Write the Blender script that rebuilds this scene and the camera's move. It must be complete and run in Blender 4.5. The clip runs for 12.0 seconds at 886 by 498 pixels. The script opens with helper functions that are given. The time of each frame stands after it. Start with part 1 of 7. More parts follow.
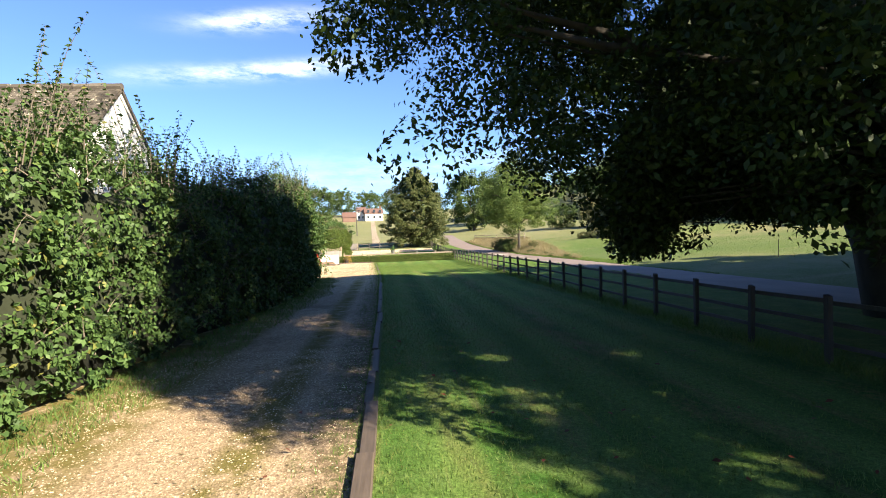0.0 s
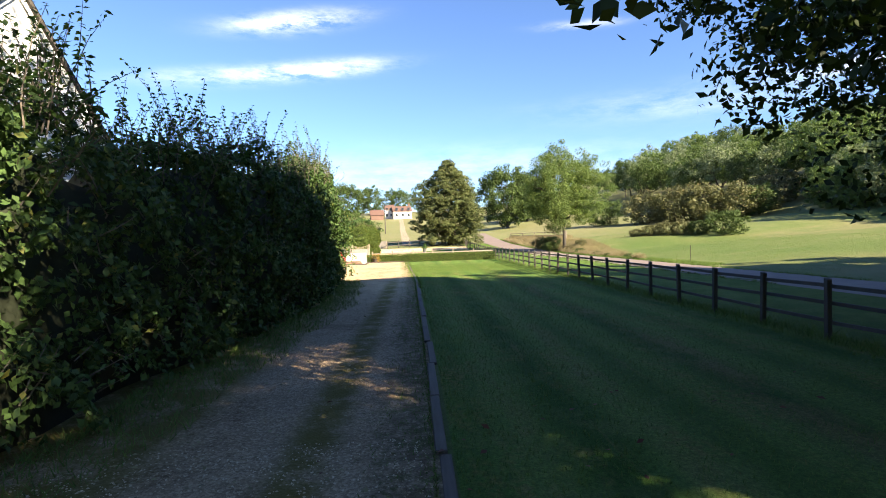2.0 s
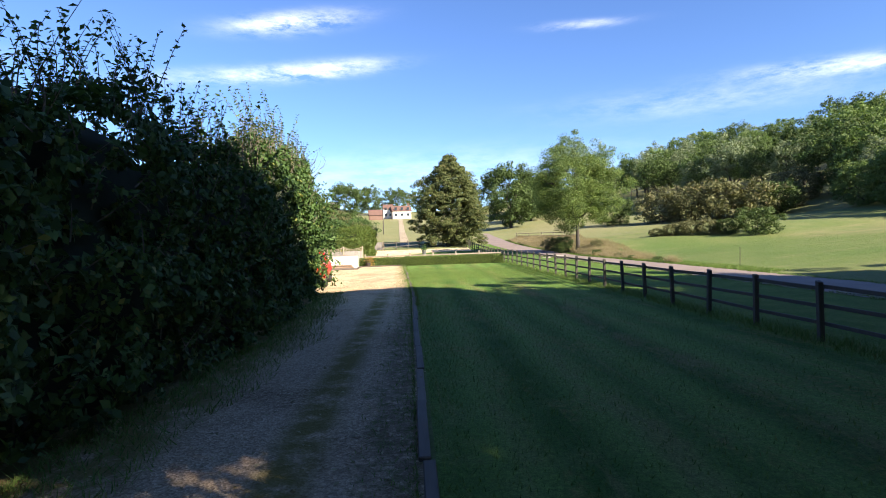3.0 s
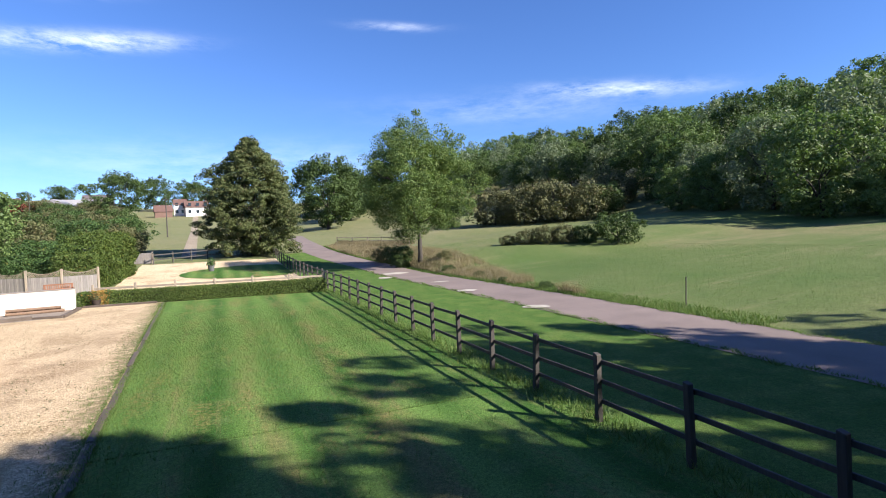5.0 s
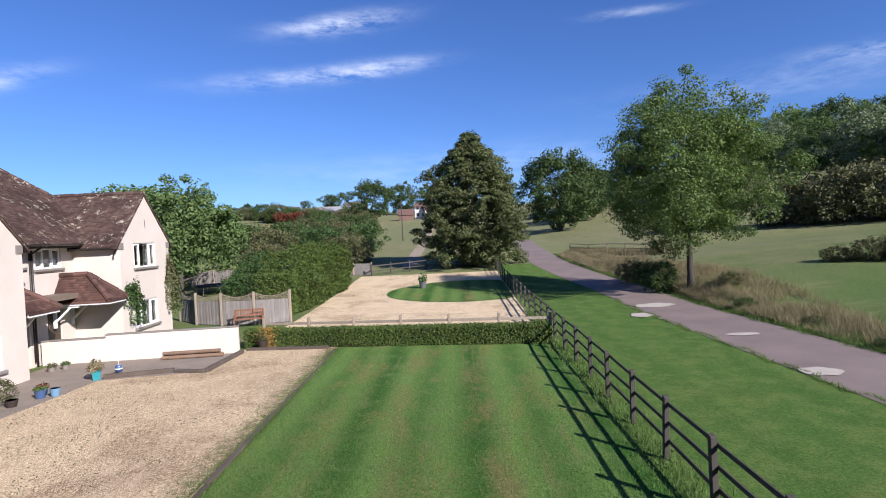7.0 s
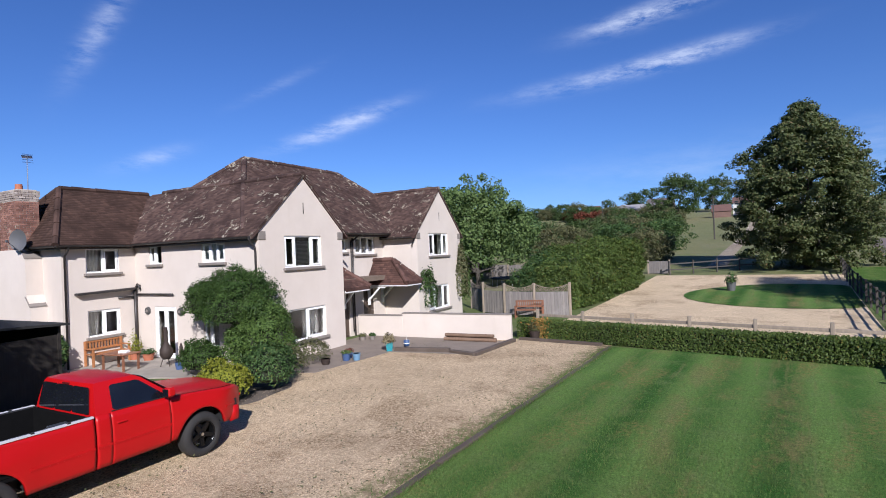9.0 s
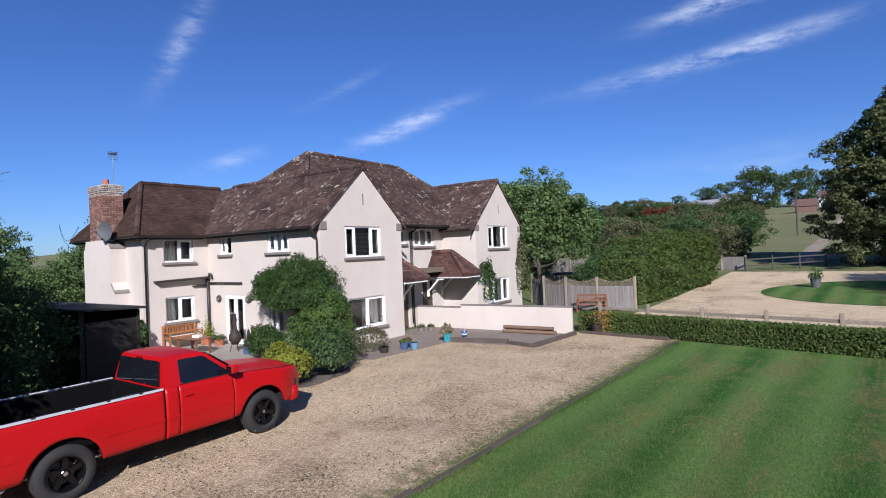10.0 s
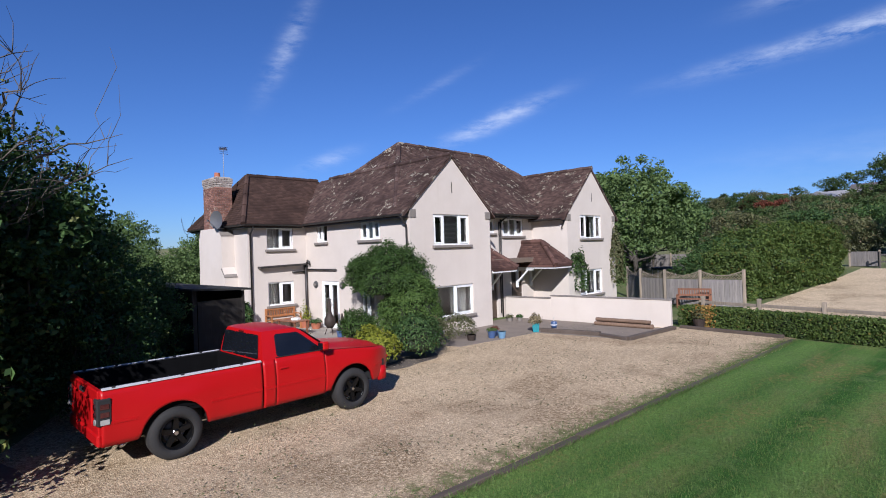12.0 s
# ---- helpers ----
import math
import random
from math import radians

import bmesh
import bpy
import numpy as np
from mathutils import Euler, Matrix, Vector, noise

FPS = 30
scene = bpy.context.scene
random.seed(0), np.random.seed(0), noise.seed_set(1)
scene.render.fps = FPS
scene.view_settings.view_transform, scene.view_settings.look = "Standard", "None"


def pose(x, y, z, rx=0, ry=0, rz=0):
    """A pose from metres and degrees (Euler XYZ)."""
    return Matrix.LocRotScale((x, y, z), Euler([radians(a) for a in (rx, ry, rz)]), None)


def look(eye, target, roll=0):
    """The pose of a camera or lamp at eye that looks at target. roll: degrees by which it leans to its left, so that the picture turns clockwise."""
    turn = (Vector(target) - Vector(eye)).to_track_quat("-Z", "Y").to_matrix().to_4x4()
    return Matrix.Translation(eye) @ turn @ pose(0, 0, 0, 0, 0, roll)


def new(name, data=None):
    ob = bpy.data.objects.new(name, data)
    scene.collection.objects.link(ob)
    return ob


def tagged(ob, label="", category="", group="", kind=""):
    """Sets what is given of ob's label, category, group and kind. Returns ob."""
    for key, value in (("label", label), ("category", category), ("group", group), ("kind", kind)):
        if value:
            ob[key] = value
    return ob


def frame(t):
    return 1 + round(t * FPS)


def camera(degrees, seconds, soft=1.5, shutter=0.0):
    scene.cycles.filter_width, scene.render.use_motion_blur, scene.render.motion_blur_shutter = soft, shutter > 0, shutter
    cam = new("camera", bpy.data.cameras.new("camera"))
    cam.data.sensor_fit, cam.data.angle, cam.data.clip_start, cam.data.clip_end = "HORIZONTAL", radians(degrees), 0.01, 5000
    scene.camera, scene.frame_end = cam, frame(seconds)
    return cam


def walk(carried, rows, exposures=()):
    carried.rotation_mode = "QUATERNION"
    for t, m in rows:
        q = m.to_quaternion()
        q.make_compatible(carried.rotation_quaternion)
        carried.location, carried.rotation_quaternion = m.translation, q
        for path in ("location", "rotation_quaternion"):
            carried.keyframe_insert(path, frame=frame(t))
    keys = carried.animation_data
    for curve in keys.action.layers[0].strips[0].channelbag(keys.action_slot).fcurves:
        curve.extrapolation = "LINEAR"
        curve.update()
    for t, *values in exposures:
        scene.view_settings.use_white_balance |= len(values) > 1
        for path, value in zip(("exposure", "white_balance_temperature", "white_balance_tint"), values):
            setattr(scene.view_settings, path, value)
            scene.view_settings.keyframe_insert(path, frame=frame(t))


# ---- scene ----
cam = camera(79.3, 12.0, soft=1.0)
PATH = [
    (0, (-1.816, -0.155, 2.388), (-1.611, 1.834, 2.348), -2.1),
    (0.5, (-1.420, 1.494, 2.378), (-1.204, 3.482, 2.348), -2.0),
    (1, (-1.706, 3.211, 2.423), (-1.575, 5.208, 2.391), -2.4),
    (1.5, (-2.212, 4.415, 2.315), (-2.102, 6.411, 2.277), -2.2),
    (2, (-2.370, 6.128, 2.215), (-2.266, 8.125, 2.175), -1.9),
    (2.5, (-2.276, 8.738, 2.175), (-2.180, 10.735, 2.136), -2.0),
    (4.5, (-1.34, 23.1, 3.123), (-0.811, 25.029, 3.055), -2.1),
    (5, (-0.234, 26.413, 3.4), (0.533, 28.259, 3.325), -2.1),
    (5.5, (0.707, 29.764, 3.698), (1.479, 31.608, 3.625), -2.2),
    (6, (1.338, 32.78, 3.936), (2.057, 34.645, 3.864), -2.3),
    (6.5, (1.793, 35.27, 4.107), (2.12, 37.242, 4.047), -2.6),
    (7, (2.029, 37.293, 4.288), (1.959, 39.292, 4.242), -2.7),
    (7.5, (2.166, 38.635, 4.312), (1.706, 40.581, 4.287), -2.7),
    (9.5, (2.697, 39.098, 3.545), (1.489, 40.692, 3.553), -2.3),
    (10, (2.685, 39.231, 3.437), (1.392, 40.757, 3.447), -2.3),
    (10.5, (2.618, 39.32, 3.364), (1.243, 40.772, 3.375), -2.3),
    (11, (2.64, 39.328, 3.326), (1.207, 40.724, 3.334), -2.1),
    (11.5, (2.634, 39.337, 3.247), (1.143, 40.67, 3.254), -2.0),
    (12, (2.633, 39.414, 3.167), (1.101, 40.699, 3.172), -1.9),
]
walk(cam, [(t, look(eye, target, roll)) for t, eye, target, roll in PATH],
     [(0.0, 1.95, 7700, 8), (1.0, 2.3, 8500, 8), (2.0, 2.12, 8300, 8), (2.7, 1.95, 7700, 9), (4.5, 1.56, 6550, 11), (5.5, 1.30, 6350, 12), (6.0, 1.21, 6250, 13), (6.5, 1.03, 6100, 14), (7.5, 0.71, 6020, 16), (9.5, 0.47, 5750, 15), (12.0, 0.37, 5700, 15)])

# ---- light ----
SUN_EL, SUN_AZ = radians(31.0), radians(135.0)
world = bpy.data.worlds.new("world")
scene.world = world
world.use_nodes = True
wn, wl = world.node_tree.nodes, world.node_tree.links
wn.clear()
sky = wn.new("ShaderNodeTexSky")
sky.sky_type, sky.sun_disc = "NISHITA", False
sky.sun_elevation, sky.sun_rotation = SUN_EL, SUN_AZ
sky.air_density, sky.dust_density, sky.ozone_density = 1.0, 0.1, 3.0
bg = wn.new("ShaderNodeBackground")
bg.inputs["Strength"].default_value = 0.058
wout = wn.new("ShaderNodeOutputWorld")


def wmath(op, a, b=0.0):
    x = wn.new("ShaderNodeMath")
    x.operation = op
    for sock, v in zip(x.inputs, (a, b)):
        if isinstance(v, (int, float)):
            sock.default_value = v
        else:
            wl.new(v, sock)
    return x.outputs[0]


def wmix(fac, a, b, mode="MIX"):
    x = wn.new("ShaderNodeMix")
    x.data_type, x.blend_type = "RGBA", mode
    for sock, v in ((x.inputs[0], fac), (x.inputs[6], a), (x.inputs[7], b)):
        if isinstance(v, (int, float)):
            sock.default_value = v
        elif isinstance(v, tuple):
            sock.default_value = (*v, 1)
        else:
            wl.new(v, sock)
    return x.outputs[2]


# thin streaks of high cloud: bearing, height, half length, half width (degrees), slope, density
wco = wn.new("ShaderNodeTexCoord")
wsep = wn.new("ShaderNodeSeparateXYZ")
wl.new(wco.outputs["Generated"], wsep.inputs[0])
bearing = wmath("MULTIPLY", wmath("ARCTAN2", wsep.outputs[0], wsep.outputs[1]), 57.2958)
height = wmath("MULTIPLY", wmath("ARCSINE", wsep.outputs[2]), 57.2958)
wmap = wn.new("ShaderNodeMapping")
wmap.inputs["Scale"].default_value = (11, 11, 40)
wl.new(wco.outputs["Generated"], wmap.inputs[0])
wnoise = wn.new("ShaderNodeTexNoise")
wnoise.inputs["Scale"].default_value, wnoise.inputs["Detail"].default_value, wnoise.inputs["Roughness"].default_value = 1.0, 8, 0.68
wl.new(wmap.outputs[0], wnoise.inputs["Vector"])
cover = None
for az, el, ln, wd, sl, dens in ((-11.8, 21.6, 6.5, 0.95, 0.13, 1.0), (-9.0, 17.4, 7.0, 0.85, 0.10, 0.9), (-17.5, 16.4, 9.0, 0.9, 0.11, 0.45), (18.3, 20.5, 4.8, 0.45, -0.04, 0.35), (41.0, 13.2, 9.0, 0.8, -0.08, 0.65),
                                 (30.0, 12.2, 16.0, 1.6, -0.02, 0.18), (-44.0, 13.3, 6.8, 0.95, 0.36, 0.75), (-65.6, 20.5, 5.4, 1.1, 1.7, 0.45), (-62.0, 9.7, 3.4, 0.8, 0.33, 0.4), (-50, 17.2, 5.0, 0.6, 0.48, 0.15), (5, 7.0, 26.0, 2.6, 0.0, 0.20)):
    c, s = math.cos(math.atan(sl)), math.sin(math.atan(sl))
    du, dv = wmath("SUBTRACT", bearing, az), wmath("SUBTRACT", height, el)
    u = wmath("DIVIDE", wmath("ADD", wmath("MULTIPLY", du, c), wmath("MULTIPLY", dv, s)), ln)
    v = wmath("DIVIDE", wmath("SUBTRACT", wmath("MULTIPLY", dv, c), wmath("MULTIPLY", du, s)), wd)
    r = wmath("ADD", wmath("MULTIPLY", u, u), wmath("MULTIPLY", v, v))
    one = wmath("MULTIPLY", wmath("POWER", 2.718, wmath("MULTIPLY", r, -1.6)), dens)
    cover = one if cover is None else wmath("ADD", cover, one)
wisp = wn.new("ShaderNodeMapRange")
wisp.inputs[1].default_value, wisp.inputs[2].default_value = 0.36, 0.68
wl.new(wnoise.outputs["Fac"], wisp.inputs[0])
cover = wmath("MINIMUM", wmath("MULTIPLY", cover, wisp.outputs[0]), 0.50)
deep = wmix(1.0, sky.outputs[0], (0.60, 0.83, 1.28), "MULTIPLY")
wl.new(wmix(cover, deep, (11.0, 11.6, 12.6)), bg.inputs["Color"])
wl.new(bg.outputs[0], wout.inputs["Surface"])

sun_data = bpy.data.lights.new("sun", "SUN")
sun_data.energy, sun_data.angle, sun_data.color = 5.0, radians(0.53), (1.0, 0.94, 0.84)
sun = new("sun", sun_data)
to_sun = Vector((math.sin(SUN_AZ) * math.cos(SUN_EL), math.cos(SUN_AZ) * math.cos(SUN_EL), math.sin(SUN_EL)))
sun.matrix_basis = look(to_sun * 200, (0, 0, 0))

# ---- materials ----
def nodes_of(name):
    m = bpy.data.materials.new(name)
    m.use_nodes = True
    t = m.node_tree
    return m, t, t.nodes["Principled BSDF"]


def noise_node(t, scale, detail=4.0, rough=0.55, coord="Object", stretch=None):
    co = t.nodes.new("ShaderNodeTexCoord")
    n = t.nodes.new("ShaderNodeTexNoise")
    n.inputs["Scale"].default_value, n.inputs["Detail"].default_value, n.inputs["Roughness"].default_value = scale, detail, rough
    if stretch:
        mp = t.nodes.new("ShaderNodeMapping")
        mp.inputs["Scale"].default_value = stretch
        t.links.new(co.outputs[coord], mp.inputs[0])
        t.links.new(mp.outputs[0], n.inputs["Vector"])
    else:
        t.links.new(co.outputs[coord], n.inputs["Vector"])
    return n.outputs["Fac"]


def ramp(t, fac, stops):
    r = t.nodes.new("ShaderNodeValToRGB")
    e = r.color_ramp.elements
    while len(e) < len(stops):
        e.new(0.5)
    for k, (p, c) in zip(e, stops):
        k.position, k.color = p, (*c, 1)
    t.links.new(fac, r.inputs[0])
    return r.outputs[0]


def mix(t, fac, a, b, mode="MIX"):
    x = t.nodes.new("ShaderNodeMix")
    x.data_type, x.blend_type = "RGBA", mode
    for sock, v in ((x.inputs[0], fac), (x.inputs[6], a), (x.inputs[7], b)):
        if isinstance(v, (int, float)):
            sock.default_value = v
        elif isinstance(v, tuple):
            sock.default_value = (*v, 1)
        else:
            t.links.new(v, sock)
    return x.outputs[2]


def maths(t, op, a, b=0.0, c=0.0):
    x = t.nodes.new("ShaderNodeMath")
    x.operation = op
    for sock, v in zip(x.inputs, (a, b, c)):
        if isinstance(v, (int, float)):
            sock.default_value = v
        else:
            t.links.new(v, sock)
    return x.outputs[0]


def span(t, v, a, b):
    x = t.nodes.new("ShaderNodeMapRange")
    x.interpolation_type = "SMOOTHSTEP"
    t.links.new(v, x.inputs[0])
    x.inputs[1].default_value, x.inputs[2].default_value = a, b
    return x.outputs[0]


def axis(t, coord="Object"):
    co = t.nodes.new("ShaderNodeTexCoord")
    s = t.nodes.new("ShaderNodeSeparateXYZ")
    t.links.new(co.outputs[coord], s.inputs[0])
    return s.outputs


def bump(t, p, h, strength=0.3, dist=0.02):
    b = t.nodes.new("ShaderNodeBump")
    b.inputs["Strength"].default_value, b.inputs["Distance"].default_value = strength, dist
    t.links.new(h, b.inputs["Height"])
    t.links.new(b.outputs[0], p.inputs["Normal"])


def rgb(h):
    return tuple((int(h[i:i + 2], 16) / 255) ** 2.2 for i in (0, 2, 4))


def plain(name, c, rough=0.6, metal=0.0, var=0.12, scale=6.0, fine=60.0, bumpy=0.15, coat=0.0):
    """A painted or natural surface: colour c, varied at a coarse and a fine scale."""
    m, t, p = nodes_of(name)
    n1, n2 = noise_node(t, scale), noise_node(t, fine, 3)
    lo, hi = tuple(x * (1 - var) for x in c), tuple(min(1, x * (1 + var)) for x in c)
    col = ramp(t, n1, [(0.3, lo), (0.7, hi)])
    col = mix(t, 0.5, col, ramp(t, n2, [(0.3, tuple(x * (1 - var * 0.8) for x in c)), (0.7, tuple(min(1, x * (1 + var * 0.8)) for x in c))]))
    t.links.new(col, p.inputs["Base Color"])
    p.inputs["Roughness"].default_value, p.inputs["Metallic"].default_value, p.inputs["Coat Weight"].default_value = rough, metal, coat
    if bumpy:
        bump(t, p, n2, bumpy, 0.01)
    return m


def leafy(name, dark, light, extra=None, trans=0.35, amount=0.12):
    """Leaves: each leaf has its own shade, light shines through."""
    m, t, p = nodes_of(name)
    g = t.nodes.new("ShaderNodeNewGeometry")
    stops = [(0.0, dark), (0.75, light)]
    if extra:
        stops += [(1 - amount, light), (1.0, extra)]
    col = ramp(t, g.outputs["Random Per Island"], stops)
    big = noise_node(t, 0.5, 2)
    col = mix(t, 1.0, col, ramp(t, big, [(0.3, (0.72, 0.74, 0.72)), (0.7, (1.0, 1.0, 0.96))]), "MULTIPLY")
    t.links.new(col, p.inputs["Base Color"])
    p.inputs["Roughness"].default_value = 0.55
    p.inputs["Specular IOR Level"].default_value = 0.2
    tr = t.nodes.new("ShaderNodeBsdfTranslucent")
    t.links.new(mix(t, 1.0, col, (0.86, 1.0, 0.5), "MULTIPLY"), tr.inputs["Color"])
    mx = t.nodes.new("ShaderNodeMixShader")
    mx.inputs[0].default_value = trans
    t.links.new(p.outputs[0], mx.inputs[1])
    t.links.new(tr.outputs[0], mx.inputs[2])
    t.links.new(mx.outputs[0], t.nodes["Material Output"].inputs["Surface"])
    return m


def make_lawn():
    m, t, p = nodes_of("lawn")
    x, y, z = axis(t)
    wob = noise_node(t, 0.35, 2)
    ph = maths(t, "ADD", maths(t, "MULTIPLY", x, 4.6), maths(t, "MULTIPLY", wob, 1.6))
    stripe = maths(t, "MULTIPLY_ADD", maths(t, "SINE", ph), 0.5, 0.5)
    n1, n2 = noise_node(t, 1.3, 5, 0.65), noise_node(t, 45, 4, 0.7)
    broad = maths(t, "MULTIPLY_ADD", maths(t, "SINE", maths(t, "MULTIPLY", x, 2.3)), 0.5, 0.5)
    green = mix(t, maths(t, "MULTIPLY_ADD", stripe, 0.65, maths(t, "MULTIPLY", broad, 0.35)), (0.036, 0.104, 0.020), (0.136, 0.228, 0.064))
    green = mix(t, maths(t, "MULTIPLY", span(t, n1, 0.46, 0.70), 0.6), green, (0.135, 0.185, 0.072))
    dry = maths(t, "MULTIPLY", span(t, noise_node(t, 0.55, 5, 0.7, stretch=(1.6, 0.45, 1)), 0.50, 0.66), span(t, noise_node(t, 9, 4), 0.36, 0.60))
    green = mix(t, maths(t, "MULTIPLY", dry, 0.75), green, (0.215, 0.175, 0.075))
    run = noise_node(t, 1.0, 5, 0.7, stretch=(3.4, 0.22, 1))
    for lane, wide, much in ((2.4, 0.55, 0.75), (0.3, 0.40, 0.55), (-1.2, 0.30, 0.35)):
        bow = maths(t, "ADD", maths(t, "SUBTRACT", x, lane), maths(t, "MULTIPLY", maths(t, "SUBTRACT", noise_node(t, 0.12, 2), 0.5), 2.0))
        band = maths(t, "SUBTRACT", 1.0, span(t, maths(t, "ABSOLUTE", bow), 0.05, wide))
        band = maths(t, "MULTIPLY", maths(t, "MULTIPLY", band, span(t, noise_node(t, 1.1, 5, 0.7, stretch=(1, 0.4, 1)), 0.40, 0.62)), much)
        green = mix(t, band, green, (0.205, 0.165, 0.082))
    green = mix(t, maths(t, "MULTIPLY", span(t, run, 0.54, 0.70), 0.55), green, (0.190, 0.175, 0.085))
    green = mix(t, maths(t, "MULTIPLY", span(t, run, 0.46, 0.30), 0.35), green, (0.060, 0.112, 0.032))
    verge = span(t, maths(t, "ADD", x, maths(t, "MULTIPLY", noise_node(t, 2.0, 4), 0.6)), 5.7, 6.3)
    green = mix(t, maths(t, "MULTIPLY", verge, 0.85), green, mix(t, span(t, n1, 0.40, 0.66), (0.066, 0.128, 0.030), (0.108, 0.160, 0.046)))
    col = mix(t, 1.0, green, ramp(t, n2, [(0.25, (0.42, 0.44, 0.38)), (0.75, (1.42, 1.40, 1.30))]), "MULTIPLY")
    col = mix(t, 1.0, col, ramp(t, noise_node(t, 15, 4, 0.75), [(0.30, (0.62, 0.66, 0.60)), (0.70, (1.28, 1.24, 1.18))]), "MULTIPLY")
    fleck = span(t, noise_node(t, 22, 3, 0.8), 0.64, 0.74)
    col = mix(t, maths(t, "MULTIPLY", fleck, 0.3), col, (0.24, 0.22, 0.10))
    t.links.new(col, p.inputs["Base Color"])
    p.inputs["Roughness"].default_value = 0.9
    p.inputs["Specular IOR Level"].default_value = 0.1
    bump(t, p, n2, 0.8, 0.03)
    return m


def make_field():
    m, t, p = nodes_of("field_grass")
    x, y, z = axis(t)
    n1, n2, n3 = noise_node(t, 0.05, 6, 0.66, stretch=(1.0, 0.55, 1)), noise_node(t, 0.4, 5, 0.7), noise_node(t, 9, 5, 0.75)
    col = ramp(t, n1, [(0.36, (0.076, 0.122, 0.033)), (0.50, (0.112, 0.142, 0.050)), (0.64, (0.190, 0.178, 0.092))])
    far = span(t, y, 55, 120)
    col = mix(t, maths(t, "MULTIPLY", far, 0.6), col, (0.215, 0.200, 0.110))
    streaks = noise_node(t, 0.16, 6, 0.72, stretch=(0.35, 1.6, 1))
    col = mix(t, maths(t, "MULTIPLY", span(t, streaks, 0.50, 0.70), 0.6), col, (0.225, 0.195, 0.112))
    col = mix(t, maths(t, "MULTIPLY", span(t, n2, 0.50, 0.72), 0.5), col, (0.075, 0.125, 0.040))
    col = mix(t, 1.0, col, ramp(t, n3, [(0.25, (0.60, 0.60, 0.55)), (0.75, (1.25, 1.25, 1.2))]), "MULTIPLY")
    tufts = noise_node(t, 2.2, 5, 0.8, stretch=(1, 0.6, 1))
    col = mix(t, maths(t, "MULTIPLY", span(t, tufts, 0.56, 0.70), 0.55), col, (0.055, 0.085, 0.028))
    t.links.new(col, p.inputs["Base Color"])
    p.inputs["Roughness"].default_value = 0.85
    p.inputs["Specular IOR Level"].default_value = 0.15
    bump(t, p, n3, 0.8, 0.05)
    return m


def make_gravel(name, base, tracks):
    m, t, p = nodes_of(name)
    co = t.nodes.new("ShaderNodeTexCoord")
    v = t.nodes.new("ShaderNodeTexVoronoi")
    v.inputs["Scale"].default_value = 38
    t.links.new(co.outputs["Object"], v.inputs["Vector"])
    n1, n2 = noise_node(t, 0.6, 5, 0.65), noise_node(t, 7, 5, 0.7)
    g = tuple(base)
    col = ramp(t, n1, [(0.3, tuple(c * 0.82 for c in g)), (0.7, tuple(c * 1.1 for c in g))])
    grey = t.nodes.new("ShaderNodeRGBToBW")
    t.links.new(v.outputs["Color"], grey.inputs[0])
    col = mix(t, 1.0, col, ramp(t, grey.outputs[0], [(0.15, (0.50, 0.47, 0.43)), (0.85, (1.28, 1.27, 1.25))]), "MULTIPLY")
    col = mix(t, 0.30, col, g)
    col = mix(t, maths(t, "MULTIPLY", span(t, n2, 0.50, 0.70), 0.40), col, (0.24, 0.160, 0.085))
    worn = maths(t, "MULTIPLY", span(t, noise_node(t, 0.28, 5, 0.7), 0.50, 0.62), span(t, noise_node(t, 16, 5, 0.8), 0.42, 0.60))
    col = mix(t, maths(t, "MULTIPLY", worn, 0.9), col, (0.185, 0.125, 0.070))
    col = mix(t, 1.0, col, ramp(t, noise_node(t, 24, 3, 0.8), [(0.3, (0.68, 0.66, 0.62)), (0.7, (1.28, 1.27, 1.25))]), "MULTIPLY")
    if tracks:
        x, y, z = axis(t)
        c = maths(t, "ABSOLUTE", maths(t, "ADD", x, 3.55))
        mid = maths(t, "SUBTRACT", 1.0, span(t, c, 0.08, 0.48))
        side = span(t, c, 1.2, 2.0)
        soft = maths(t, "MULTIPLY", maths(t, "MAXIMUM", mid, side), span(t, noise_node(t, 1.6, 5, 0.7), 0.30, 0.55))
        soft = maths(t, "MULTIPLY", soft, maths(t, "SUBTRACT", 1.0, span(t, y, 30, 40)))
        col = mix(t, maths(t, "MULTIPLY", soft, 0.9), col, (0.165, 0.150, 0.036))
        off = maths(t, "ADD", maths(t, "ADD", x, 2.31), maths(t, "MULTIPLY", maths(t, "MAXIMUM", maths(t, "SUBTRACT", y, 34.0), 0.0), 0.035))
        rim = maths(t, "MULTIPLY", span(t, maths(t, "ADD", off, maths(t, "MULTIPLY", noise_node(t, 1.1, 5, 0.7), 0.9)), -0.35, 0.25), span(t, noise_node(t, 5, 5, 0.75), 0.34, 0.58))
        col = mix(t, maths(t, "MULTIPLY", rim, 0.8), col, (0.150, 0.112, 0.066))
        moss = maths(t, "MULTIPLY", span(t, maths(t, "ADD", off, maths(t, "MULTIPLY", noise_node(t, 0.9, 5, 0.7), 1.6)), 0.0, 0.5), span(t, noise_node(t, 3.5, 5, 0.75), 0.48, 0.60))
        col = mix(t, maths(t, "MULTIPLY", moss, 0.7), col, (0.120, 0.140, 0.050))
        # near drive a darker tone, with the tree shade put into its colour
        tree_shade = maths(t, "SUBTRACT", 1.0, span(t, maths(t, "ADD", y, maths(t, "MULTIPLY", noise_node(t, 0.5, 4), 8.0)), 26, 37))
        col = mix(t, tree_shade, col, mix(t, 1.0, col, (0.66, 0.64, 0.66), "MULTIPLY"))
    t.links.new(col, p.inputs["Base Color"])
    p.inputs["Roughness"].default_value = 0.95
    p.inputs["Specular IOR Level"].default_value = 0.1
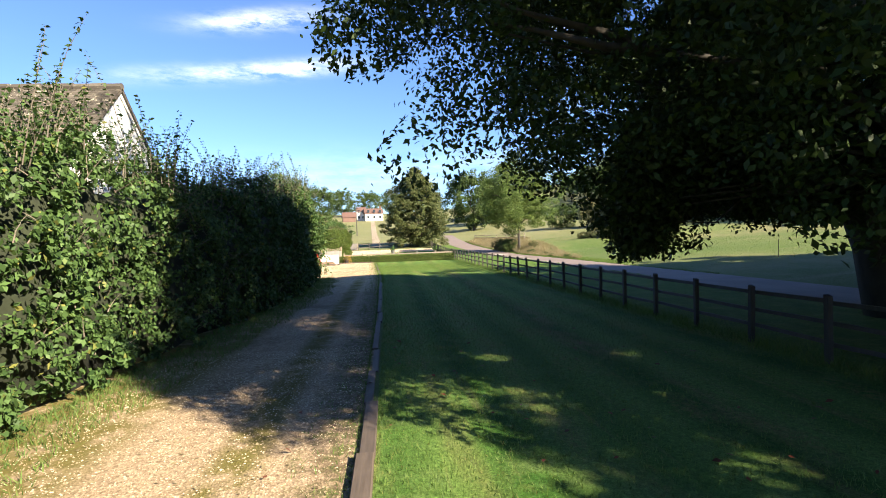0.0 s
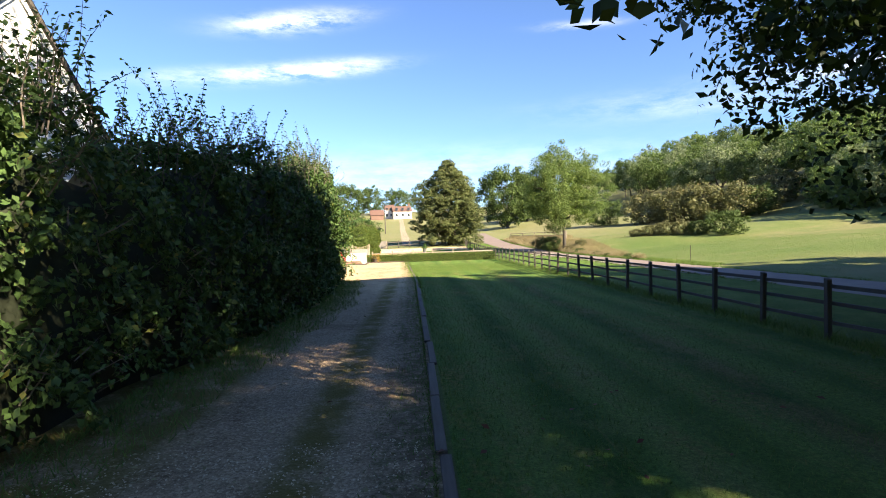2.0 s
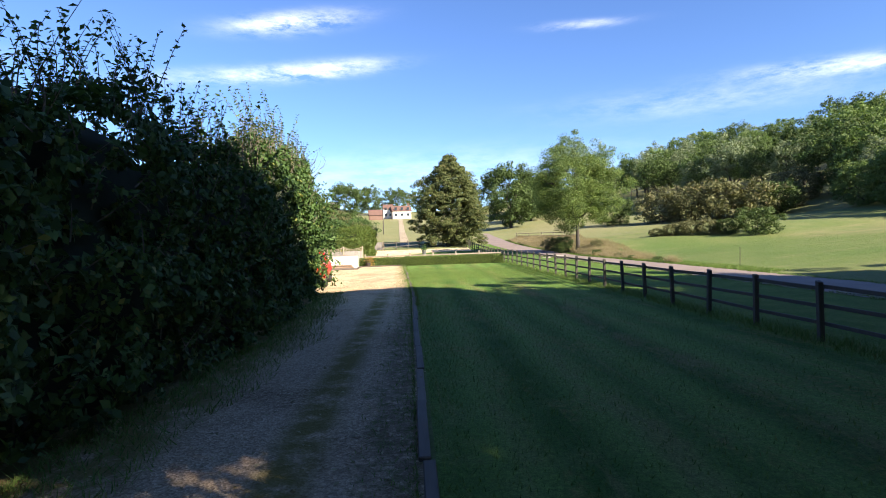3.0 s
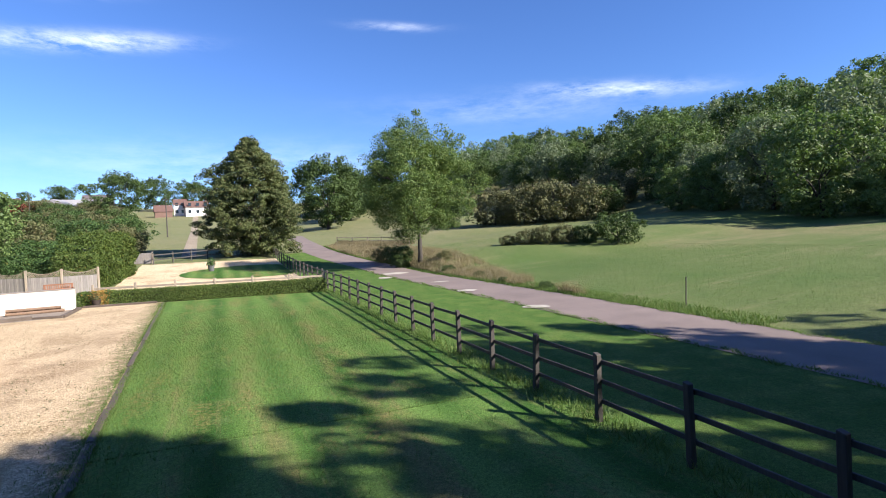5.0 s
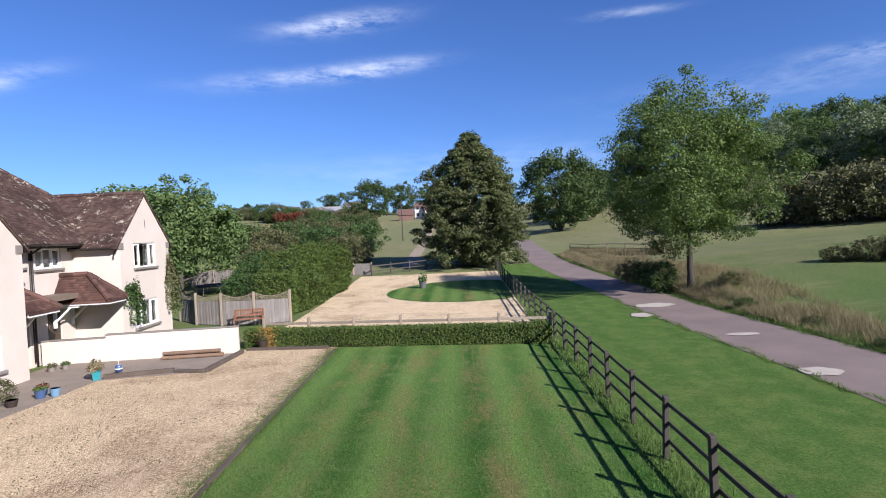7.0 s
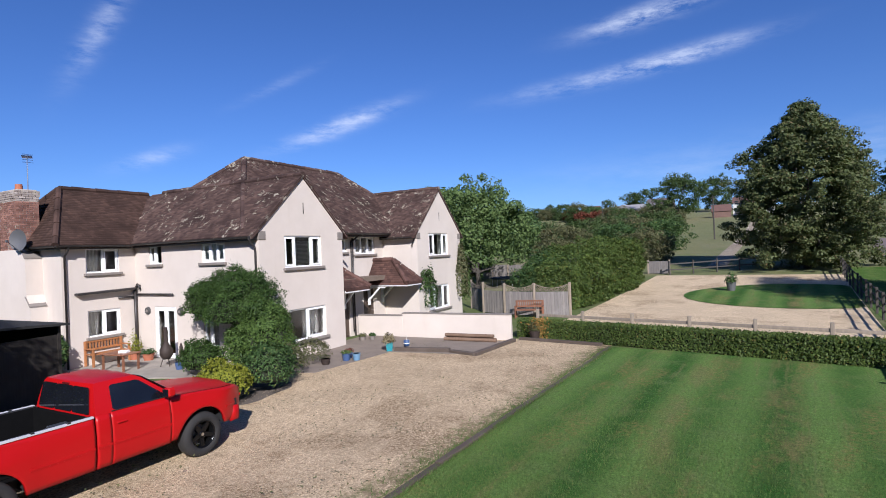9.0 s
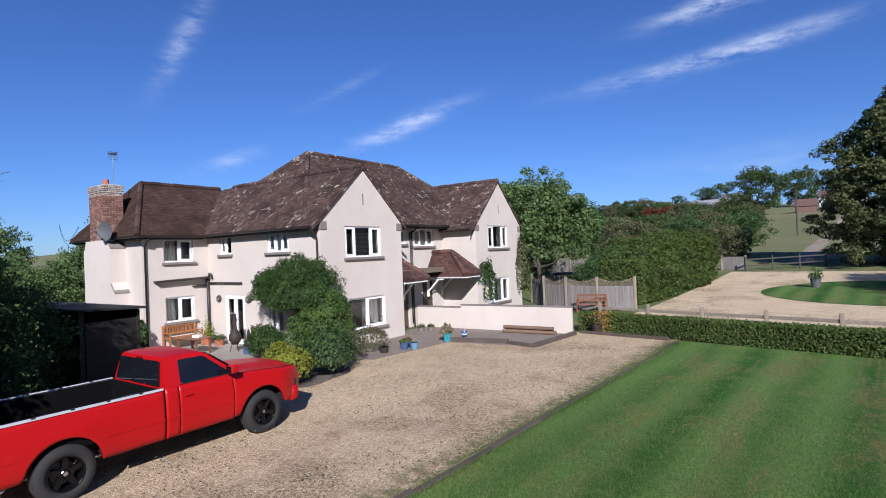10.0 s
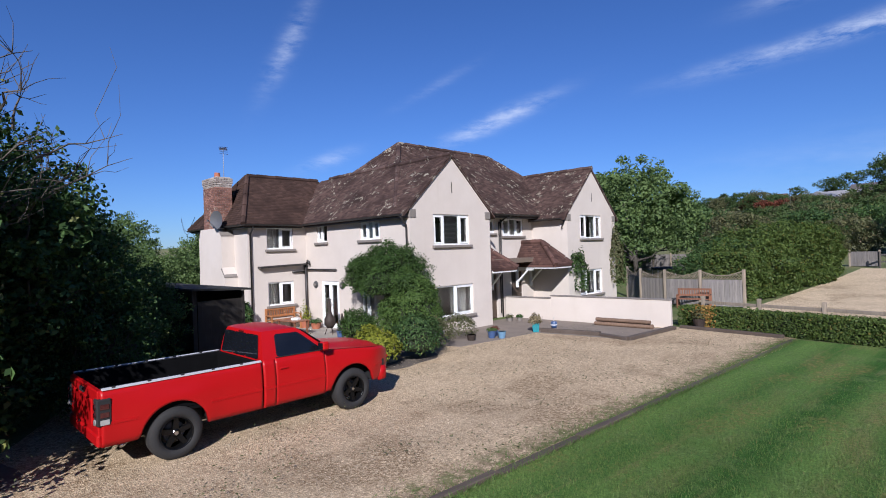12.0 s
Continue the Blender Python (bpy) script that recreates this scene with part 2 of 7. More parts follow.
    bump(t, p, v.outputs["Distance"], 0.55, 0.025)
    return m


def make_render():
    m, t, p = nodes_of("cream_render")
    n1, n2 = noise_node(t, 0.5, 5, 0.65), noise_node(t, 90, 4, 0.6)
    streak = noise_node(t, 2.2, 4, 0.6, stretch=(1, 1, 0.12))
    col = ramp(t, n1, [(0.3, (0.545, 0.475, 0.415)), (0.7, (0.610, 0.540, 0.478))])
    col = mix(t, maths(t, "MULTIPLY", span(t, streak, 0.56, 0.80), 0.35), col, (0.50, 0.43, 0.36))
    t.links.new(col, p.inputs["Base Color"])
    p.inputs["Roughness"].default_value = 0.85
    bump(t, p, n2, 0.35, 0.008)
    return m


def make_tiles(name, a, b, lichen, course=0.16, width=0.17):
    """Plain clay tiles: courses and cross joints by the roof's own coordinates, lichen on top."""
    m, t, p = nodes_of(name)
    n1, n2 = noise_node(t, 0.7, 5, 0.65), noise_node(t, 11, 5, 0.75)
    g = t.nodes.new("ShaderNodeNewGeometry")
    col = ramp(t, g.outputs["Random Per Island"], [(0.0, a), (0.6, b), (1.0, tuple(c * 1.35 for c in b))])
    col = mix(t, span(t, n1, 0.45, 0.7), col, tuple(c * 0.7 for c in a))
    if lichen:
        spot = maths(t, "MULTIPLY", span(t, noise_node(t, 4.0, 5, 0.75), 0.555, 0.61), span(t, noise_node(t, 0.9, 3), 0.44, 0.58))
        col = mix(t, maths(t, "MULTIPLY", spot, 0.75), col, (0.42, 0.38, 0.30))
    t.links.new(col, p.inputs["Base Color"])
    p.inputs["Roughness"].default_value = 0.85
    p.inputs["Specular IOR Level"].default_value = 0.2
    bump(t, p, n2, 0.3, 0.01)
    return m


def make_wood(name, c, rough=0.75, grain=(22, 22, 1.2), var=0.35):
    m, t, p = nodes_of(name)
    n1, n2 = noise_node(t, 1.0, 5, 0.65, stretch=grain), noise_node(t, 1.4, 4)
    oi = t.nodes.new("ShaderNodeObjectInfo")
    col = ramp(t, n1, [(0.25, tuple(x * (1 - var) for x in c)), (0.75, tuple(x * (1 + var) for x in c))])
    col = mix(t, 1.0, col, ramp(t, oi.outputs["Random"], [(0, (0.82, 0.82, 0.82)), (1, (1.15, 1.13, 1.1))]), "MULTIPLY")
    col = mix(t, maths(t, "MULTIPLY", span(t, n2, 0.5, 0.75), 0.35), col, tuple(x * 1.5 + 0.02 for x in c))
    t.links.new(col, p.inputs["Base Color"])
    p.inputs["Roughness"].default_value = rough
    bump(t, p, n1, 0.4, 0.006)
    return m


def make_brick():
    m, t, p = nodes_of("brick_red")
    oi = t.nodes.new("ShaderNodeObjectInfo")
    n1 = noise_node(t, 14, 5, 0.7)
    col = ramp(t, oi.outputs["Random"], [(0, (0.22, 0.075, 0.045)), (0.6, (0.31, 0.115, 0.07)), (1, (0.36, 0.19, 0.13))])
    col = mix(t, maths(t, "MULTIPLY", span(t, n1, 0.42, 0.62), 0.65), col, (0.46, 0.39, 0.33))
    t.links.new(col, p.inputs["Base Color"])
    p.inputs["Roughness"].default_value = 0.88
    bump(t, p, n1, 0.4, 0.006)
    return m


def make_glass(name, tint):
    m, t, p = nodes_of(name)
    n = noise_node(t, 1.5, 2)
    t.links.new(ramp(t, n, [(0.3, tint), (0.7, tuple(c * 1.6 for c in tint))]), p.inputs["Base Color"])
    p.inputs["Roughness"].default_value, p.inputs["IOR"].default_value = 0.04, 1.5
    return m


LAWN, FIELD = make_lawn(), make_field()
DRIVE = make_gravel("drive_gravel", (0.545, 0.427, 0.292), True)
FORE = make_gravel("forecourt_gravel", (0.64, 0.515, 0.36), False)
ROAD = plain("worn_tarmac", (0.168, 0.128, 0.115), 0.85, var=0.32, scale=0.5, fine=35, bumpy=0.35)
PATCH = plain("pale_patch", (0.37, 0.33, 0.285), 0.9, var=0.2, scale=3, fine=40, bumpy=0.3)
RENDER, BRICK = make_render(), make_brick()
TILE_OLD = make_tiles("old_roof_tiles", (0.050, 0.030, 0.026), (0.080, 0.050, 0.042), True)
TILE_GREY = make_tiles("grey_weathered_tiles", (0.058, 0.050, 0.043), (0.100, 0.086, 0.072), True)
TILE_NEW = make_tiles("brown_roof_tiles", (0.048, 0.028, 0.022), (0.062, 0.036, 0.028), False)
TILE_RED = make_tiles("red_brown_tiles", (0.066, 0.036, 0.030), (0.100, 0.054, 0.044), False)
UPVC = plain("white_upvc", (0.80, 0.80, 0.79), 0.35, var=0.03, bumpy=0)
PANE = make_glass("window_glass", (0.012, 0.014, 0.017))
SILL = plain("stone_sill", (0.20, 0.175, 0.155), 0.8, var=0.2)
GUTTER = plain("black_gutter", (0.028, 0.024, 0.023), 0.45, var=0.2, bumpy=0)
FENCE = make_wood("fence_timber", (0.050, 0.043, 0.037))
SLEEPER = make_wood("sleeper_timber", (0.080, 0.060, 0.047), grain=(20, 1.2, 20))
PALE_WOOD = make_wood("weathered_timber", (0.26, 0.215, 0.165))
GREY_WOOD = make_wood("grey_fence_boards", (0.21, 0.190, 0.178))
BENCH_WOOD = make_wood("bench_teak", (0.33, 0.135, 0.050), 0.5)
BARK = make_wood("bark", (0.105, 0.088, 0.070), 0.9, (6, 6, 1.5), 0.5)
DARK_BARK = make_wood("dark_bark", (0.045, 0.038, 0.032), 0.9, (6, 6, 1.5), 0.5)
# near-black core of hedges and bushes: inner shade put into its colour
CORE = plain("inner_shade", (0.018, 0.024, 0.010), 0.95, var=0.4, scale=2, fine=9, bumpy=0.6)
# leaf colour kept near black: the crown's backlit shade is put into it
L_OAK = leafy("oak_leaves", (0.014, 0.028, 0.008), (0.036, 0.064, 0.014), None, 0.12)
L_WOOD = leafy("wood_leaves", (0.075, 0.125, 0.042), (0.165, 0.232, 0.080), None, 0.3)
L_DARK = leafy("dark_oak_leaves", (0.040, 0.070, 0.022), (0.088, 0.130, 0.042), None, 0.25)
L_WOOD2 = leafy("pale_wood_leaves", (0.120, 0.160, 0.090), (0.225, 0.265, 0.160), None, 0.25)
L_ASH = leafy("ash_leaves", (0.086, 0.138, 0.044), (0.178, 0.245, 0.085), (0.25, 0.26, 0.07), 0.4)
L_CHEST = leafy("chestnut_leaves", (0.066, 0.090, 0.036), (0.135, 0.158, 0.062), (0.17, 0.125, 0.062), 0.25, 0.12)
L_HEDGE = leafy("hedge_leaves", (0.026, 0.056, 0.018), (0.092, 0.160, 0.052), (0.22, 0.21, 0.06), 0.25, 0.06)
L_BOX = leafy("clipped_hedge_leaves", (0.045, 0.080, 0.020), (0.115, 0.160, 0.038), (0.19, 0.15, 0.04), 0.25, 0.06)
L_THORN = leafy("thorn_leaves", (0.075, 0.082, 0.038), (0.150, 0.150, 0.070), (0.165, 0.118, 0.062), 0.2, 0.1)
L_FERN = leafy("feathery_leaves", (0.050, 0.095, 0.024), (0.125, 0.195, 0.050), None, 0.3)
L_IVY = leafy("climber_leaves", (0.026, 0.056, 0.014), (0.068, 0.118, 0.028), None, 0.25)
L_DEAD = leafy("withered_leaves", (0.26, 0.13, 0.035), (0.42, 0.25, 0.075), None, 0.2)
L_GOLD = leafy("golden_leaves", (0.16, 0.19, 0.020), (0.34, 0.34, 0.045), None, 0.3)
L_RED = leafy("copper_leaves", (0.10, 0.030, 0.020), (0.20, 0.060, 0.035), None, 0.2)
STRAW = leafy("dry_grass", (0.165, 0.128, 0.078), (0.335, 0.275, 0.175), None, 0.3)
BLADES = leafy("grass_blades", (0.068, 0.130, 0.033), (0.165, 0.240, 0.070), (0.21, 0.18, 0.075), 0.35, 0.1)
RED = plain("red_car_paint", (0.38, 0.004, 0.005), 0.38, var=0.03, bumpy=0, coat=0.06)
RED.node_tree.nodes["Principled BSDF"].inputs["Specular IOR Level"].default_value = 0.3
BLACK = plain("black_plastic", (0.011, 0.011, 0.012), 0.75, var=0.2, bumpy=0.1)
TYRE = plain("tyre_rubber", (0.019, 0.018, 0.018), 0.85, var=0.25, bumpy=0.2)
RIM = plain("gloss_black_alloy", (0.012, 0.012, 0.013), 0.18, metal=0.6, var=0.1, bumpy=0)
CHROME = plain("bright_metal", (0.62, 0.62, 0.63), 0.25, metal=1.0, var=0.05, bumpy=0)
CAR_GLASS = make_glass("tinted_car_glass", (0.006, 0.007, 0.010))

# ---- builders ----
class Geo:
    """Collects verts and faces of one mesh."""

    def __init__(self):
        self.v, self.f = [], []

    def add(self, verts, faces):
        n = len(self.v)
        self.v += [tuple(p) for p in verts]
        self.f += [tuple(n + i for i in f) for f in faces]
        return self

    def box(self, a, b):
        (x0, y0, z0), (x1, y1, z1) = a, b
        return self.add([(x0, y0, z0), (x1, y0, z0), (x1, y1, z0), (x0, y1, z0), (x0, y0, z1), (x1, y0, z1), (x1, y1, z1), (x0, y1, z1)],
                        [(0, 3, 2, 1), (4, 5, 6, 7), (0, 1, 5, 4), (1, 2, 6, 5), (2, 3, 7, 6), (3, 0, 4, 7)])

    def prism(self, outline, at, ax, a, b):
        """An outline in the two other axes (in xyz order), drawn out along ax from a to b."""
        def p(u, w, d):
            q = [u, w]
            q.insert("xyz".index(ax), d)
            return q
        n = len(outline)
        vs = [p(u + at[0], w + at[1], a) for u, w in outline] + [p(u + at[0], w + at[1], b) for u, w in outline]
        fs = [tuple(range(n))[::-1], tuple(range(n, 2 * n))] + [(i, (i + 1) % n, n + (i + 1) % n, n + i) for i in range(n)]
        return self.add(vs, fs)

    def tube(self, pts, radii, n=8, caps=True):
        pts = [Vector(p) for p in pts]
        rings = []
        for i, p in enumerate(pts):
            d = (pts[min(i + 1, len(pts) - 1)] - pts[max(i - 1, 0)]).normalized()
            s = d.orthogonal().normalized() if abs(d.z) > 0.95 else d.cross(Vector((0, 0, 1))).normalized()
            if abs(d.z) > 0.95:
                s = Vector((1, 0, 0)) - d * d.x
                s.normalize()
            w = d.cross(s)
            r = radii[i] if isinstance(radii, (list, tuple)) else radii
            rings.append([p + (s * math.cos(2 * math.pi * k / n) + w * math.sin(2 * math.pi * k / n)) * r for k in range(n)])
        vs = [q for ring in rings for q in ring]
        fs = [(i * n + k, i * n + (k + 1) % n, (i + 1) * n + (k + 1) % n, (i + 1) * n + k) for i in range(len(pts) - 1) for k in range(n)]
        if caps:
            fs += [tuple(range(n))[::-1], tuple(range(len(vs) - n, len(vs)))]
        return self.add(vs, fs)

    def mesh(self, name, material, bevel=0.0, smooth=False, weld=False):
        bm = bmesh.new()
        if weld:
            seen, vs = {}, []
            for p in self.v:
                key = tuple(round(c, 4) for c in p)
                if key not in seen:
                    seen[key] = bm.verts.new(p)
                vs.append(seen[key])
        else:
            vs = [bm.verts.new(p) for p in self.v]
        for f in self.f:
            try:
                bm.faces.new([vs[i] for i in f])
            except ValueError:
                pass
        bmesh.ops.recalc_face_normals(bm, faces=bm.faces)
        if bevel:
            bmesh.ops.bevel(bm, geom=list(bm.edges), offset=bevel, segments=1, affect="EDGES")
        me = bpy.data.meshes.new(name)
        bm.to_mesh(me)
        bm.free()
        me.materials.append(material)
        if smooth:
            me.polygons.foreach_set("use_smooth", [True] * len(me.polygons))
        return me

    def ob(self, name, material, parent=None, bevel=0.0, smooth=False, m=None, label="", weld=False):
        o = new(name, self.mesh(name, material, bevel, smooth, weld))
        if m is not None:
            o.matrix_basis = m
        o.parent = parent
        return tagged(o, label) if label else o


def part(name, me, parent, m=None, label=""):
    """An object on a mesh that may be shared, under parent."""
    o = new(name, me)
    o.parent = parent
    if m is not None:
        o.matrix_basis = m
    return tagged(o, label) if label else o


def empty(name, m, label, category, group=""):
    o = new(name)
    o.matrix_basis = m
    return tagged(o, label, category, group)


def quick(name, verts, faces, material, smooth=False):
    """A mesh from arrays of points and of equal-sided faces."""
    verts, faces = np.asarray(verts, np.float32), np.asarray(faces, np.int32)
    me = bpy.data.meshes.new(name)
    me.vertices.add(len(verts))
    me.vertices.foreach_set("co", verts.ravel())
    k = faces.shape[1]
    me.loops.add(faces.size)
    me.loops.foreach_set("vertex_index", faces.ravel())
    me.polygons.add(len(faces))
    me.polygons.foreach_set("loop_start", np.arange(len(faces), dtype=np.int32) * k)
    me.polygons.foreach_set("loop_total", np.full(len(faces), k, np.int32))
    if smooth:
        me.polygons.foreach_set("use_smooth", np.ones(len(faces), bool))
    me.update(calc_edges=True)
    me.materials.append(material)
    return me


def unit(a):
    return a / np.maximum(np.linalg.norm(a, axis=-1, keepdims=True), 1e-9)


def leaves(rng, at, out, size, wide=0.55, loose=0.9):
    """One folded four-cornered leaf at each place, facing roughly out."""
    n = len(at)
    nrm = unit(out + rng.normal(0, loose, (n, 3)))
    side = unit(np.cross(nrm, rng.normal(0, 1, (n, 3))))
    along = np.cross(nrm, side)
    s = (size * rng.uniform(0.6, 1.35, n))[:, None]
    fold = nrm * s * 0.18
    quad = np.stack([at - along * s, at + side * s * wide + fold, at + along * s, at - side * s * wide + fold], 1)
    return quad.reshape(-1, 3), np.arange(4 * n).reshape(n, 4)


def clumps(rng, centres, radii, per, size, squash=0.8, loose=0.9, wide=0.55):
    """Leaves on the skins of many small clumps."""
    d = unit(rng.normal(0, 1, (len(centres), per, 3)))
    r = radii[:, None, None] * rng.uniform(0.55, 1.05, (len(centres), per, 1))
    at = centres[:, None, :] + d * r * np.array([1, 1, squash])
    out = d + np.array([0, 0, 0.35])
    return leaves(rng, at.reshape(-1, 3), out.reshape(-1, 3), size, wide, loose)


def limb(rng, a, b, r0, r1, steps=5, wander=0.12):
    a, b = Vector(a), Vector(b)
    length = (b - a).length
    pts = [a.lerp(b, k / steps) + (Vector(rng.normal(0, wander * length / steps, 3)) if 0 < k < steps else Vector()) for k in range(steps + 1)]
    return pts, [r0 + (r1 - r0) * k / steps for k in range(steps + 1)]


def tree_meshes(name, seed, height, radius, bole, n_clump, per, clump_r, leaf, leafmat, bark=None, low=0.28, shape=1.0, trunk_r=None, lean=(0, 0), n_limb=9, squash=0.75, hollow=0.45, boxy=2.0, keep=None, loose=0.9, profile=None, thick=0.5):
    """The meshes of a trunk with limbs, and of a crown of many leaf clumps in an uneven ellipsoid."""
    rng = np.random.default_rng(seed)
    top, base = height, height * low
    mid, half = (top + base) / 2, (top - base) / 2
    d = unit(rng.normal(0, 1, (n_clump, 3)))
    ang = np.arctan2(d[:, 1], d[:, 0])
    rho = np.hypot(d[:, 0], d[:, 1])
    d = d * ((rho ** boxy + np.abs(d[:, 2]) ** boxy) ** (-1 / boxy))[:, None]
    lump = 1 + 0.13 * np.sin(3 * ang + seed) + 0.10 * np.sin(5 * ang + 2.3 * seed) + 0.10 * np.sin(4 * d[:, 2] + 3 * ang + seed)
    rad = rng.uniform(hollow, 1.0, n_clump) ** 0.6 * lump
    taper = 1 - (1 - shape) * np.clip(d[:, 2] * rad, 0, 1)
    c = np.stack([d[:, 0] * rad * radius * taper + lean[0], d[:, 1] * rad * radius * taper + lean[1], mid + d[:, 2] * rad * half], 1)
    if profile:
        c[:, :2] *= profile(np.clip(c[:, 2] / height, 0, 1), np.arctan2(c[:, 1], c[:, 0]))[:, None]
    if keep:
        c = c[keep(c, rng)]
        n_clump = len(c)
    cr = clump_r * rng.uniform(0.65, 1.35, n_clump)
    v, f = clumps(rng, c, cr, per, leaf, squash, loose)
    crown = quick("crown", v, f, leafmat)
    g = Geo()
    tr = trunk_r or height * 0.022
    fork = base + (mid - base) * 0.5
    pts, rr = limb(rng, (0, 0, -0.3), (lean[0] * 0.4, lean[1] * 0.4, fork), tr * 1.15, tr * 0.75, 5, 0.05)
    rr[0] = tr * 1.7
    g.tube(pts, rr, 10)
    order = rng.permutation(n_clump)[:n_limb]
    for i in order:
        p, r = limb(rng, pts[-1] - Vector((0, 0, rng.uniform(0, 0.35) * (fork - 0.2 * base))), c[i], tr * thick, tr * thick * 0.16, 5, 0.16)
        g.tube(p, r, 6, False)
        for j in range(2):
            k = int(rng.integers(0, n_clump))
            near = np.argsort(((c - c[i]) ** 2).sum(1))[1 + (k % 6)]
            p2, r2 = limb(rng, p[3], c[near], tr * 0.2, tr * 0.04, 4, 0.15)
            g.tube(p2, r2, 5, False)
    return g.mesh("trunk", bark or BARK, smooth=True), crown


def plant_tree(meshes, x, y, z, label, group="", category="tree", name="tree", turn=0.0, size=1.0):
    t = empty(name, pose(x, y, z, 0, 0, turn) @ Matrix.Diagonal((size, size, size, 1)), label, category, group)
    part("trunk", meshes[0], t)
    part("crown", meshes[1], t)
    return t

# ---- ground ----
def step(a, b, x):
    t = min(1.0, max(0.0, (x - a) / (b - a)))
    return t * t * (3 - 2 * t)


def hollow_z(x, y):
    """The parking place on the drive, worn a little lower than the rest."""
    return 0.18 * step(3.6, 6.4, -x) * (1 - step(10.2, 12.6, -x)) * step(34.5, 40, y) * (1 - step(46.5, 51, y))


def ground_z(x, y):
    """The height of the land: level round the house, rising to the woods and to the farms."""
    z = 0.028 * max(0, min(y, 80) - 66) + 0.06 * max(0, min(y, 105) - 80) + 0.045 * max(0, min(y, 160) - 105) + 0.085 * max(0, min(y, 330) - 160)
    z += 0.075 * max(0, min(x, 60) - 16.5) + 0.26 * max(0, min(x, 190) - 60)
    z += 0.9 * step(60, 70, y) * step(14.7, 16.6, x) * (1 - step(80, 95, y))
    z += 0.05 * max(0, min(-x, 200) - 35) * step(110, 220, y) + 5.0 * step(210, 330, y) * step(25, 90, -x) * (1 - step(62, 100, -x))
    return z - hollow_z(x, y)


def lay(name, xs, ys, dz, material, kind="structure", label="", inside=None, category=""):
    """A sheet that follows the land, dz above it."""
    v = [(x, y, ground_z(x, y) + dz - 0.3 * hollow_z(x, y)) for y in ys for x in xs]
    nx = len(xs)
    f = [(j * nx + i, j * nx + i + 1, (j + 1) * nx + i + 1, (j + 1) * nx + i) for j in range(len(ys) - 1) for i in range(nx - 1)
         if inside is None or inside((xs[i] + xs[i + 1]) / 2, (ys[j] + ys[j + 1]) / 2)]
    o = new(name, quick(name, v, f, material, True))
    return tagged(o, label, category or name.replace("_", " "), kind=kind)


def spaced(a, b, n):
    return [a + (b - a) * k / n for k in range(n + 1)]


xs = [-2500, -1200, -700, -400] + spaced(-300, -40, 26) + spaced(-36, 70, 106) + spaced(75, 300, 30) + [400, 700, 1200, 2500]
ys = [-2500, -1200, -600, -300, -120] + spaced(-60, 110, 130) + spaced(114, 340, 50) + [400, 500, 700, 1200, 2500]
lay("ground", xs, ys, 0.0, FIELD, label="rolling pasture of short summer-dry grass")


def kerb_x(y):
    """The line of the timber edging between the drive and the lawn."""
    return -2.15 - 0.16 * step(14, 34, y) - 0.035 * max(0.0, y - 34)


def strip(name, left, right, ys, dz, material, label, n=10, kind="structure"):
    v, f = [], []
    for y in ys:
        a, b = left(y), right(y)
        v += [(a + (b - a) * k / n, y, ground_z(a + (b - a) * k / n, y) + dz) for k in range(n + 1)]
    for j in range(len(ys) - 1):
        f += [(j * (n + 1) + k, j * (n + 1) + k + 1, (j + 1) * (n + 1) + k + 1, (j + 1) * (n + 1) + k) for k in range(n)]
    o = new(name, quick(name, v, f, material, True))
    return tagged(o, label, name.replace("_", " "), kind=kind)


def fence_x(y):
    return 5.585 - 0.35 * step(60, 88, y)


def drive_left(y):
    return -7.3 - 6.1 * step(37.5, 42, y) + 3.0 * step(50, 55, y) + 2.6 * step(54.5, 56.5, y)


def road_mid(y):
    return 13.4 - 0.6 * step(45, 70, y) - 1.9 * step(70, 95, y) + 2.2 * step(100, 150, y) - 3.0 * step(-10, 36, -y)


strip("lawn", lambda y: kerb_x(y) + 0.1, lambda y: road_mid(y) - 1.85, spaced(-12, 58.5, 90), 0.012, LAWN, "mown striped lawn with dry brown patches", 30)
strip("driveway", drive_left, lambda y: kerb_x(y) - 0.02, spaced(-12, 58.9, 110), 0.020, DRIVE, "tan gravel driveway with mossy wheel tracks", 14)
strip("forecourt", lambda y: -7.3 - 0.3 * step(66, 84, y) + 3.5 * (1 - step(60.2, 64, y)), lambda y: 5.3, spaced(60.3, 87.5, 40), 0.02, FORE, "pale gravel turning circle", 14)


strip("verge", lambda y: fence_x(y) + 0.02, lambda y: road_mid(y) - 1.85, spaced(58.5, 92, 40), 0.012, LAWN, "green mown verge between fence and lane", 8)
strip("road", lambda y: road_mid(y) - 1.9, lambda y: road_mid(y) + 1.75, spaced(-60, 130, 130), 0.024, ROAD, "worn pinkish tarmac lane", 8)


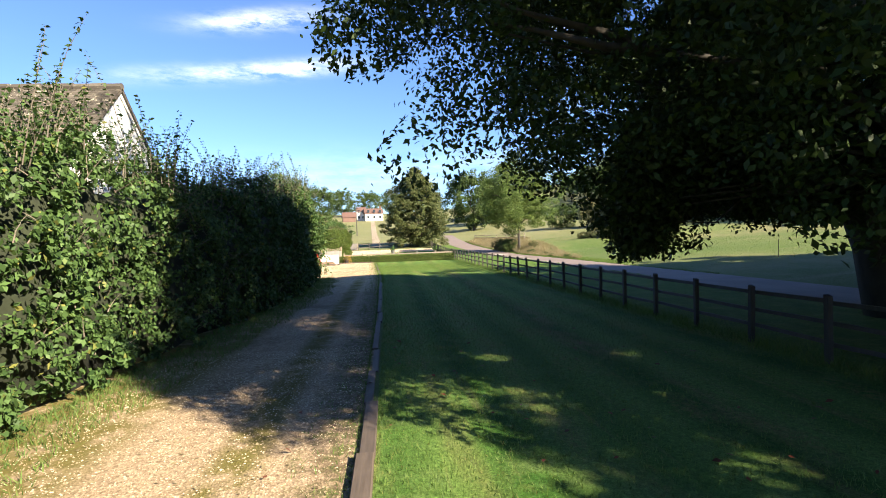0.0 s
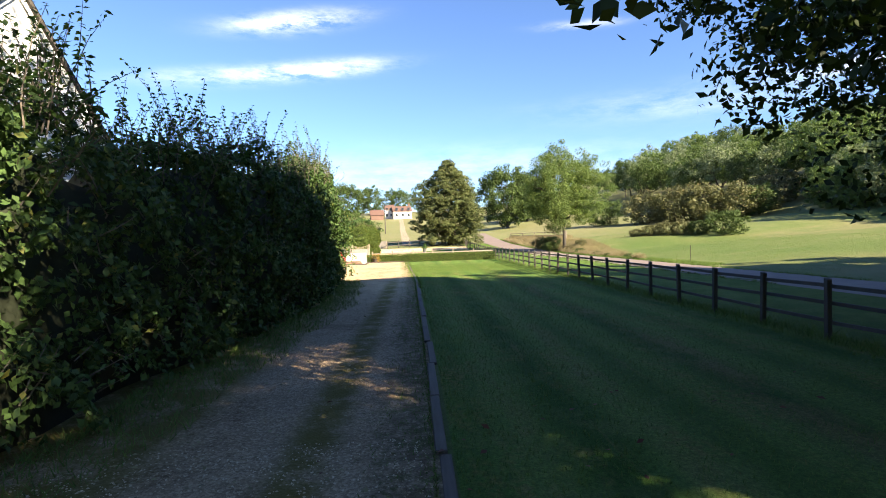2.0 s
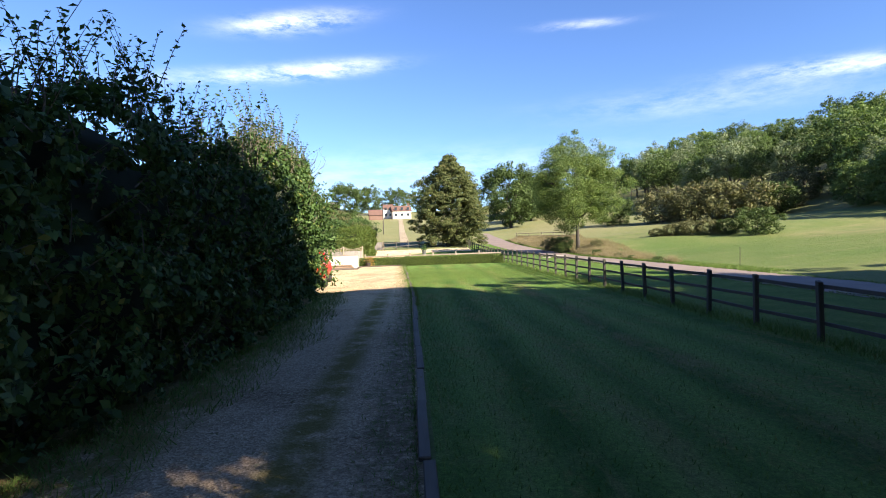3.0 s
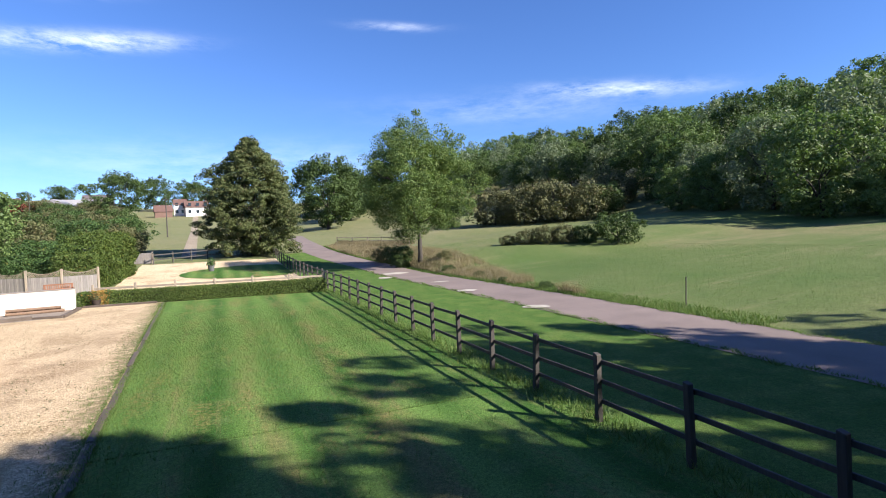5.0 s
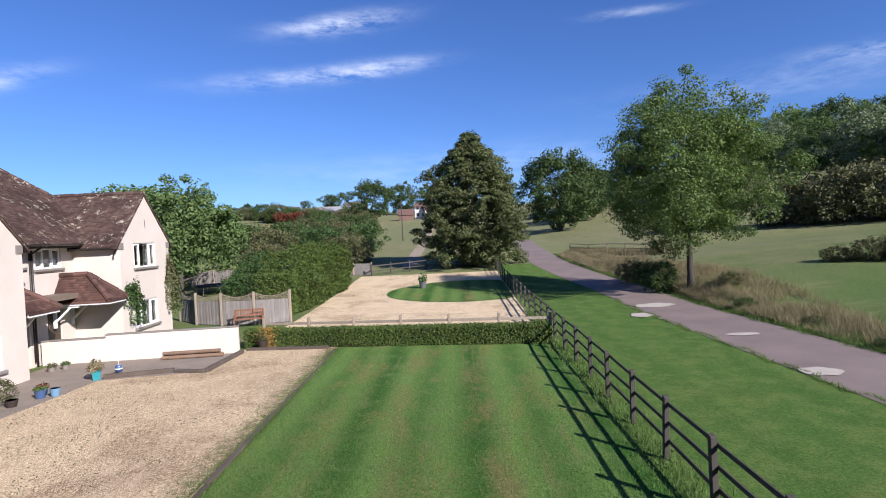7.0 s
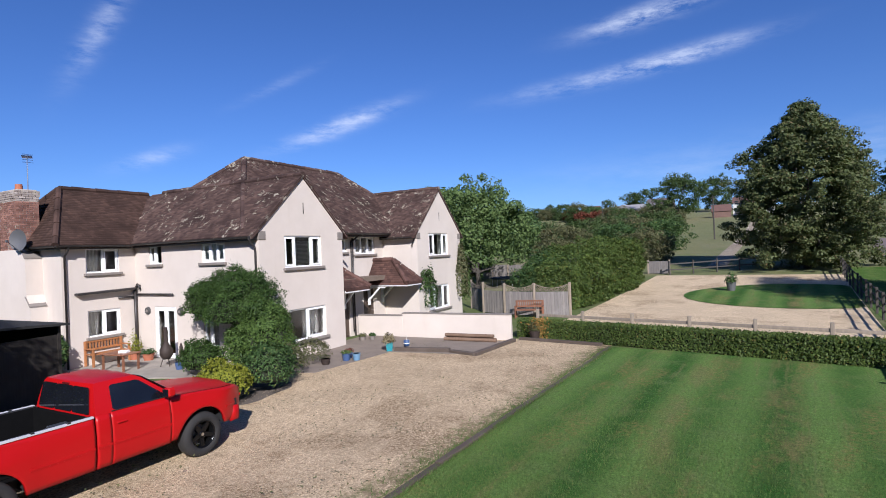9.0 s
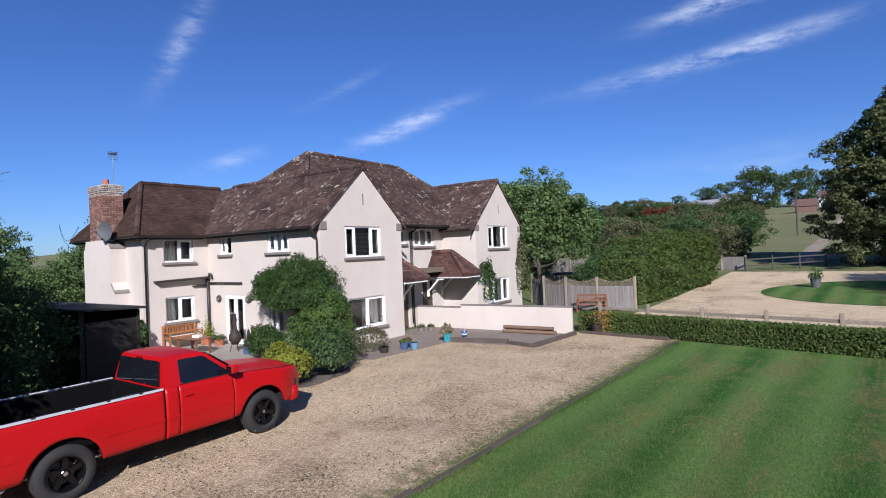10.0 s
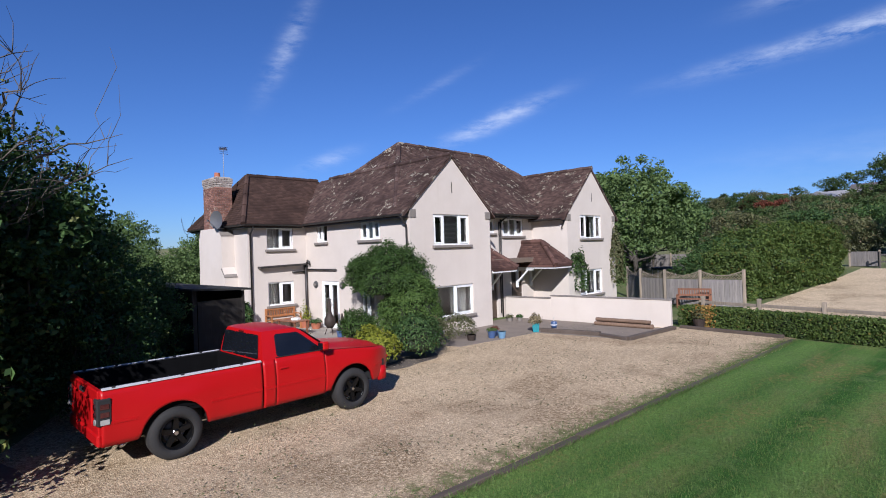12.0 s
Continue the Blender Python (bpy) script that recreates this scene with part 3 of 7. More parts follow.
def flat_shape(name, cx, cy, rx, ry, dz, material, label, n=28, wob=0.0, seed=0, clip=None):
    rng = np.random.default_rng(seed)
    ph = rng.uniform(0, 6, 3)
    rings = 6
    v, f = [(cx, cy, ground_z(cx, cy) + dz)], []
    for r in range(1, rings + 1):
        for k in range(n):
            a = 2 * math.pi * k / n
            q = r / rings * (1 + wob * (math.sin(2 * a + ph[0]) + 0.6 * math.sin(5 * a + ph[1])))
            x, y = cx + rx * q * math.cos(a), cy + ry * q * math.sin(a)
            if clip:
                x = min(x, clip)
            v.append((x, y, ground_z(x, y) + dz))
    f3 = [(0, 1 + k, 1 + (k + 1) % n) for k in range(n)]
    f4 = [(1 + r * n + k, 1 + r * n + (k + 1) % n, 1 + (r + 1) * n + (k + 1) % n, 1 + (r + 1) * n + k) for r in range(rings - 1) for k in range(n)]
    g = Geo()
    g.v, g.f = v, f3 + [q[::-1] for q in f4]
    o = g.ob(name, material)
    return tagged(o, label, name.replace("_", " "), kind="structure")


flat_shape("island_lawn", 2.3, 76.4, 5.9, 5.7, 0.04, LAWN, "oval of green lawn inside the turning circle", clip=5.25)
for x, y, rx, ry, s in ((11.75, 45.4, 0.55, 0.45, 1), (11.9, 52.5, 0.5, 0.5, 2), (12.3, 66.5, 1.0, 0.7, 3), (10.6, 63.5, 0.55, 0.6, 4), (12.6, 58.0, 0.7, 0.25, 5)):
    flat_shape("road_patch", x, y, rx, ry, 0.045, PATCH, "pale worn patch of dust on the lane", wob=0.12, seed=s)

# ---- house ----
HOUSE = pose(-12.648, 50.723, 0, 0, 0, 5.46)


def wall_cells(g, u0, u1, z0, z1, holes, put):
    """The solid cells of a wall with rectangular holes; put(ua, ub, za, zb) lays one."""
    us = sorted({u0, u1, *[h[0] for h in holes], *[h[1] for h in holes]})
    zs = sorted({z0, z1, *[h[2] for h in holes], *[h[3] for h in holes]})
    for a, b in zip(us, us[1:]):
        run = None
        for c, d in zip(zs, zs[1:]):
            solid = not any(h[0] <= (a + b) / 2 <= h[1] and h[2] <= (c + d) / 2 <= h[3] for h in holes)
            if solid:
                run = (run[0], d) if run else (c, d)
            if run and (not solid or d == zs[-1]):
                put(a, b, *run)
                run = None


def wall_x(parent, x, u0, u1, z0, z1, holes, thick=0.28, name="wall"):
    """A wall whose outer face looks along +x."""
    g = Geo()
    wall_cells(g, u0, u1, z0, z1, holes, lambda a, b, c, d: g.box((x - thick, a, c), (x, b, d)))
    return g.ob(name, RENDER, parent, weld=True)


def wall_y(parent, y, u0, u1, z0, z1, holes, thick=0.28, name="wall"):
    """A wall whose outer face looks along -y."""
    g = Geo()
    wall_cells(g, u0, u1, z0, z1, holes, lambda a, b, c, d: g.box((a, y, c), (b, y + thick, d)))
    return g.ob(name, RENDER, parent, weld=True)


def real_glass():
    m, t, p = nodes_of("clear_glass")
    p.inputs["Base Color"].default_value = (0.92, 0.95, 0.95, 1)
    p.inputs["Roughness"].default_value, p.inputs["IOR"].default_value = 0.0, 1.45
    p.inputs["Transmission Weight"].default_value = 1.0
    return m


GLASS = real_glass()
CURTAIN = plain("net_curtain", (0.50, 0.47, 0.43), 0.9, var=0.15, scale=5, fine=40, bumpy=0.3)
DARK_BLIND = plain("dark_blind", (0.055, 0.052, 0.050), 0.6, var=0.2, bumpy=0.1)


def window(parent, m, w, h, lights, sill=True, curtains=(), blinds=(), name="window"):
    """A white framed window. lights: (width share, opens) for each light. m: x along the wall, y inwards, z up, from the opening's lower middle."""
    g = Geo()
    d0, d1, fr = 0.05, 0.12, 0.055
    g.box((-w / 2, d0, 0), (w / 2, d1, fr)).box((-w / 2, d0, h - fr), (w / 2, d1, h))
    g.box((-w / 2, d0, fr), (-w / 2 + fr, d1, h - fr)).box((w / 2 - fr, d0, fr), (w / 2, d1, h - fr))
    win = g.ob(name, UPVC, parent, m=m, weld=True)
    x, edges = -w / 2 + fr, []
    inner = w - 2 * fr
    for k, (share, opens) in enumerate(lights):
        x1 = x + inner * share
        if k:
            Geo().box((x - 0.035, d0, fr), (x + 0.035, d1, h - fr)).ob("mullion", UPVC, win)
        if opens:
            a, b, e = x + (0.035 if k else 0), x1 - (0.035 if k < len(lights) - 1 else 0), 0.06
            c = Geo().box((a, d0 - 0.02, fr), (b, d0 + 0.03, fr + e)).box((a, d0 - 0.02, h - fr - e), (b, d0 + 0.03, h - fr))
            c.box((a, d0 - 0.02, fr + e), (a + e, d0 + 0.03, h - fr - e)).box((b - e, d0 - 0.02, fr + e), (b, d0 + 0.03, h - fr - e))
            c.ob("casement", UPVC, win, weld=True)
            Geo().box((b - e + 0.015, d0 - 0.045, h * 0.45), (b - 0.015, d0 - 0.02, h * 0.45 + 0.10)).ob("handle", UPVC, win)
        edges.append((x, x1, opens))
        x = x1
    for k, (a, b, opens) in enumerate(edges):
        Geo().box((a, 0.08, fr), (b, 0.092, h - fr)).ob("pane", GLASS, win)
        if k in curtains:
            c = Geo()
            n = 9
            pts = [(a + (b - a) * i / n, 0.34 + 0.03 * (i % 2)) for i in range(n + 1)]
            for p, q in zip(pts, pts[1:]):
                c.add([(p[0], p[1], 0), (q[0], q[1], 0), (q[0], q[1], h), (p[0], p[1], h)], [(0, 1, 2, 3)])
            c.ob("curtain", CURTAIN, win)
        if k in blinds:
            c = Geo()
            for i in range(int(h / 0.05)):
                c.box((a, 0.20, i * 0.05), (b, 0.215, i * 0.05 + 0.038))
            c.ob("blind", DARK_BLIND, win)
    if sill:
        Geo().box((-w / 2 - 0.09, -0.10, -0.11), (w / 2 + 0.09, 0.05, -0.003)).ob("sill", SILL, win, bevel=0.015)
    return win


def on_x(x, u, z):
    return pose(x, u, z, 0, 0, 90)


def on_y(u, y, z):
    return pose(u, y, z)


def tile_arrays(poly, course=0.115, width=0.175, lift=0.016, seed=0):
    """Overlapping tiles over a flat polygon of the roof whose first edge is the eave."""
    rng = np.random.default_rng(seed)
    p = [Vector(q) for q in poly]
    along = (p[1] - p[0]).normalized()
    nrm = None
    for k in range(2, len(p)):
        c = along.cross(p[k] - p[0])
        if c.length > 1e-4:
            nrm = c.normalized()
            break
    if nrm.z < 0:
        nrm = -nrm
    up = nrm.cross(along).normalized()
    if up.z < 0:
        up = -up
    st = [((q - p[0]).dot(along), (q - p[0]).dot(up)) for q in p]
    top = max(t for s, t in st)
    V, F = [], []
    rows = int(math.ceil(top / course))
    o, al, uu, nn = (np.array(a) for a in (p[0], along, up, nrm))
    for r in range(rows):
        t0, t1 = r * course, min(top, (r + 1) * course + 0.03)
        tm = min(top - 1e-4, t0 + course * 0.5)
        cross = []
        for (a, b), (c, d) in zip(st, st[1:] + st[:1]):
            if (b - tm) * (d - tm) < 0:
                cross.append(a + (c - a) * (tm - b) / (d - b))
        if len(cross) < 2:
            continue
        s0, s1 = min(cross), max(cross)
        s = s0 - (width / 2 if r % 2 else 0) + rng.uniform(-0.01, 0.01)
        while s < s1:
            a, b = max(s, s0), min(s + width - 0.004, s1)
            if b - a > 0.02:
                j, l = rng.uniform(-0.006, 0.006), lift + rng.uniform(-0.004, 0.008)
                base = len(V)
                for ss, tt, hh in ((a, t0 + j, l), (b, t0 + j, l), (b, t1, 0.003), (a, t1, 0.003), (a, t0 + j, -0.006), (b, t0 + j, -0.006)):
                    V.append(o + al * ss + uu * tt + nn * hh)
                F += [(base, base + 1, base + 2, base + 3), (base + 4, base + 5, base + 1, base)]
            s += width
    return V, F


def roof(parent, polys, material, caps=(), seed=0, deck=TILE_NEW, name="roof"):
    """A roof: a closed deck, its tiles and its ridge caps."""
    g = Geo()
    for poly in polys:
        n = len(poly)
        a, b = [Vector(p) - Vector((0, 0, 0.02)) for p in poly], [Vector(p) - Vector((0, 0, 0.11)) for p in poly]
        g.add(a + b, [tuple(range(n)), tuple(range(n, 2 * n))[::-1]] + [(i, (i + 1) % n, n + (i + 1) % n, n + i) for i in range(n)])
    r = g.ob(name, deck, parent)
    V, F = [], []
    for k, poly in enumerate(polys):
        v, f = tile_arrays(poly, seed=seed + k)
        F += [tuple(i + len(V) for i in q) for q in f]
        V += v
    tagged(part("tiles", quick("tiles", V, F, material), r), kind="stuff")
    c = Geo()
    for a, b in caps:
        a, b = Vector(a), Vector(b)
        n = max(1, int((b - a).length / 0.42))
        for k in range(n):
            p, q = a.lerp(b, k / n), a.lerp(b, (k + 0.97) / n)
            up = Vector((0, 0, 0.012 * (k % 2)))
            c.tube([p + up, q + up], [0.115, 0.108], 8)
    if caps:
        tagged(c.ob("ridge_tiles", material, r, smooth=False), kind="stuff")
    return r


house = empty("house", HOUSE, "two-storey cream rendered house with lichened brown tiled roofs", "house")
EAVE = 4.74
# walls
wall_x(house, 0, 0, 4.45, -0.3, EAVE, [(1.186, 3.168, 3.366, 4.53), (1.25, 3.3, 0.64, 1.82)])
wall_y(house, 0, -6.94, -0.28, -0.3, EAVE, [(-2.938, -1.689, 3.673, 4.391), (-6.046, -5.25, 3.683, 4.418), (-5.797, -4.488, 0.03, 2.03), (-2.95, -2.15, 0.62, 1.62)])
wall_x(house, -6.94, -2.7, 0, -0.3, 4.62, [(-1.87, -0.64, 3.45, 4.37), (-1.86, -0.65, 1.06, 2.05)])
wall_y(house, -2.7, -12.0, -7.22, -0.3, 4.62, [])
wall_y(house, 4.17, -1.3, -0.28, -0.3, EAVE, [])
wall_x(house, -1.3, 4.45, 9.3, -0.3, EAVE, [(6.95, 8.55, 3.75, 4.57), (5.62, 6.36, 3.87, 4.5), (5.55, 6.45, 0.0, 2.0), (7.5, 8.4, 0.0, 2.05)])
wall_y(house, 9.3, -1.3, 0.42, -0.3, EAVE, [])
wall_x(house, 0.7, 9.3, 14.0, -0.3, EAVE, [(10.469, 12.545, 3.53, 4.67), (10.3, 12.5, 0.76, 1.98)])
wall_y(house, 13.72, -8.7, 0.42, -0.3, EAVE, [])
wall_x(house, -8.42, 4.0, 13.72, -0.3, EAVE, [])
wall_x(house, -11.72, -2.42, 4.0, -0.3, 4.62, [])
wall_y(house, 3.9, -11.72, -8.42, -0.3, 4.62, [])
for x, y0, w, za in ((0, 0, 4.45, 6.78), (0.7, 9.3, 4.7, 6.97)):
    Geo().prism([(y0, EAVE), (y0 + w, EAVE), (y0 + w / 2, za)], (0, 0), "x", x - 0.28, x).ob("gable", RENDER, house)
    for y in (y0 - 0.02, y0 + w - 0.30):
        Geo().box((x - 0.30, y, EAVE - 0.36), (x + 0.03, y + 0.32, EAVE - 0.06)).ob("kneeler", SILL, house, bevel=0.01)
    Geo().box((x - 0.05, y0 + w / 2 - 0.02, 5.35), (x + 0.006, y0 + w / 2 + 0.02, 5.78)).ob("vent_slot", GUTTER, house)
FLOOR_DARK = plain("inside_floor", (0.16, 0.12, 0.09), 0.8)
Geo().box((-8.4, 0.3, 2.5), (-0.3, 13.7, 2.7)).box((-11.7, -2.4, 2.5), (-7.3, 3.8, 2.7)).box((-8.4, 0.3, -0.1), (-1.6, 13.7, 0.0)).box((-11.7, -2.4, -0.1), (-7.3, 3.8, 0.0)).ob("inner_floor", FLOOR_DARK, house)
Geo().box((-3.6, 0.3, 0), (-3.5, 13.7, 4.7)).box((-9.3, -2.4, 0), (-9.2, 3.8, 4.6)).box((-8.4, 2.6, 0), (-3.6, 2.7, 4.7)).ob("inner_wall", CURTAIN, house)

# windows and doors
three = [(0.27, 1), (0.46, 0), (0.27, 1)]
window(house, on_x(0, 2.177, 3.366), 1.982, 1.164, three, blinds=(1,))
window(house, on_x(0, 2.275, 0.64), 2.05, 1.18, [(0.5, 0), (0.5, 1)], curtains=(1,))
window(house, on_y(-2.313, 0, 3.673), 1.249, 0.718, [(0.36, 1), (0.28, 0), (0.36, 1)], curtains=(0, 2))
window(house, on_y(-5.648, 0, 3.683), 0.796, 0.735, [(0.5, 1), (0.5, 0)])
window(house, on_y(-2.55, 0, 0.62), 0.8, 1.0, [(0.5, 1), (0.5, 0)], curtains=(0,))
window(house, on_x(-6.94, -1.255, 3.45), 1.23, 0.92, [(0.52, 0), (0.48, 1)], curtains=(0,))
window(house, on_x(-6.94, -1.255, 1.06), 1.21, 0.99, [(0.48, 0), (0.52, 1)], curtains=(0,))
window(house, on_x(-1.3, 7.75, 3.75), 1.6, 0.82, [(0.34, 1), (0.32, 0), (0.34, 1)], curtains=(0, 1, 2))
window(house, on_x(-1.3, 5.99, 3.87), 0.74, 0.63, [(1.0, 1)])
window(house, on_x(0.7, 11.507, 3.53), 2.076, 1.14, three, curtains=(2,))
window(house, on_x(0.7, 11.4, 0.76), 2.2, 1.22, [(0.3, 1), (0.4, 0), (0.3, 1)], curtains=(2,))


def french_doors(parent, m, w, h):
    g = Geo()
    g.box((-w / 2, 0.03, 0), (-w / 2 + 0.07, 0.12, h)).box((w / 2 - 0.07, 0.03, 0), (w / 2, 0.12, h)).box((-w / 2 + 0.07, 0.03, h - 0.07), (w / 2 - 0.07, 0.12, h))
    d = g.ob("french_door", UPVC, parent, m=m)
    for s in (-1, 1):
        a, b = sorted((s * 0.005, s * (w / 2 - 0.07)))
        q = Geo()
        q.box((a, 0.02, 0.02), (b, 0.09, 0.22)).box((a, 0.02, h - 0.17), (b, 0.09, h - 0.075)).box((a, 0.02, 0.22), (a + 0.1, 0.09, h - 0.17)).box((b - 0.1, 0.02, 0.22), (b, 0.09, h - 0.17))
        q.ob("leaf", UPVC, d, bevel=0.006)
        Geo().box((a + 0.1, 0.05, 0.22), (b - 0.1, 0.062, h - 0.17)).ob("pane", GLASS, d)
        Geo().tube([(s * 0.07, 0.0, 1.0), (s * 0.17, 0.0, 1.0)], 0.012).box((s * 0.07 - 0.015, 0.0, 0.92), (s * 0.07 + 0.015, 0.02, 1.1)).ob("handle", CHROME, d)
    return d


french_doors(house, on_y(-5.1425, 0, 0.03), 1.309, 2.0)
DOOR = make_wood("door_oak", (0.060, 0.040, 0.028), 0.5)
for y, hh in ((6.0, 2.0), (7.95, 2.05)):
    g = Geo().box((-0.44, 0.08, 0.01), (0.44, 0.13, hh - 0.01))
    for a in (-0.3, 0.06):
        g.box((a, 0.065, 0.2), (a + 0.24, 0.085, 0.9)).box((a, 0.065, 1.05), (a + 0.24, 0.085, 1.75))
    d = g.ob("front_door", DOOR, house, m=on_x(-1.3, y, 0), label="dark oak panelled front door")
    Geo().tube([(0.33, 0.03, 1.0), (0.33, 0.07, 1.0)], 0.025).ob("handle", CHROME, d)

# roofs
k = 2.04 / 2.225
over = 0.30
zr, ze = 6.78 + 0.06, EAVE + 0.06 - over * k
roof(house, [[(0.06, -over, ze), (-9.0, -over, ze), (-9.0, 2.225, zr), (0.06, 2.225, zr)], [(-5.0, 4.45 + over, ze), (0.06, 4.45 + over, ze), (0.06, 2.225, zr), (-5.0, 2.225, zr)]],
     TILE_OLD, [((0.07, 2.225, zr), (-8.2, 2.225, zr))], 1, TILE_OLD)
k2 = 2.23 / 2.35
zr2, ze2 = 6.97 + 0.06, EAVE + 0.06 - over * k2
roof(house, [[(-3.2, 9.3 - over, ze2), (0.76, 9.3 - over, ze2), (0.76, 11.65, zr2), (-3.2, 11.65, zr2)][::1], [(0.76, 14.0 + over, ze2), (-3.6, 14.0 + over, ze2), (-3.6, 11.65, zr2), (0.76, 11.65, zr2)]],
     TILE_OLD, [((0.77, 11.65, zr2), (-3.4, 11.65, zr2))], 11, TILE_OLD)
# main hipped roof
mz, mr = EAVE - 0.02, 8.2
E = [(-0.72, 0.0, mz), (-0.72, 14.2, mz), (-8.95, 14.2, mz), (-8.95, 0.0, mz)]
R0, R1 = (-4.75, 3.75, mr), (-4.75, 10.1, mr)
roof(house, [[E[0], E[1], R1, R0], [E[1], E[2], R1], [E[2], E[3], R0, R1], [E[3], E[0], R0]], TILE_OLD, [(R0, R1), (E[0], R0), (E[1], R1), (E[2], R1), (E[3], R0)], 21, TILE_OLD)
# wing roof, newer tiles
cz, cr = 4.50, 6.85
C = [(-6.62, -3.02, cz), (-6.62, 4.3, cz), (-12.3, 4.3, cz), (-12.3, -3.02, cz)]
S0, S1 = (-9.3, -1.5, cr), (-9.3, 2.2, cr)
roof(house, [[C[0], C[1], S1, S0], [C[1], C[2], S1], [C[2], C[3], S0, S1], [C[3], C[0], S0]], TILE_NEW, [(S0, S1), (C[0], S0), (C[3], S0)], 31)

# gutters, fascias and pipes
def gutter(a, b):
    g = Geo()
    a, b = Vector(a), Vector(b)
    d = (b - a).normalized()
    s = d.cross(Vector((0, 0, 1)))
    prof = [(math.cos(t) * 0.065, math.sin(t) * 0.065) for t in spaced(math.pi, 2 * math.pi, 6)]
    prof += [(c * 0.86, e * 0.86) for c, e in reversed(prof)]
    n = len(prof)
    vs = [p + s * c + Vector((0, 0, e)) for p in (a, b) for c, e in prof]
    g.add(vs, [(i, (i + 1) % n, n + (i + 1) % n, n + i) for i in range(n)] + [tuple(range(n)), tuple(range(n, 2 * n))])
    return g.ob("gutter", GUTTER, house)


gutter((-0.05, -over - 0.06, ze - 0.02), (-6.5, -over - 0.06, ze - 0.02))
gutter((-6.56, -3.05, cz - 0.02), (-6.56, -0.35, cz - 0.02))
gutter((-6.56, -3.08, cz - 0.02), (-12.3, -3.08, cz - 0.02))
gutter((-0.66, 4.75, mz - 0.02), (-0.66, 9.0, mz - 0.02))
gutter((-1.2, 9.3 - over - 0.06, ze2 - 0.02), (0.6, 9.3 - over - 0.06, ze2 - 0.02))
Geo().box((-6.6, -over + 0.02, ze - 0.16), (-0.05, 0.0, ze - 0.02)).ob("fascia", GUTTER, house)
Geo().box((-6.94, -2.98, cz - 0.15), (-6.66, -0.33, cz - 0.02)).ob("fascia", GUTTER, house)
Geo().box((-12.2, -2.98, cz - 0.15), (-6.95, -2.7, cz - 0.02)).ob("fascia", GUTTER, house)
Geo().box((-1.3, 4.7, mz - 0.16), (-0.74, 9.05, mz - 0.02)).ob("fascia", GUTTER, house)


def pipe(pts, r=0.038, name="downpipe"):
    return Geo().tube(pts, r, 8).ob(name, GUTTER, house, smooth=True)


pipe([(-0.12, -0.36, ze - 0.06), (-0.12, -0.3, ze - 0.16), (-0.12, -0.08, ze - 0.4), (-0.12, -0.06, 4.0), (-0.12, -0.06, 0.0)])
pipe([(-6.58, -2.62, cz - 0.06), (-6.62, -2.62, cz - 0.2), (-6.87, -2.62, cz - 0.42), (-6.88, -2.62, 0.0)])
pipe([(-6.85, -0.10, 2.75), (-6.85, -0.10, 0.0)], 0.06)
pipe([(-6.85, -0.10, 2.72), (-6.85, 0.0, 2.85), (-6.75, -0.07, 2.9), (-6.62, -0.07, 2.85), (-6.6, -0.07, 2.7)], 0.055, "soil_pipe")
pipe([(-7.0, -0.08, 2.52), (-4.55, -0.08, 2.52)], 0.035, "overflow_pipe")
pipe([(-6.87, -0.75, 2.44), (-6.87, -0.14, 2.44)], 0.04, "overflow_pipe")
pipe([(-1.23, 6.72, 4.5), (-1.23, 6.72, 0.0)])
pipe([(-0.7, 6.55, 4.62), (-1.0, 6.6, 4.45), (-1.23, 6.65, 4.35)], 0.04)
pipe([(-1.23, 6.6, 4.4), (-1.23, 6.6, 0.2)], 0.03)
pipe([(0.62, 9.2, ze2 - 0.06), (0.45, 9.24, 4.1), (0.45, 9.24, 4.0)], 0.03)
Geo().prism([(-2.3, 2.66), (-0.12, 2.72), (-0.12, 2.80), (-2.3, 2.74)], (0, 0), "x", -6.94, -6.70).ob("lead_ledge", GUTTER, house, label="dark lead ledge")

# chimney
g = Geo()
g.box((-10.6, -3.25, -0.3), (-7.95, -2.7, 2.35))
g.prism([(-10.6, 2.35), (-7.95, 2.35), (-8.2, 2.75), (-10.5, 2.75)], (0, 0), "y", -3.25, -2.7)
g.box((-10.5, -3.25, 2.75), (-8.2, -2.7, 4.1)).prism([(-10.5, 4.1), (-8.2, 4.1), (-8.45, 4.42), (-10.35, 4.42)], (0, 0), "y", -3.25, -2.7)
chimney = g.ob("chimney", RENDER, house)
for a, b, z in ((-8.25, -7.93, 2.34), (-8.5, -8.18, 4.09)):
    Geo().prism([(a, z + 0.38), (b, z + 0.02), (b, z - 0.02), (a, z + 0.34)], (0, 0), "y", -3.28, -2.72).ob("shoulder_tiles", SILL, chimney)


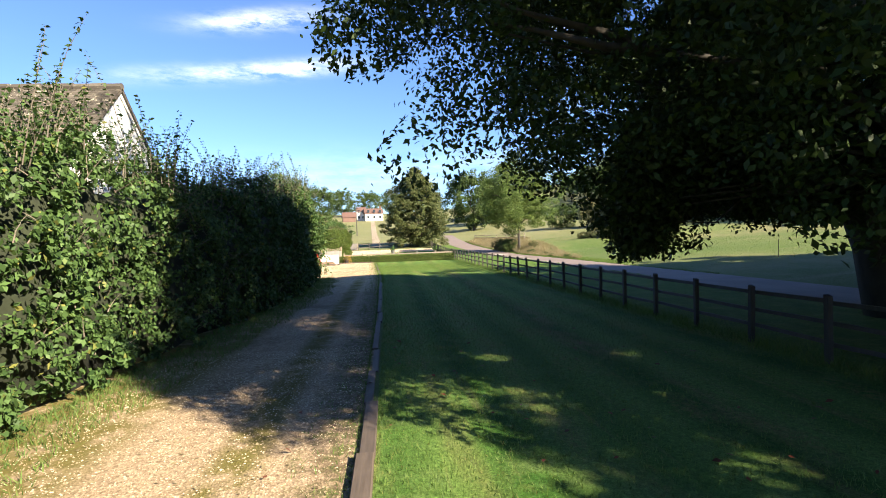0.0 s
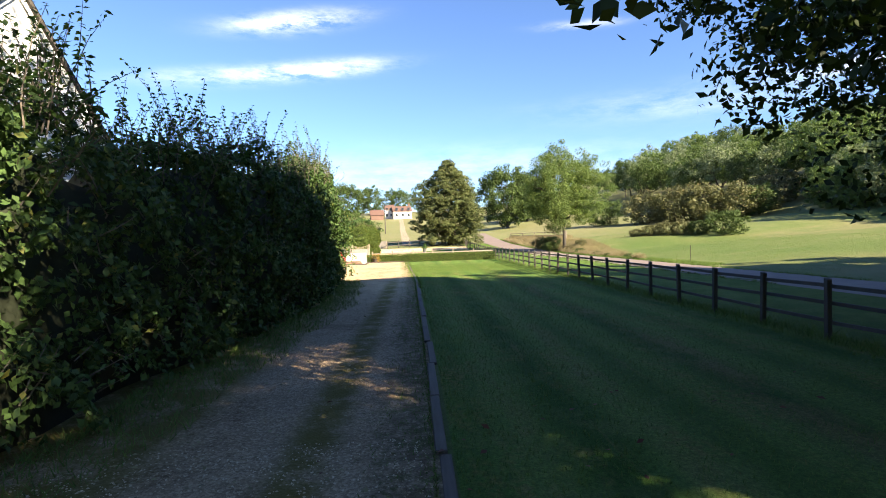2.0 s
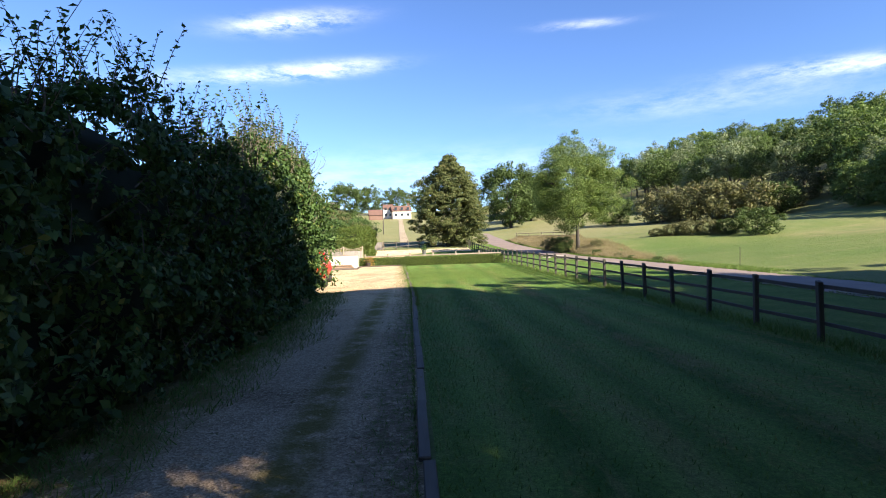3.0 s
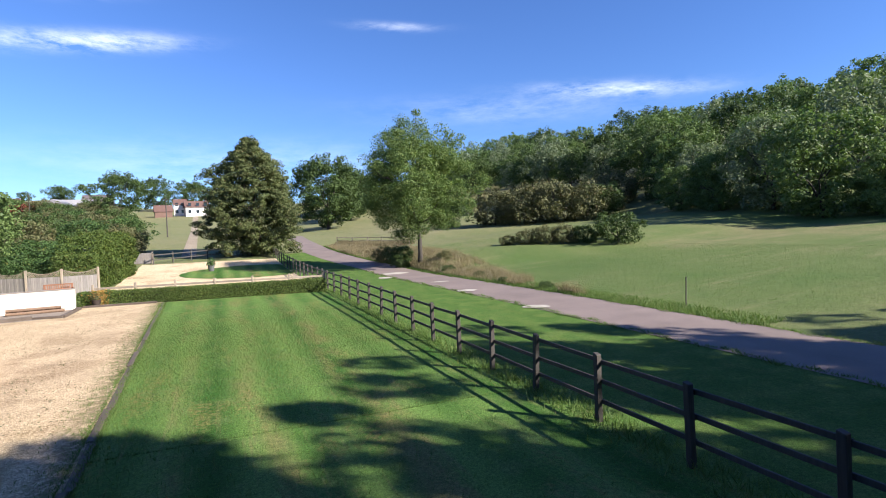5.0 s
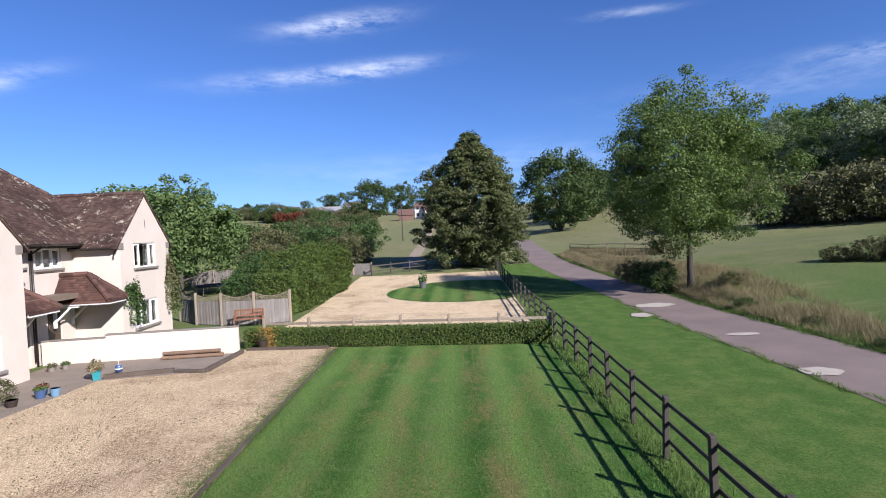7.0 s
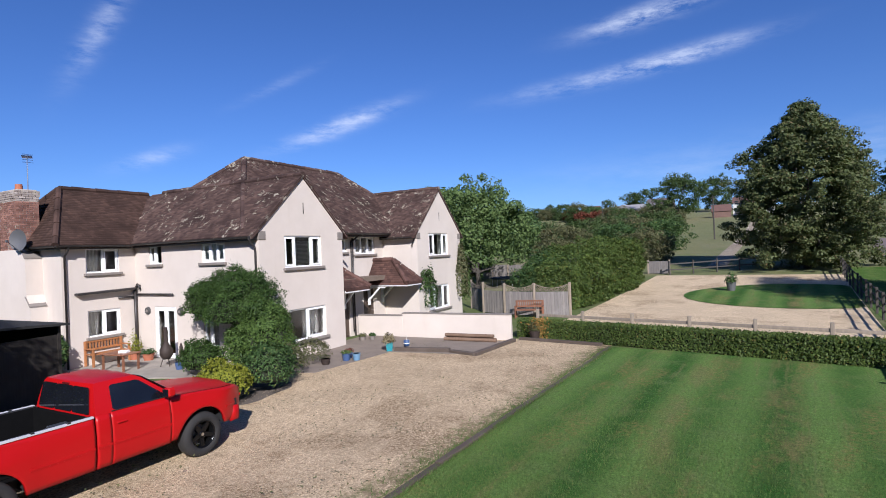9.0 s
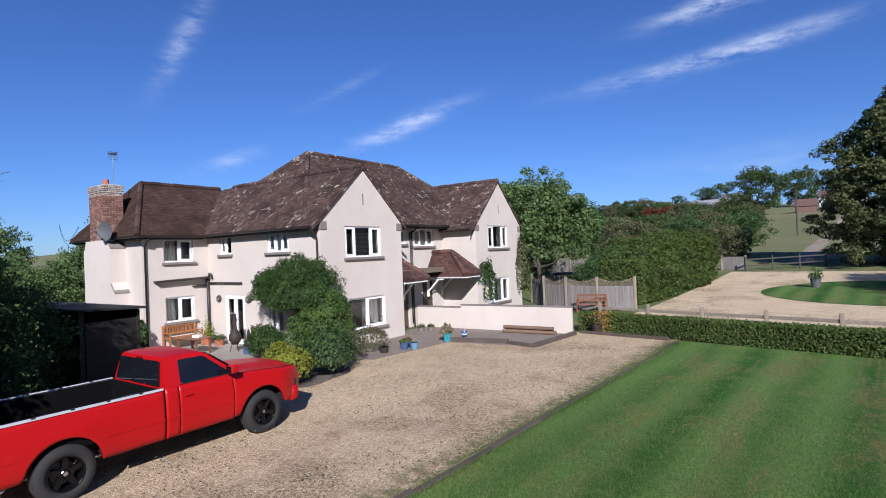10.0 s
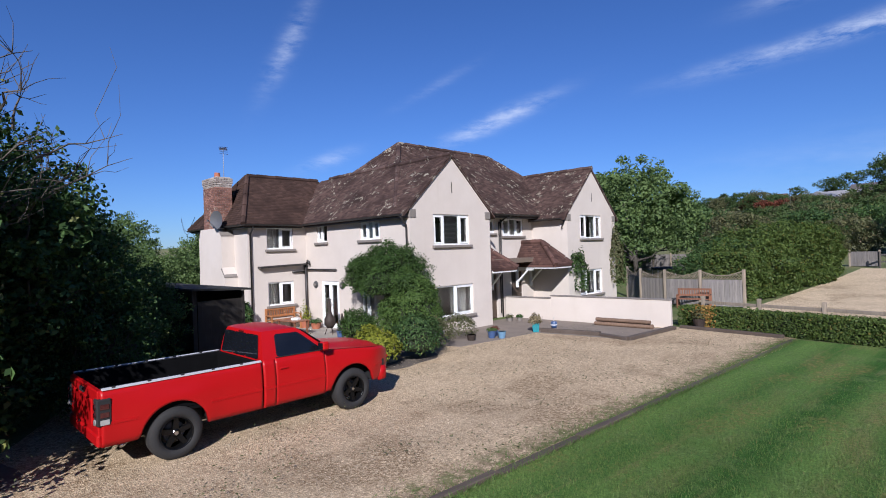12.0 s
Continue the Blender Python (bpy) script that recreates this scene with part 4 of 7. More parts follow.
def brick_stack(x0, x1, y0, y1, z0, z1, seed=4, head=True):
    """Bricks in courses with recessed joints round a stack."""
    rng = np.random.default_rng(seed)
    g = Geo()
    g.box((x0 + 0.012, y0 + 0.012, z0), (x1 - 0.012, y1 - 0.012, z1))
    core = g
    b = Geo()
    z, row = z0, 0
    while z < z1 - 0.05:
        out = (0.035 if z > z1 - 0.24 else 0.02) if head and z > z1 - 0.32 else 0.0
        for (ax, a0, a1, face, s) in (("x", x0, x1, y0, -1), ("y", y0, y1, x1, 1), ("x", x0, x1, y1, 1), ("y", y0, y1, x0, -1)):
            u = a0 - out - (0.11 if row % 2 else 0)
            while u < a1 + out:
                p, q = max(u, a0 - out), min(u + 0.215, a1 + out)
                if q - p > 0.04:
                    e = out + rng.uniform(0, 0.006)
                    lo, hi = sorted((face - s * 0.05, face + s * e))
                    if ax == "x":
                        b.box((p, lo, z), (q - 0.01, hi, z + 0.064))
                    else:
                        b.box((lo, p, z), (hi, q - 0.01, z + 0.064))
                u += 0.225
        z += 0.075
        row += 1
    return core, b


BRICK_ISLAND = make_tiles("chimney_brick", (0.155, 0.078, 0.060), (0.24, 0.125, 0.095), True)
PALE_BRICK = make_tiles("limed_chimney_brick", (0.25, 0.20, 0.175), (0.36, 0.31, 0.275), True)
MORTAR = plain("lime_mortar", (0.40, 0.35, 0.30), 0.95, var=0.2)
core, bricks = brick_stack(-10.05, -8.82, -3.2, -2.45, 4.35, 6.25, head=False)
core2, bricks2 = brick_stack(-10.05, -8.82, -3.2, -2.45, 6.25, 6.62, 5)
core.add(core2.v, core2.f)
stack = core.ob("stack", MORTAR, chimney)
tagged(bricks.ob("bricks", BRICK_ISLAND, stack), kind="stuff")
tagged(bricks2.ob("bricks", PALE_BRICK, stack), kind="stuff")
TERRACOTTA = plain("terracotta", (0.34, 0.115, 0.060), 0.8, var=0.2)
Geo().tube([(-9.35, -2.85, 6.62), (-9.35, -2.85, 6.68), (-9.35, -2.85, 6.90)], [0.16, 0.13, 0.115], 12).ob("chimney_pot", TERRACOTTA, chimney)
Geo().box((-10.1, -3.15, 6.60), (-8.8, -2.5, 6.66)).ob("flaunching", MORTAR, stack, bevel=0.02)
# aerial and dish
aerial = empty("tv_aerial", HOUSE @ pose(-8.9, -2.75, 6.5), "thin metal television aerial fixed to the chimney", "aerial")
Geo().tube([(0, 0, 0), (0, 0, 1.45)], 0.018, 6).ob("mast", CHROME, aerial)
Geo().tube([(-0.28, 0.15, 1.38), (0.34, -0.18, 1.38)], 0.011, 5).ob("boom", CHROME, aerial)
for i in range(8):
    a = -0.24 + i * 0.075
    Geo().tube([(a - 0.07, -a * 0.5 - 0.14, 1.39), (a + 0.07, -a * 0.5 + 0.14, 1.39)], 0.007, 4).ob("rod", CHROME, aerial)
for z in (1.24, 1.34, 1.44, 1.54):
    Geo().tube([(-0.30, -0.02, z), (-0.30, 0.34, z)], 0.008, 4).ob("reflector_rod", CHROME, aerial)
dish = empty("satellite_dish", HOUSE @ pose(-8.30, -3.40, 4.75, 0, 0, 20), "dark grey satellite dish on the chimney", "satellite dish")
g = Geo()
n = 18
rings = [(0.0, 0.09), (0.14, 0.075), (0.26, 0.04), (0.36, 0.0)]
for r, d in rings:
    g.v += [(r * math.cos(2 * math.pi * k / n), d, r * 1.08 * math.sin(2 * math.pi * k / n)) for k in range(n)]
g.f = [(i * n + k, i * n + (k + 1) % n, (i + 1) * n + (k + 1) % n, (i + 1) * n + k) for i in range(3) for k in range(n)]
DISH = plain("dish_grey", (0.10, 0.10, 0.105), 0.5, var=0.1)
g.ob("reflector", DISH, dish, smooth=True)
Geo().tube([(0, 0.08, -0.05), (0, 0.3, -0.15), (0.0, 0.45, -0.3)], 0.02, 6).ob("bracket", DISH, dish)
Geo().tube([(0, 0.0, -0.36), (0, -0.4, -0.05)], 0.012, 5).box((-0.03, -0.46, -0.08), (0.03, -0.38, 0.0)).ob("arm", DISH, dish)

# porch canopies
P = [(-1.28, 7.75, 2.36), (1.0, 7.75, 2.36), (1.0, 9.1, 2.36), (-1.28, 9.1, 2.36)]
Q0, Q2 = (-0.15, 8.42, 3.42), (-1.28, 8.42, 3.42)
roof(house, [[P[1], P[2], Q0], [P[0], P[1], Q0, Q2], [P[2], P[3], Q2, Q0]], TILE_RED, [(P[1], Q0), (P[2], Q0), (Q2, Q0)], 41, TILE_RED, "porch_roof")
roof(house, [[(0.1, 4.47, 2.32), (0.1, 6.16, 2.32), (-1.28, 5.0, 3.5), (-1.28, 4.47, 3.5)], [(0.1, 6.16, 2.32), (-1.28, 6.16, 2.32), (-1.28, 5.0, 3.5)]], TILE_RED, [((0.1, 6.16, 2.32), (-1.28, 5.0, 3.5))], 51, TILE_RED, "porch_roof")
Geo().box((0.93, 7.78, 2.19), (0.98, 9.08, 2.31)).box((-1.28, 7.78, 2.19), (0.93, 7.82, 2.31)).ob("porch_fascia", UPVC, house)
Geo().box((0.04, 4.48, 2.15), (0.08, 6.12, 2.27)).box((-1.28, 6.08, 2.15), (0.04, 6.12, 2.27)).ob("porch_fascia", UPVC, house)
for y, r in ((7.84, 0.62), (8.95, 0.62), (5.95, 0.55)):
    Geo().prism([(-1.19, 1.62), (-1.19, 1.52), (-1.19 + r, 2.1), (-1.29 + r, 2.1)], (0, 0), "y", y, y + 0.09).box((-1.3, y, 1.3), (-1.19, y + 0.09, 2.2)).box((-1.19, y, 2.1), (-0.9 + r, y + 0.09, 2.19)).ob("porch_bracket", UPVC, house)
Geo().box((-1.28, 7.83, 2.20), (0.92, 9.08, 2.24)).ob("porch_soffit", GREY_WOOD, house)
Geo().box((-1.28, 4.48, 2.16), (0.03, 6.07, 2.20)).ob("porch_soffit", GREY_WOOD, house)
for x in (-6.2, -4.22):
    d = empty("wall_plaque", HOUSE @ pose(x, -0.02, 1.86), "round dark wall plaque beside the french door", "wall ornament", "wall plaques")
    Geo().tube([(0, -0.05, 0), (0, 0.02, 0)], [0.13, 0.16], 14).ob("plaque", DARK_BLIND, d)
    Geo().tube([(0, -0.07, 0), (0, -0.045, 0)], [0.05, 0.06], 10).ob("boss", SILL, d)

# ---- pickup truck ----
truck = empty("pickup_truck", pose(-8.28, 43.36, -0.17, 0, 0, 5.2) @ Matrix.Diagonal((1.035, 1.022, 1.027, 1)), "bright red single-cab pickup with black wheels parked on the gravel", "pickup truck")
WY, WR = (-1.75, 1.75), 0.425


def side_x(y, z):
    """How far the body's side stands out."""
    x = 0.985 - 0.10 * max(0.0, (z - 0.95) / 0.4) ** 2 * 0.55 - 0.20 * max(0.0, (0.80 - z) / 0.5) ** 2 * 0.55
    for w in WY:
        d = abs(y - w)
        if d < 0.78:
            x += 0.030 * (1 - (d / 0.78) ** 2) * step(0.35, 0.75, z) * (1 - step(0.95, 1.22, z))
    if y > 2.15:
        x -= 0.30 * ((y - 2.15) / 0.75) ** 2
    if y < -2.75:
        x -= 0.05 * ((-2.75 - y) / 0.2) ** 2
    return x


def low_z(y, sill):
    z = sill
    for w in WY:
        d = abs(y - w)
        if d < 0.53:
            z = max(z, WR + math.sqrt(max(0, 0.53 ** 2 - d ** 2)) * 1.0)
    return z


def side_panel(name, y0, y1, top, sill=0.47, material=RED):
    n, m = max(4, int((y1 - y0) / 0.04)), 10
    for s in (1, -1):
        v, f = [], []
        for i in range(n + 1):
            y = y0 + (y1 - y0) * i / n
            a, b = low_z(y, sill), top(y)
            for j in range(m + 1):
                z = a + (b - a) * j / m
                v.append((s * side_x(y, z), y, z))
            v.append((s * (side_x(y, b) - 0.05), y, b + 0.004))
            v.append((s * (side_x(y, b) - 0.06), y, b - 0.10))
            v.append((s * (side_x(y, a) - 0.06), y, a))
        k = m + 4
        for i in range(n):
            for j in range(k):
                q = (i * k + j, (i + 1) * k + j, (i + 1) * k + (j + 1) % k, i * k + (j + 1) % k)
                f.append(q if s > 0 else q[::-1])
        g = Geo()
        g.v, g.f = v, f + [tuple(range(k)), tuple(range(n * k, (n + 1) * k))]
        g.ob(name, material, truck, smooth=True)


def shade_smooth(o, angle=35):
    o.data.set_sharp_from_angle(angle=radians(angle))


side_panel("bed_side", -2.80, -0.250, lambda y: 1.315)
side_panel("cab_side", -0.215, 0.02, lambda y: 1.33)
side_panel("door", 0.03, 1.085, lambda y: 1.33 - 0.02 * step(0.2, 1.0, y))
side_panel("fender", 1.095, 2.86, lambda y: 1.31 - 0.13 * step(1.0, 2.9, y) - 0.10 * step(2.6, 2.88, y), 0.50)

# bonnet
n, m = 22, 14
g = Geo()
for i in range(n + 1):
    y = 1.09 + (2.84 - 1.09) * i / n
    edge = side_x(y, 1.2) - 0.055
    z0 = 1.32 - 0.13 * step(1.0, 2.9, y) - 0.10 * step(2.62, 2.88, y)
    for j in range(m + 1):
        u = -1 + 2 * j / m
        rise = 0.075 * (1 - step(0.45, 0.72, abs(u))) * (1 - 0.5 * step(2.3, 2.85, y)) - 0.012 * (1 - step(0.0, 0.12, abs(abs(u) - 0.80)))
        g.v.append((u * edge, y, z0 + rise))
g.f = [(i * (m + 1) + j, i * (m + 1) + j + 1, (i + 1) * (m + 1) + j + 1, (i + 1) * (m + 1) + j) for i in range(n) for j in range(m)]
g.ob("bonnet", RED, truck, smooth=True)
Geo().box((-0.72, 1.12, 1.30), (0.72, 1.26, 1.345)).ob("wiper_cowl", BLACK, truck, bevel=0.01)
# cab upper
def greenhouse():
    g = Geo()
    rows = [(1.31, 0.925, -0.215, 1.25), (1.40, 0.905, -0.205, 1.13), (1.60, 0.835, -0.18, 0.88), (1.78, 0.765, -0.15, 0.66), (1.835, 0.72, -0.12, 0.56), (1.865, 0.61, -0.04, 0.44), (1.875, 0.35, 0.1, 0.30)]
    pts = lambda hw, y0, y1: [(-hw, y0), (-hw * 0.6, y0 - 0.025), (0, y0 - 0.03), (hw * 0.6, y0 - 0.025), (hw, y0), (hw, y0 * 0.5 + y1 * 0.5), (hw, y1), (hw * 0.6, y1 + 0.06), (0, y1 + 0.09), (-hw * 0.6, y1 + 0.06), (-hw, y1), (-hw, y0 * 0.5 + y1 * 0.5)]
    k = 12
    for z, hw, y0, y1 in rows:
        g.v += [(x, y, z) for x, y in pts(hw, y0, y1)]
    g.f = [(r * k + i, r * k + (i + 1) % k, (r + 1) * k + (i + 1) % k, (r + 1) * k + i) for r in range(len(rows) - 1) for i in range(k)] + [tuple(range((len(rows) - 1) * k, len(rows) * k))]
    return g


o = greenhouse().ob("cab", RED, truck, smooth=True)
shade_smooth(o, 30)


def glass_sheet(name, corners, out, n=6, label=""):
    """A tinted pane over four corners (lower back, lower front, upper front, upper back), rounded, standing just proud."""
    a, b, c, d = (Vector(p) for p in corners)
    o = Vector(out).normalized() * 0.006
    def at(u, v):
        return a.lerp(b, u).lerp(d.lerp(c, u), v) + o
    r = 0.09
    ring = []
    for cu, cv, t0 in ((r, r, 180), (1 - r, r, 270), (1 - r, 1 - r, 0), (r, 1 - r, 90)):
        for t in (0, 30, 60, 90):
            ring.append(at(cu + r * math.cos(radians(t0 + t)), cv + r * 1.2 * math.sin(radians(t0 + t))))
    g = Geo()
    k = len(ring)
    g.v = ring + [p - o * 2.5 for p in ring]
    g.f = [tuple(range(k)), tuple(range(k, 2 * k))[::-1]] + [(i, (i + 1) % k, k + (i + 1) % k, k + i) for i in range(k)]
    return g.ob(name, CAR_GLASS, truck, label=label)


for s in (1, -1):
    glass_sheet("side_window", [(s * 0.918, 0.07, 1.365), (s * 0.918, 1.06, 1.355), (s * 0.780, 0.60, 1.745), (s * 0.780, 0.10, 1.76)], (s, 0, 0.36), label="dark tinted side window")
    Geo().tube([(s * 0.922, 0.05, 1.352), (s * 0.922, 1.09, 1.342)], 0.010, 5).ob("window_seal", BLACK, truck)
glass_sheet("windscreen", [(-0.80, 1.275, 1.37), (0.80, 1.275, 1.37), (0.66, 0.745, 1.77), (-0.66, 0.745, 1.77)], (0, 1, 0.7), label="dark tinted windscreen")
for a, b in ((-0.78, -0.28), (-0.27, 0.27), (0.28, 0.78)):
    glass_sheet("rear_window", [(a, -0.240, 1.36), (b, -0.240, 1.36), (b * 0.90, -0.186, 1.775), (a * 0.90, -0.186, 1.775)], (0, -1, 0.2), label="dark sliding rear window")
Geo().box((-0.10, -0.185, 1.785), (0.10, -0.15, 1.815)).ob("brake_light", plain("smoked_red", (0.10, 0.008, 0.008), 0.2, bumpy=0), truck)
Geo().tube([(-0.55, 0.15, 1.86), (-0.55, 0.15, 1.89)], 0.02, 6).ob("aerial_stub", BLACK, truck)
# bed
ALLOY = plain("brushed_alloy", (0.55, 0.55, 0.58), 0.55, metal=0.2, var=0.1, bumpy=0)
LINER = plain("bed_rubber", (0.0045, 0.0045, 0.005), 0.95, var=0.3, bumpy=0.2)
LINER.node_tree.nodes["Principled BSDF"].inputs["Specular IOR Level"].default_value = 0.08
Geo().box((-0.92, -2.74, 0.74), (0.92, -0.26, 0.80)).box((-0.93, -0.32, 0.74), (0.93, -0.245, 1.325)).box((-0.93, -2.74, 0.80), (-0.82, -0.30, 1.325)).box((0.82, -2.74, 0.80), (0.93, -0.30, 1.325)).ob("bed_liner", LINER, truck, bevel=0.008)
for i in range(9):
    Geo().box((-0.80 + i * 0.19, -2.73, 0.80), (-0.72 + i * 0.19, -0.32, 0.815)).ob("liner_rib", LINER, truck)
for s in (1, -1):
    a, b = sorted((s * 0.815, s * 0.955))
    Geo().box((a, -2.78, 1.326), (b, -0.25, 1.338)).ob("rail_cap", BLACK, truck, bevel=0.005)
    Geo().box((s * 0.930 - 0.028, -2.78, 1.316), (s * 0.930 + 0.028, -0.25, 1.350)).ob("rail_trim", ALLOY, truck, bevel=0.004, label="bright metal rail trim")
    for y in (-2.65, -2.15, -1.65, -1.15, -0.65):
        Geo().box((s * 0.93 - 0.02, y, 1.340), (s * 0.93 + 0.03, y + 0.05, 1.360)).ob("rail_clip", BLACK, truck)
Geo().box((-0.91, -2.835, 0.50), (0.91, -2.75, 1.315)).box((-0.6, -2.85, 0.75), (0.6, -2.82, 1.15)).ob("tailgate", RED, truck, bevel=0.015)
Geo().box((-0.12, -2.86, 1.18), (0.12, -2.825, 1.26)).ob("tailgate_handle", BLACK, truck, bevel=0.01)
CHECKER = plain("checker_plate", (0.20, 0.22, 0.25), 0.35, metal=0.8, var=0.5, scale=18, fine=30, bumpy=0.6)
Geo().box((0.25, -0.62, 0.815), (0.81, -0.33, 1.22)).ob("tool_box", CHECKER, truck, bevel=0.01, label="checker plate tool box in the bed")
# rear bumper, lamps
Geo().box((-0.93, -2.86, 0.47), (0.93, -2.78, 0.66)).ob("rear_valance", RED, truck, bevel=0.03)
LENS = plain("smoked_lens", (0.05, 0.006, 0.008), 0.12, var=0.2, bumpy=0, coat=1.0)
LAMP = plain("headlamp_lens", (0.10, 0.10, 0.10), 0.12, var=0.2, bumpy=0, coat=1.0)
CLEAR = plain("clear_lens", (0.34, 0.33, 0.32), 0.15, var=0.1, bumpy=0, coat=1.0)
for s in (1, -1):
    a, b = sorted((s * 0.80, s * 0.996))
    t = Geo().box((a, -2.862, 0.80), (b, -2.665, 1.20)).ob("tail_lamp", BLACK, truck, bevel=0.015, label="smoked tail lamp")
    for z in (0.855, 0.965, 1.085):
        c = s * 0.886
        Geo().tube([(c, -2.878, z), (c, -2.845, z)], 0.048, 12).ob("lamp_ring", LENS if z > 0.9 else CLEAR, t)
        Geo().box((min(s * 0.985, s * 1.004), -2.82, z - 0.038), (max(s * 0.985, s * 1.004), -2.70, z + 0.038)).ob("side_lens", LENS if z > 0.9 else CLEAR, t)
# front
Geo().box((-0.70, 2.70, 0.70), (0.70, 2.87, 1.10)).ob("grille", BLACK, truck, bevel=0.02)
Geo().box((-0.72, 2.84, 0.88), (0.72, 2.90, 0.93)).box((-0.03, 2.84, 0.72), (0.03, 2.90, 1.10)).ob("grille_bar", RED, truck, bevel=0.01)
g = Geo()
for i in range(13):
    u = -1 + i / 6
    x, y = u * 0.90, 2.93 - 0.26 * abs(u) ** 3
    g.v += [(x, y, 0.46), (x, y + 0.02, 0.52), (x, y + 0.02, 0.70), (x, y - 0.02, 0.76), (x, y - 0.22, 0.76), (x, y - 0.22, 0.46)]
g.f = [(i * 6 + j, i * 6 + (j + 1) % 6, (i + 1) * 6 + (j + 1) % 6, (i + 1) * 6 + j) for i in range(12) for j in range(6)] + [tuple(range(6)), tuple(range(72, 78))]
g.ob("front_bumper", RED, truck, smooth=True)
for s in (1, -1):
    Geo().box((min(s * 0.66, s * 0.86), 2.58, 0.86), (max(s * 0.64, s * 0.80), 2.76, 1.02)).ob("headlamp", LAMP, truck, bevel=0.03)
    # mirror
    mir = Geo().box((min(s * 0.98, s * 1.16), 0.93, 1.36), (max(s * 0.98, s * 1.16), 1.09, 1.53)).ob("door_mirror", RED, truck, bevel=0.035)
    Geo().box((min(s * 1.0, s * 1.14), 0.920, 1.38), (max(s * 1.0, s * 1.14), 0.935, 1.51)).ob("mirror_glass", CAR_GLASS, mir)
    Geo().tube([(s * 0.90, 1.03, 1.38), (s * 1.0, 1.01, 1.42)], 0.03, 6).ob("mirror_arm", BLACK, mir)
    Geo().box((min(s * 0.975, s * 1.005), 0.10, 1.13), (max(s * 0.975, s * 1.005), 0.26, 1.165)).ob("door_handle", RED, truck, bevel=0.012)
    for y0, y1 in ((-2.78, -2.31), (-1.19, -0.26), (-0.21, 0.01), (0.04, 1.08), (2.31, 2.60)):
        n = max(2, int((y1 - y0) / 0.08))
        g = Geo()
        for i in range(n + 1):
            y = y0 + (y1 - y0) * i / n
            g.v += [(s * (side_x(y, z) + e), y, z) for z, e in ((0.80, -0.004), (0.805, 0.010), (0.845, 0.010), (0.85, -0.004))]
        g.f = [(i * 4 + j, (i + 1) * 4 + j, (i + 1) * 4 + (j + 1) % 4, i * 4 + (j + 1) % 4) for i in range(n) for j in range(4)] + [(0, 1, 2, 3), (n * 4, n * 4 + 1, n * 4 + 2, n * 4 + 3)]
        g.ob("side_moulding", RED, truck)
# underside
Geo().box((-0.88, -2.72, 0.50), (0.88, -2.32, 0.80)).box((-0.62, -2.3, 0.45), (0.62, 2.5, 0.75)).box((-0.90, -1.2, 0.5), (0.90, 1.2, 0.8)).box((-0.88, 2.28, 0.5), (0.88, 2.65, 0.9)).ob("chassis", BLACK, truck)
Geo().box((-0.88, -0.20, 0.75), (0.88, 1.1, 1.30)).ob("cab_floor", BLACK, truck)
Geo().box((-0.66, 1.0, 0.7), (0.66, 2.6, 1.15)).ob("engine_bay", BLACK, truck)
for w in WY:
    Geo().tube([(-0.8, w, WR), (0.8, w, WR)], 0.06, 8).ob("axle", BLACK, truck)
Geo().tube([(0.5, -0.4, 0.42), (0.5, -2.2, 0.40), (0.62, -2.4, 0.40), (0.85, -2.52, 0.42)], 0.04, 8).ob("exhaust_pipe", CHROME, truck, smooth=True)


def lathe(profile, n=36):
    """A ring turned round the x axis."""
    g = Geo()
    k = len(profile)
    for i in range(n):
        a = 2 * math.pi * i / n
        g.v += [(x, r * math.cos(a), r * math.sin(a)) for x, r in profile]
    g.f = [(i * k + j, ((i + 1) % n) * k + j, ((i + 1) % n) * k + (j + 1) % k, i * k + (j + 1) % k) for i in range(n) for j in range(k)]
    return g


tyre_me = lathe([(-0.135, 0.262), (-0.148, 0.33), (-0.13, 0.40), (-0.09, 0.423), (0.0, 0.427), (0.09, 0.423), (0.13, 0.40), (0.148, 0.33), (0.135, 0.262)]).mesh("tyre", TYRE, smooth=True)
rim_me = lathe([(-0.12, 0.264), (0.13, 0.267), (0.14, 0.256), (0.12, 0.240), (0.02, 0.215), (-0.12, 0.215)]).mesh("rim", RIM, smooth=True)
spokes = []
for i in range(5):
    a = 2 * math.pi * i / 5
    c, s = math.cos(a), math.sin(a)
    def q(r, w, x):
        return (x, r * c - w * s, r * s + w * c)
    gs = Geo().add([q(0.05, -0.045, 0.075), q(0.05, 0.045, 0.075), q(0.250, 0.035, 0.10), q(0.250, -0.035, 0.10), q(0.05, -0.05, 0.02), q(0.05, 0.05, 0.02), q(0.250, 0.045, 0.05), q(0.250, -0.045, 0.05)],
           [(0, 1, 2, 3), (0, 4, 5, 1), (1, 5, 6, 2), (2, 6, 7, 3), (3, 7, 4, 0)])
    spokes.append(gs.mesh("spoke", RIM))
cap_me = Geo().tube([(0.03, 0, 0), (0.085, 0, 0), (0.095, 0, 0)], [0.07, 0.062, 0.05], 14).mesh("hub_cap", RIM)
badge_me = Geo().prism([(-0.025, -0.03), (0.025, -0.03), (0.03, 0.02), (0, 0.032), (-0.03, 0.02)], (0, 0), "x", 0.094, 0.10).mesh("badge", CHROME)
disc_me = Geo().tube([(-0.06, 0, 0), (-0.02, 0, 0)], 0.17, 20).mesh("brake_disc", SILL)
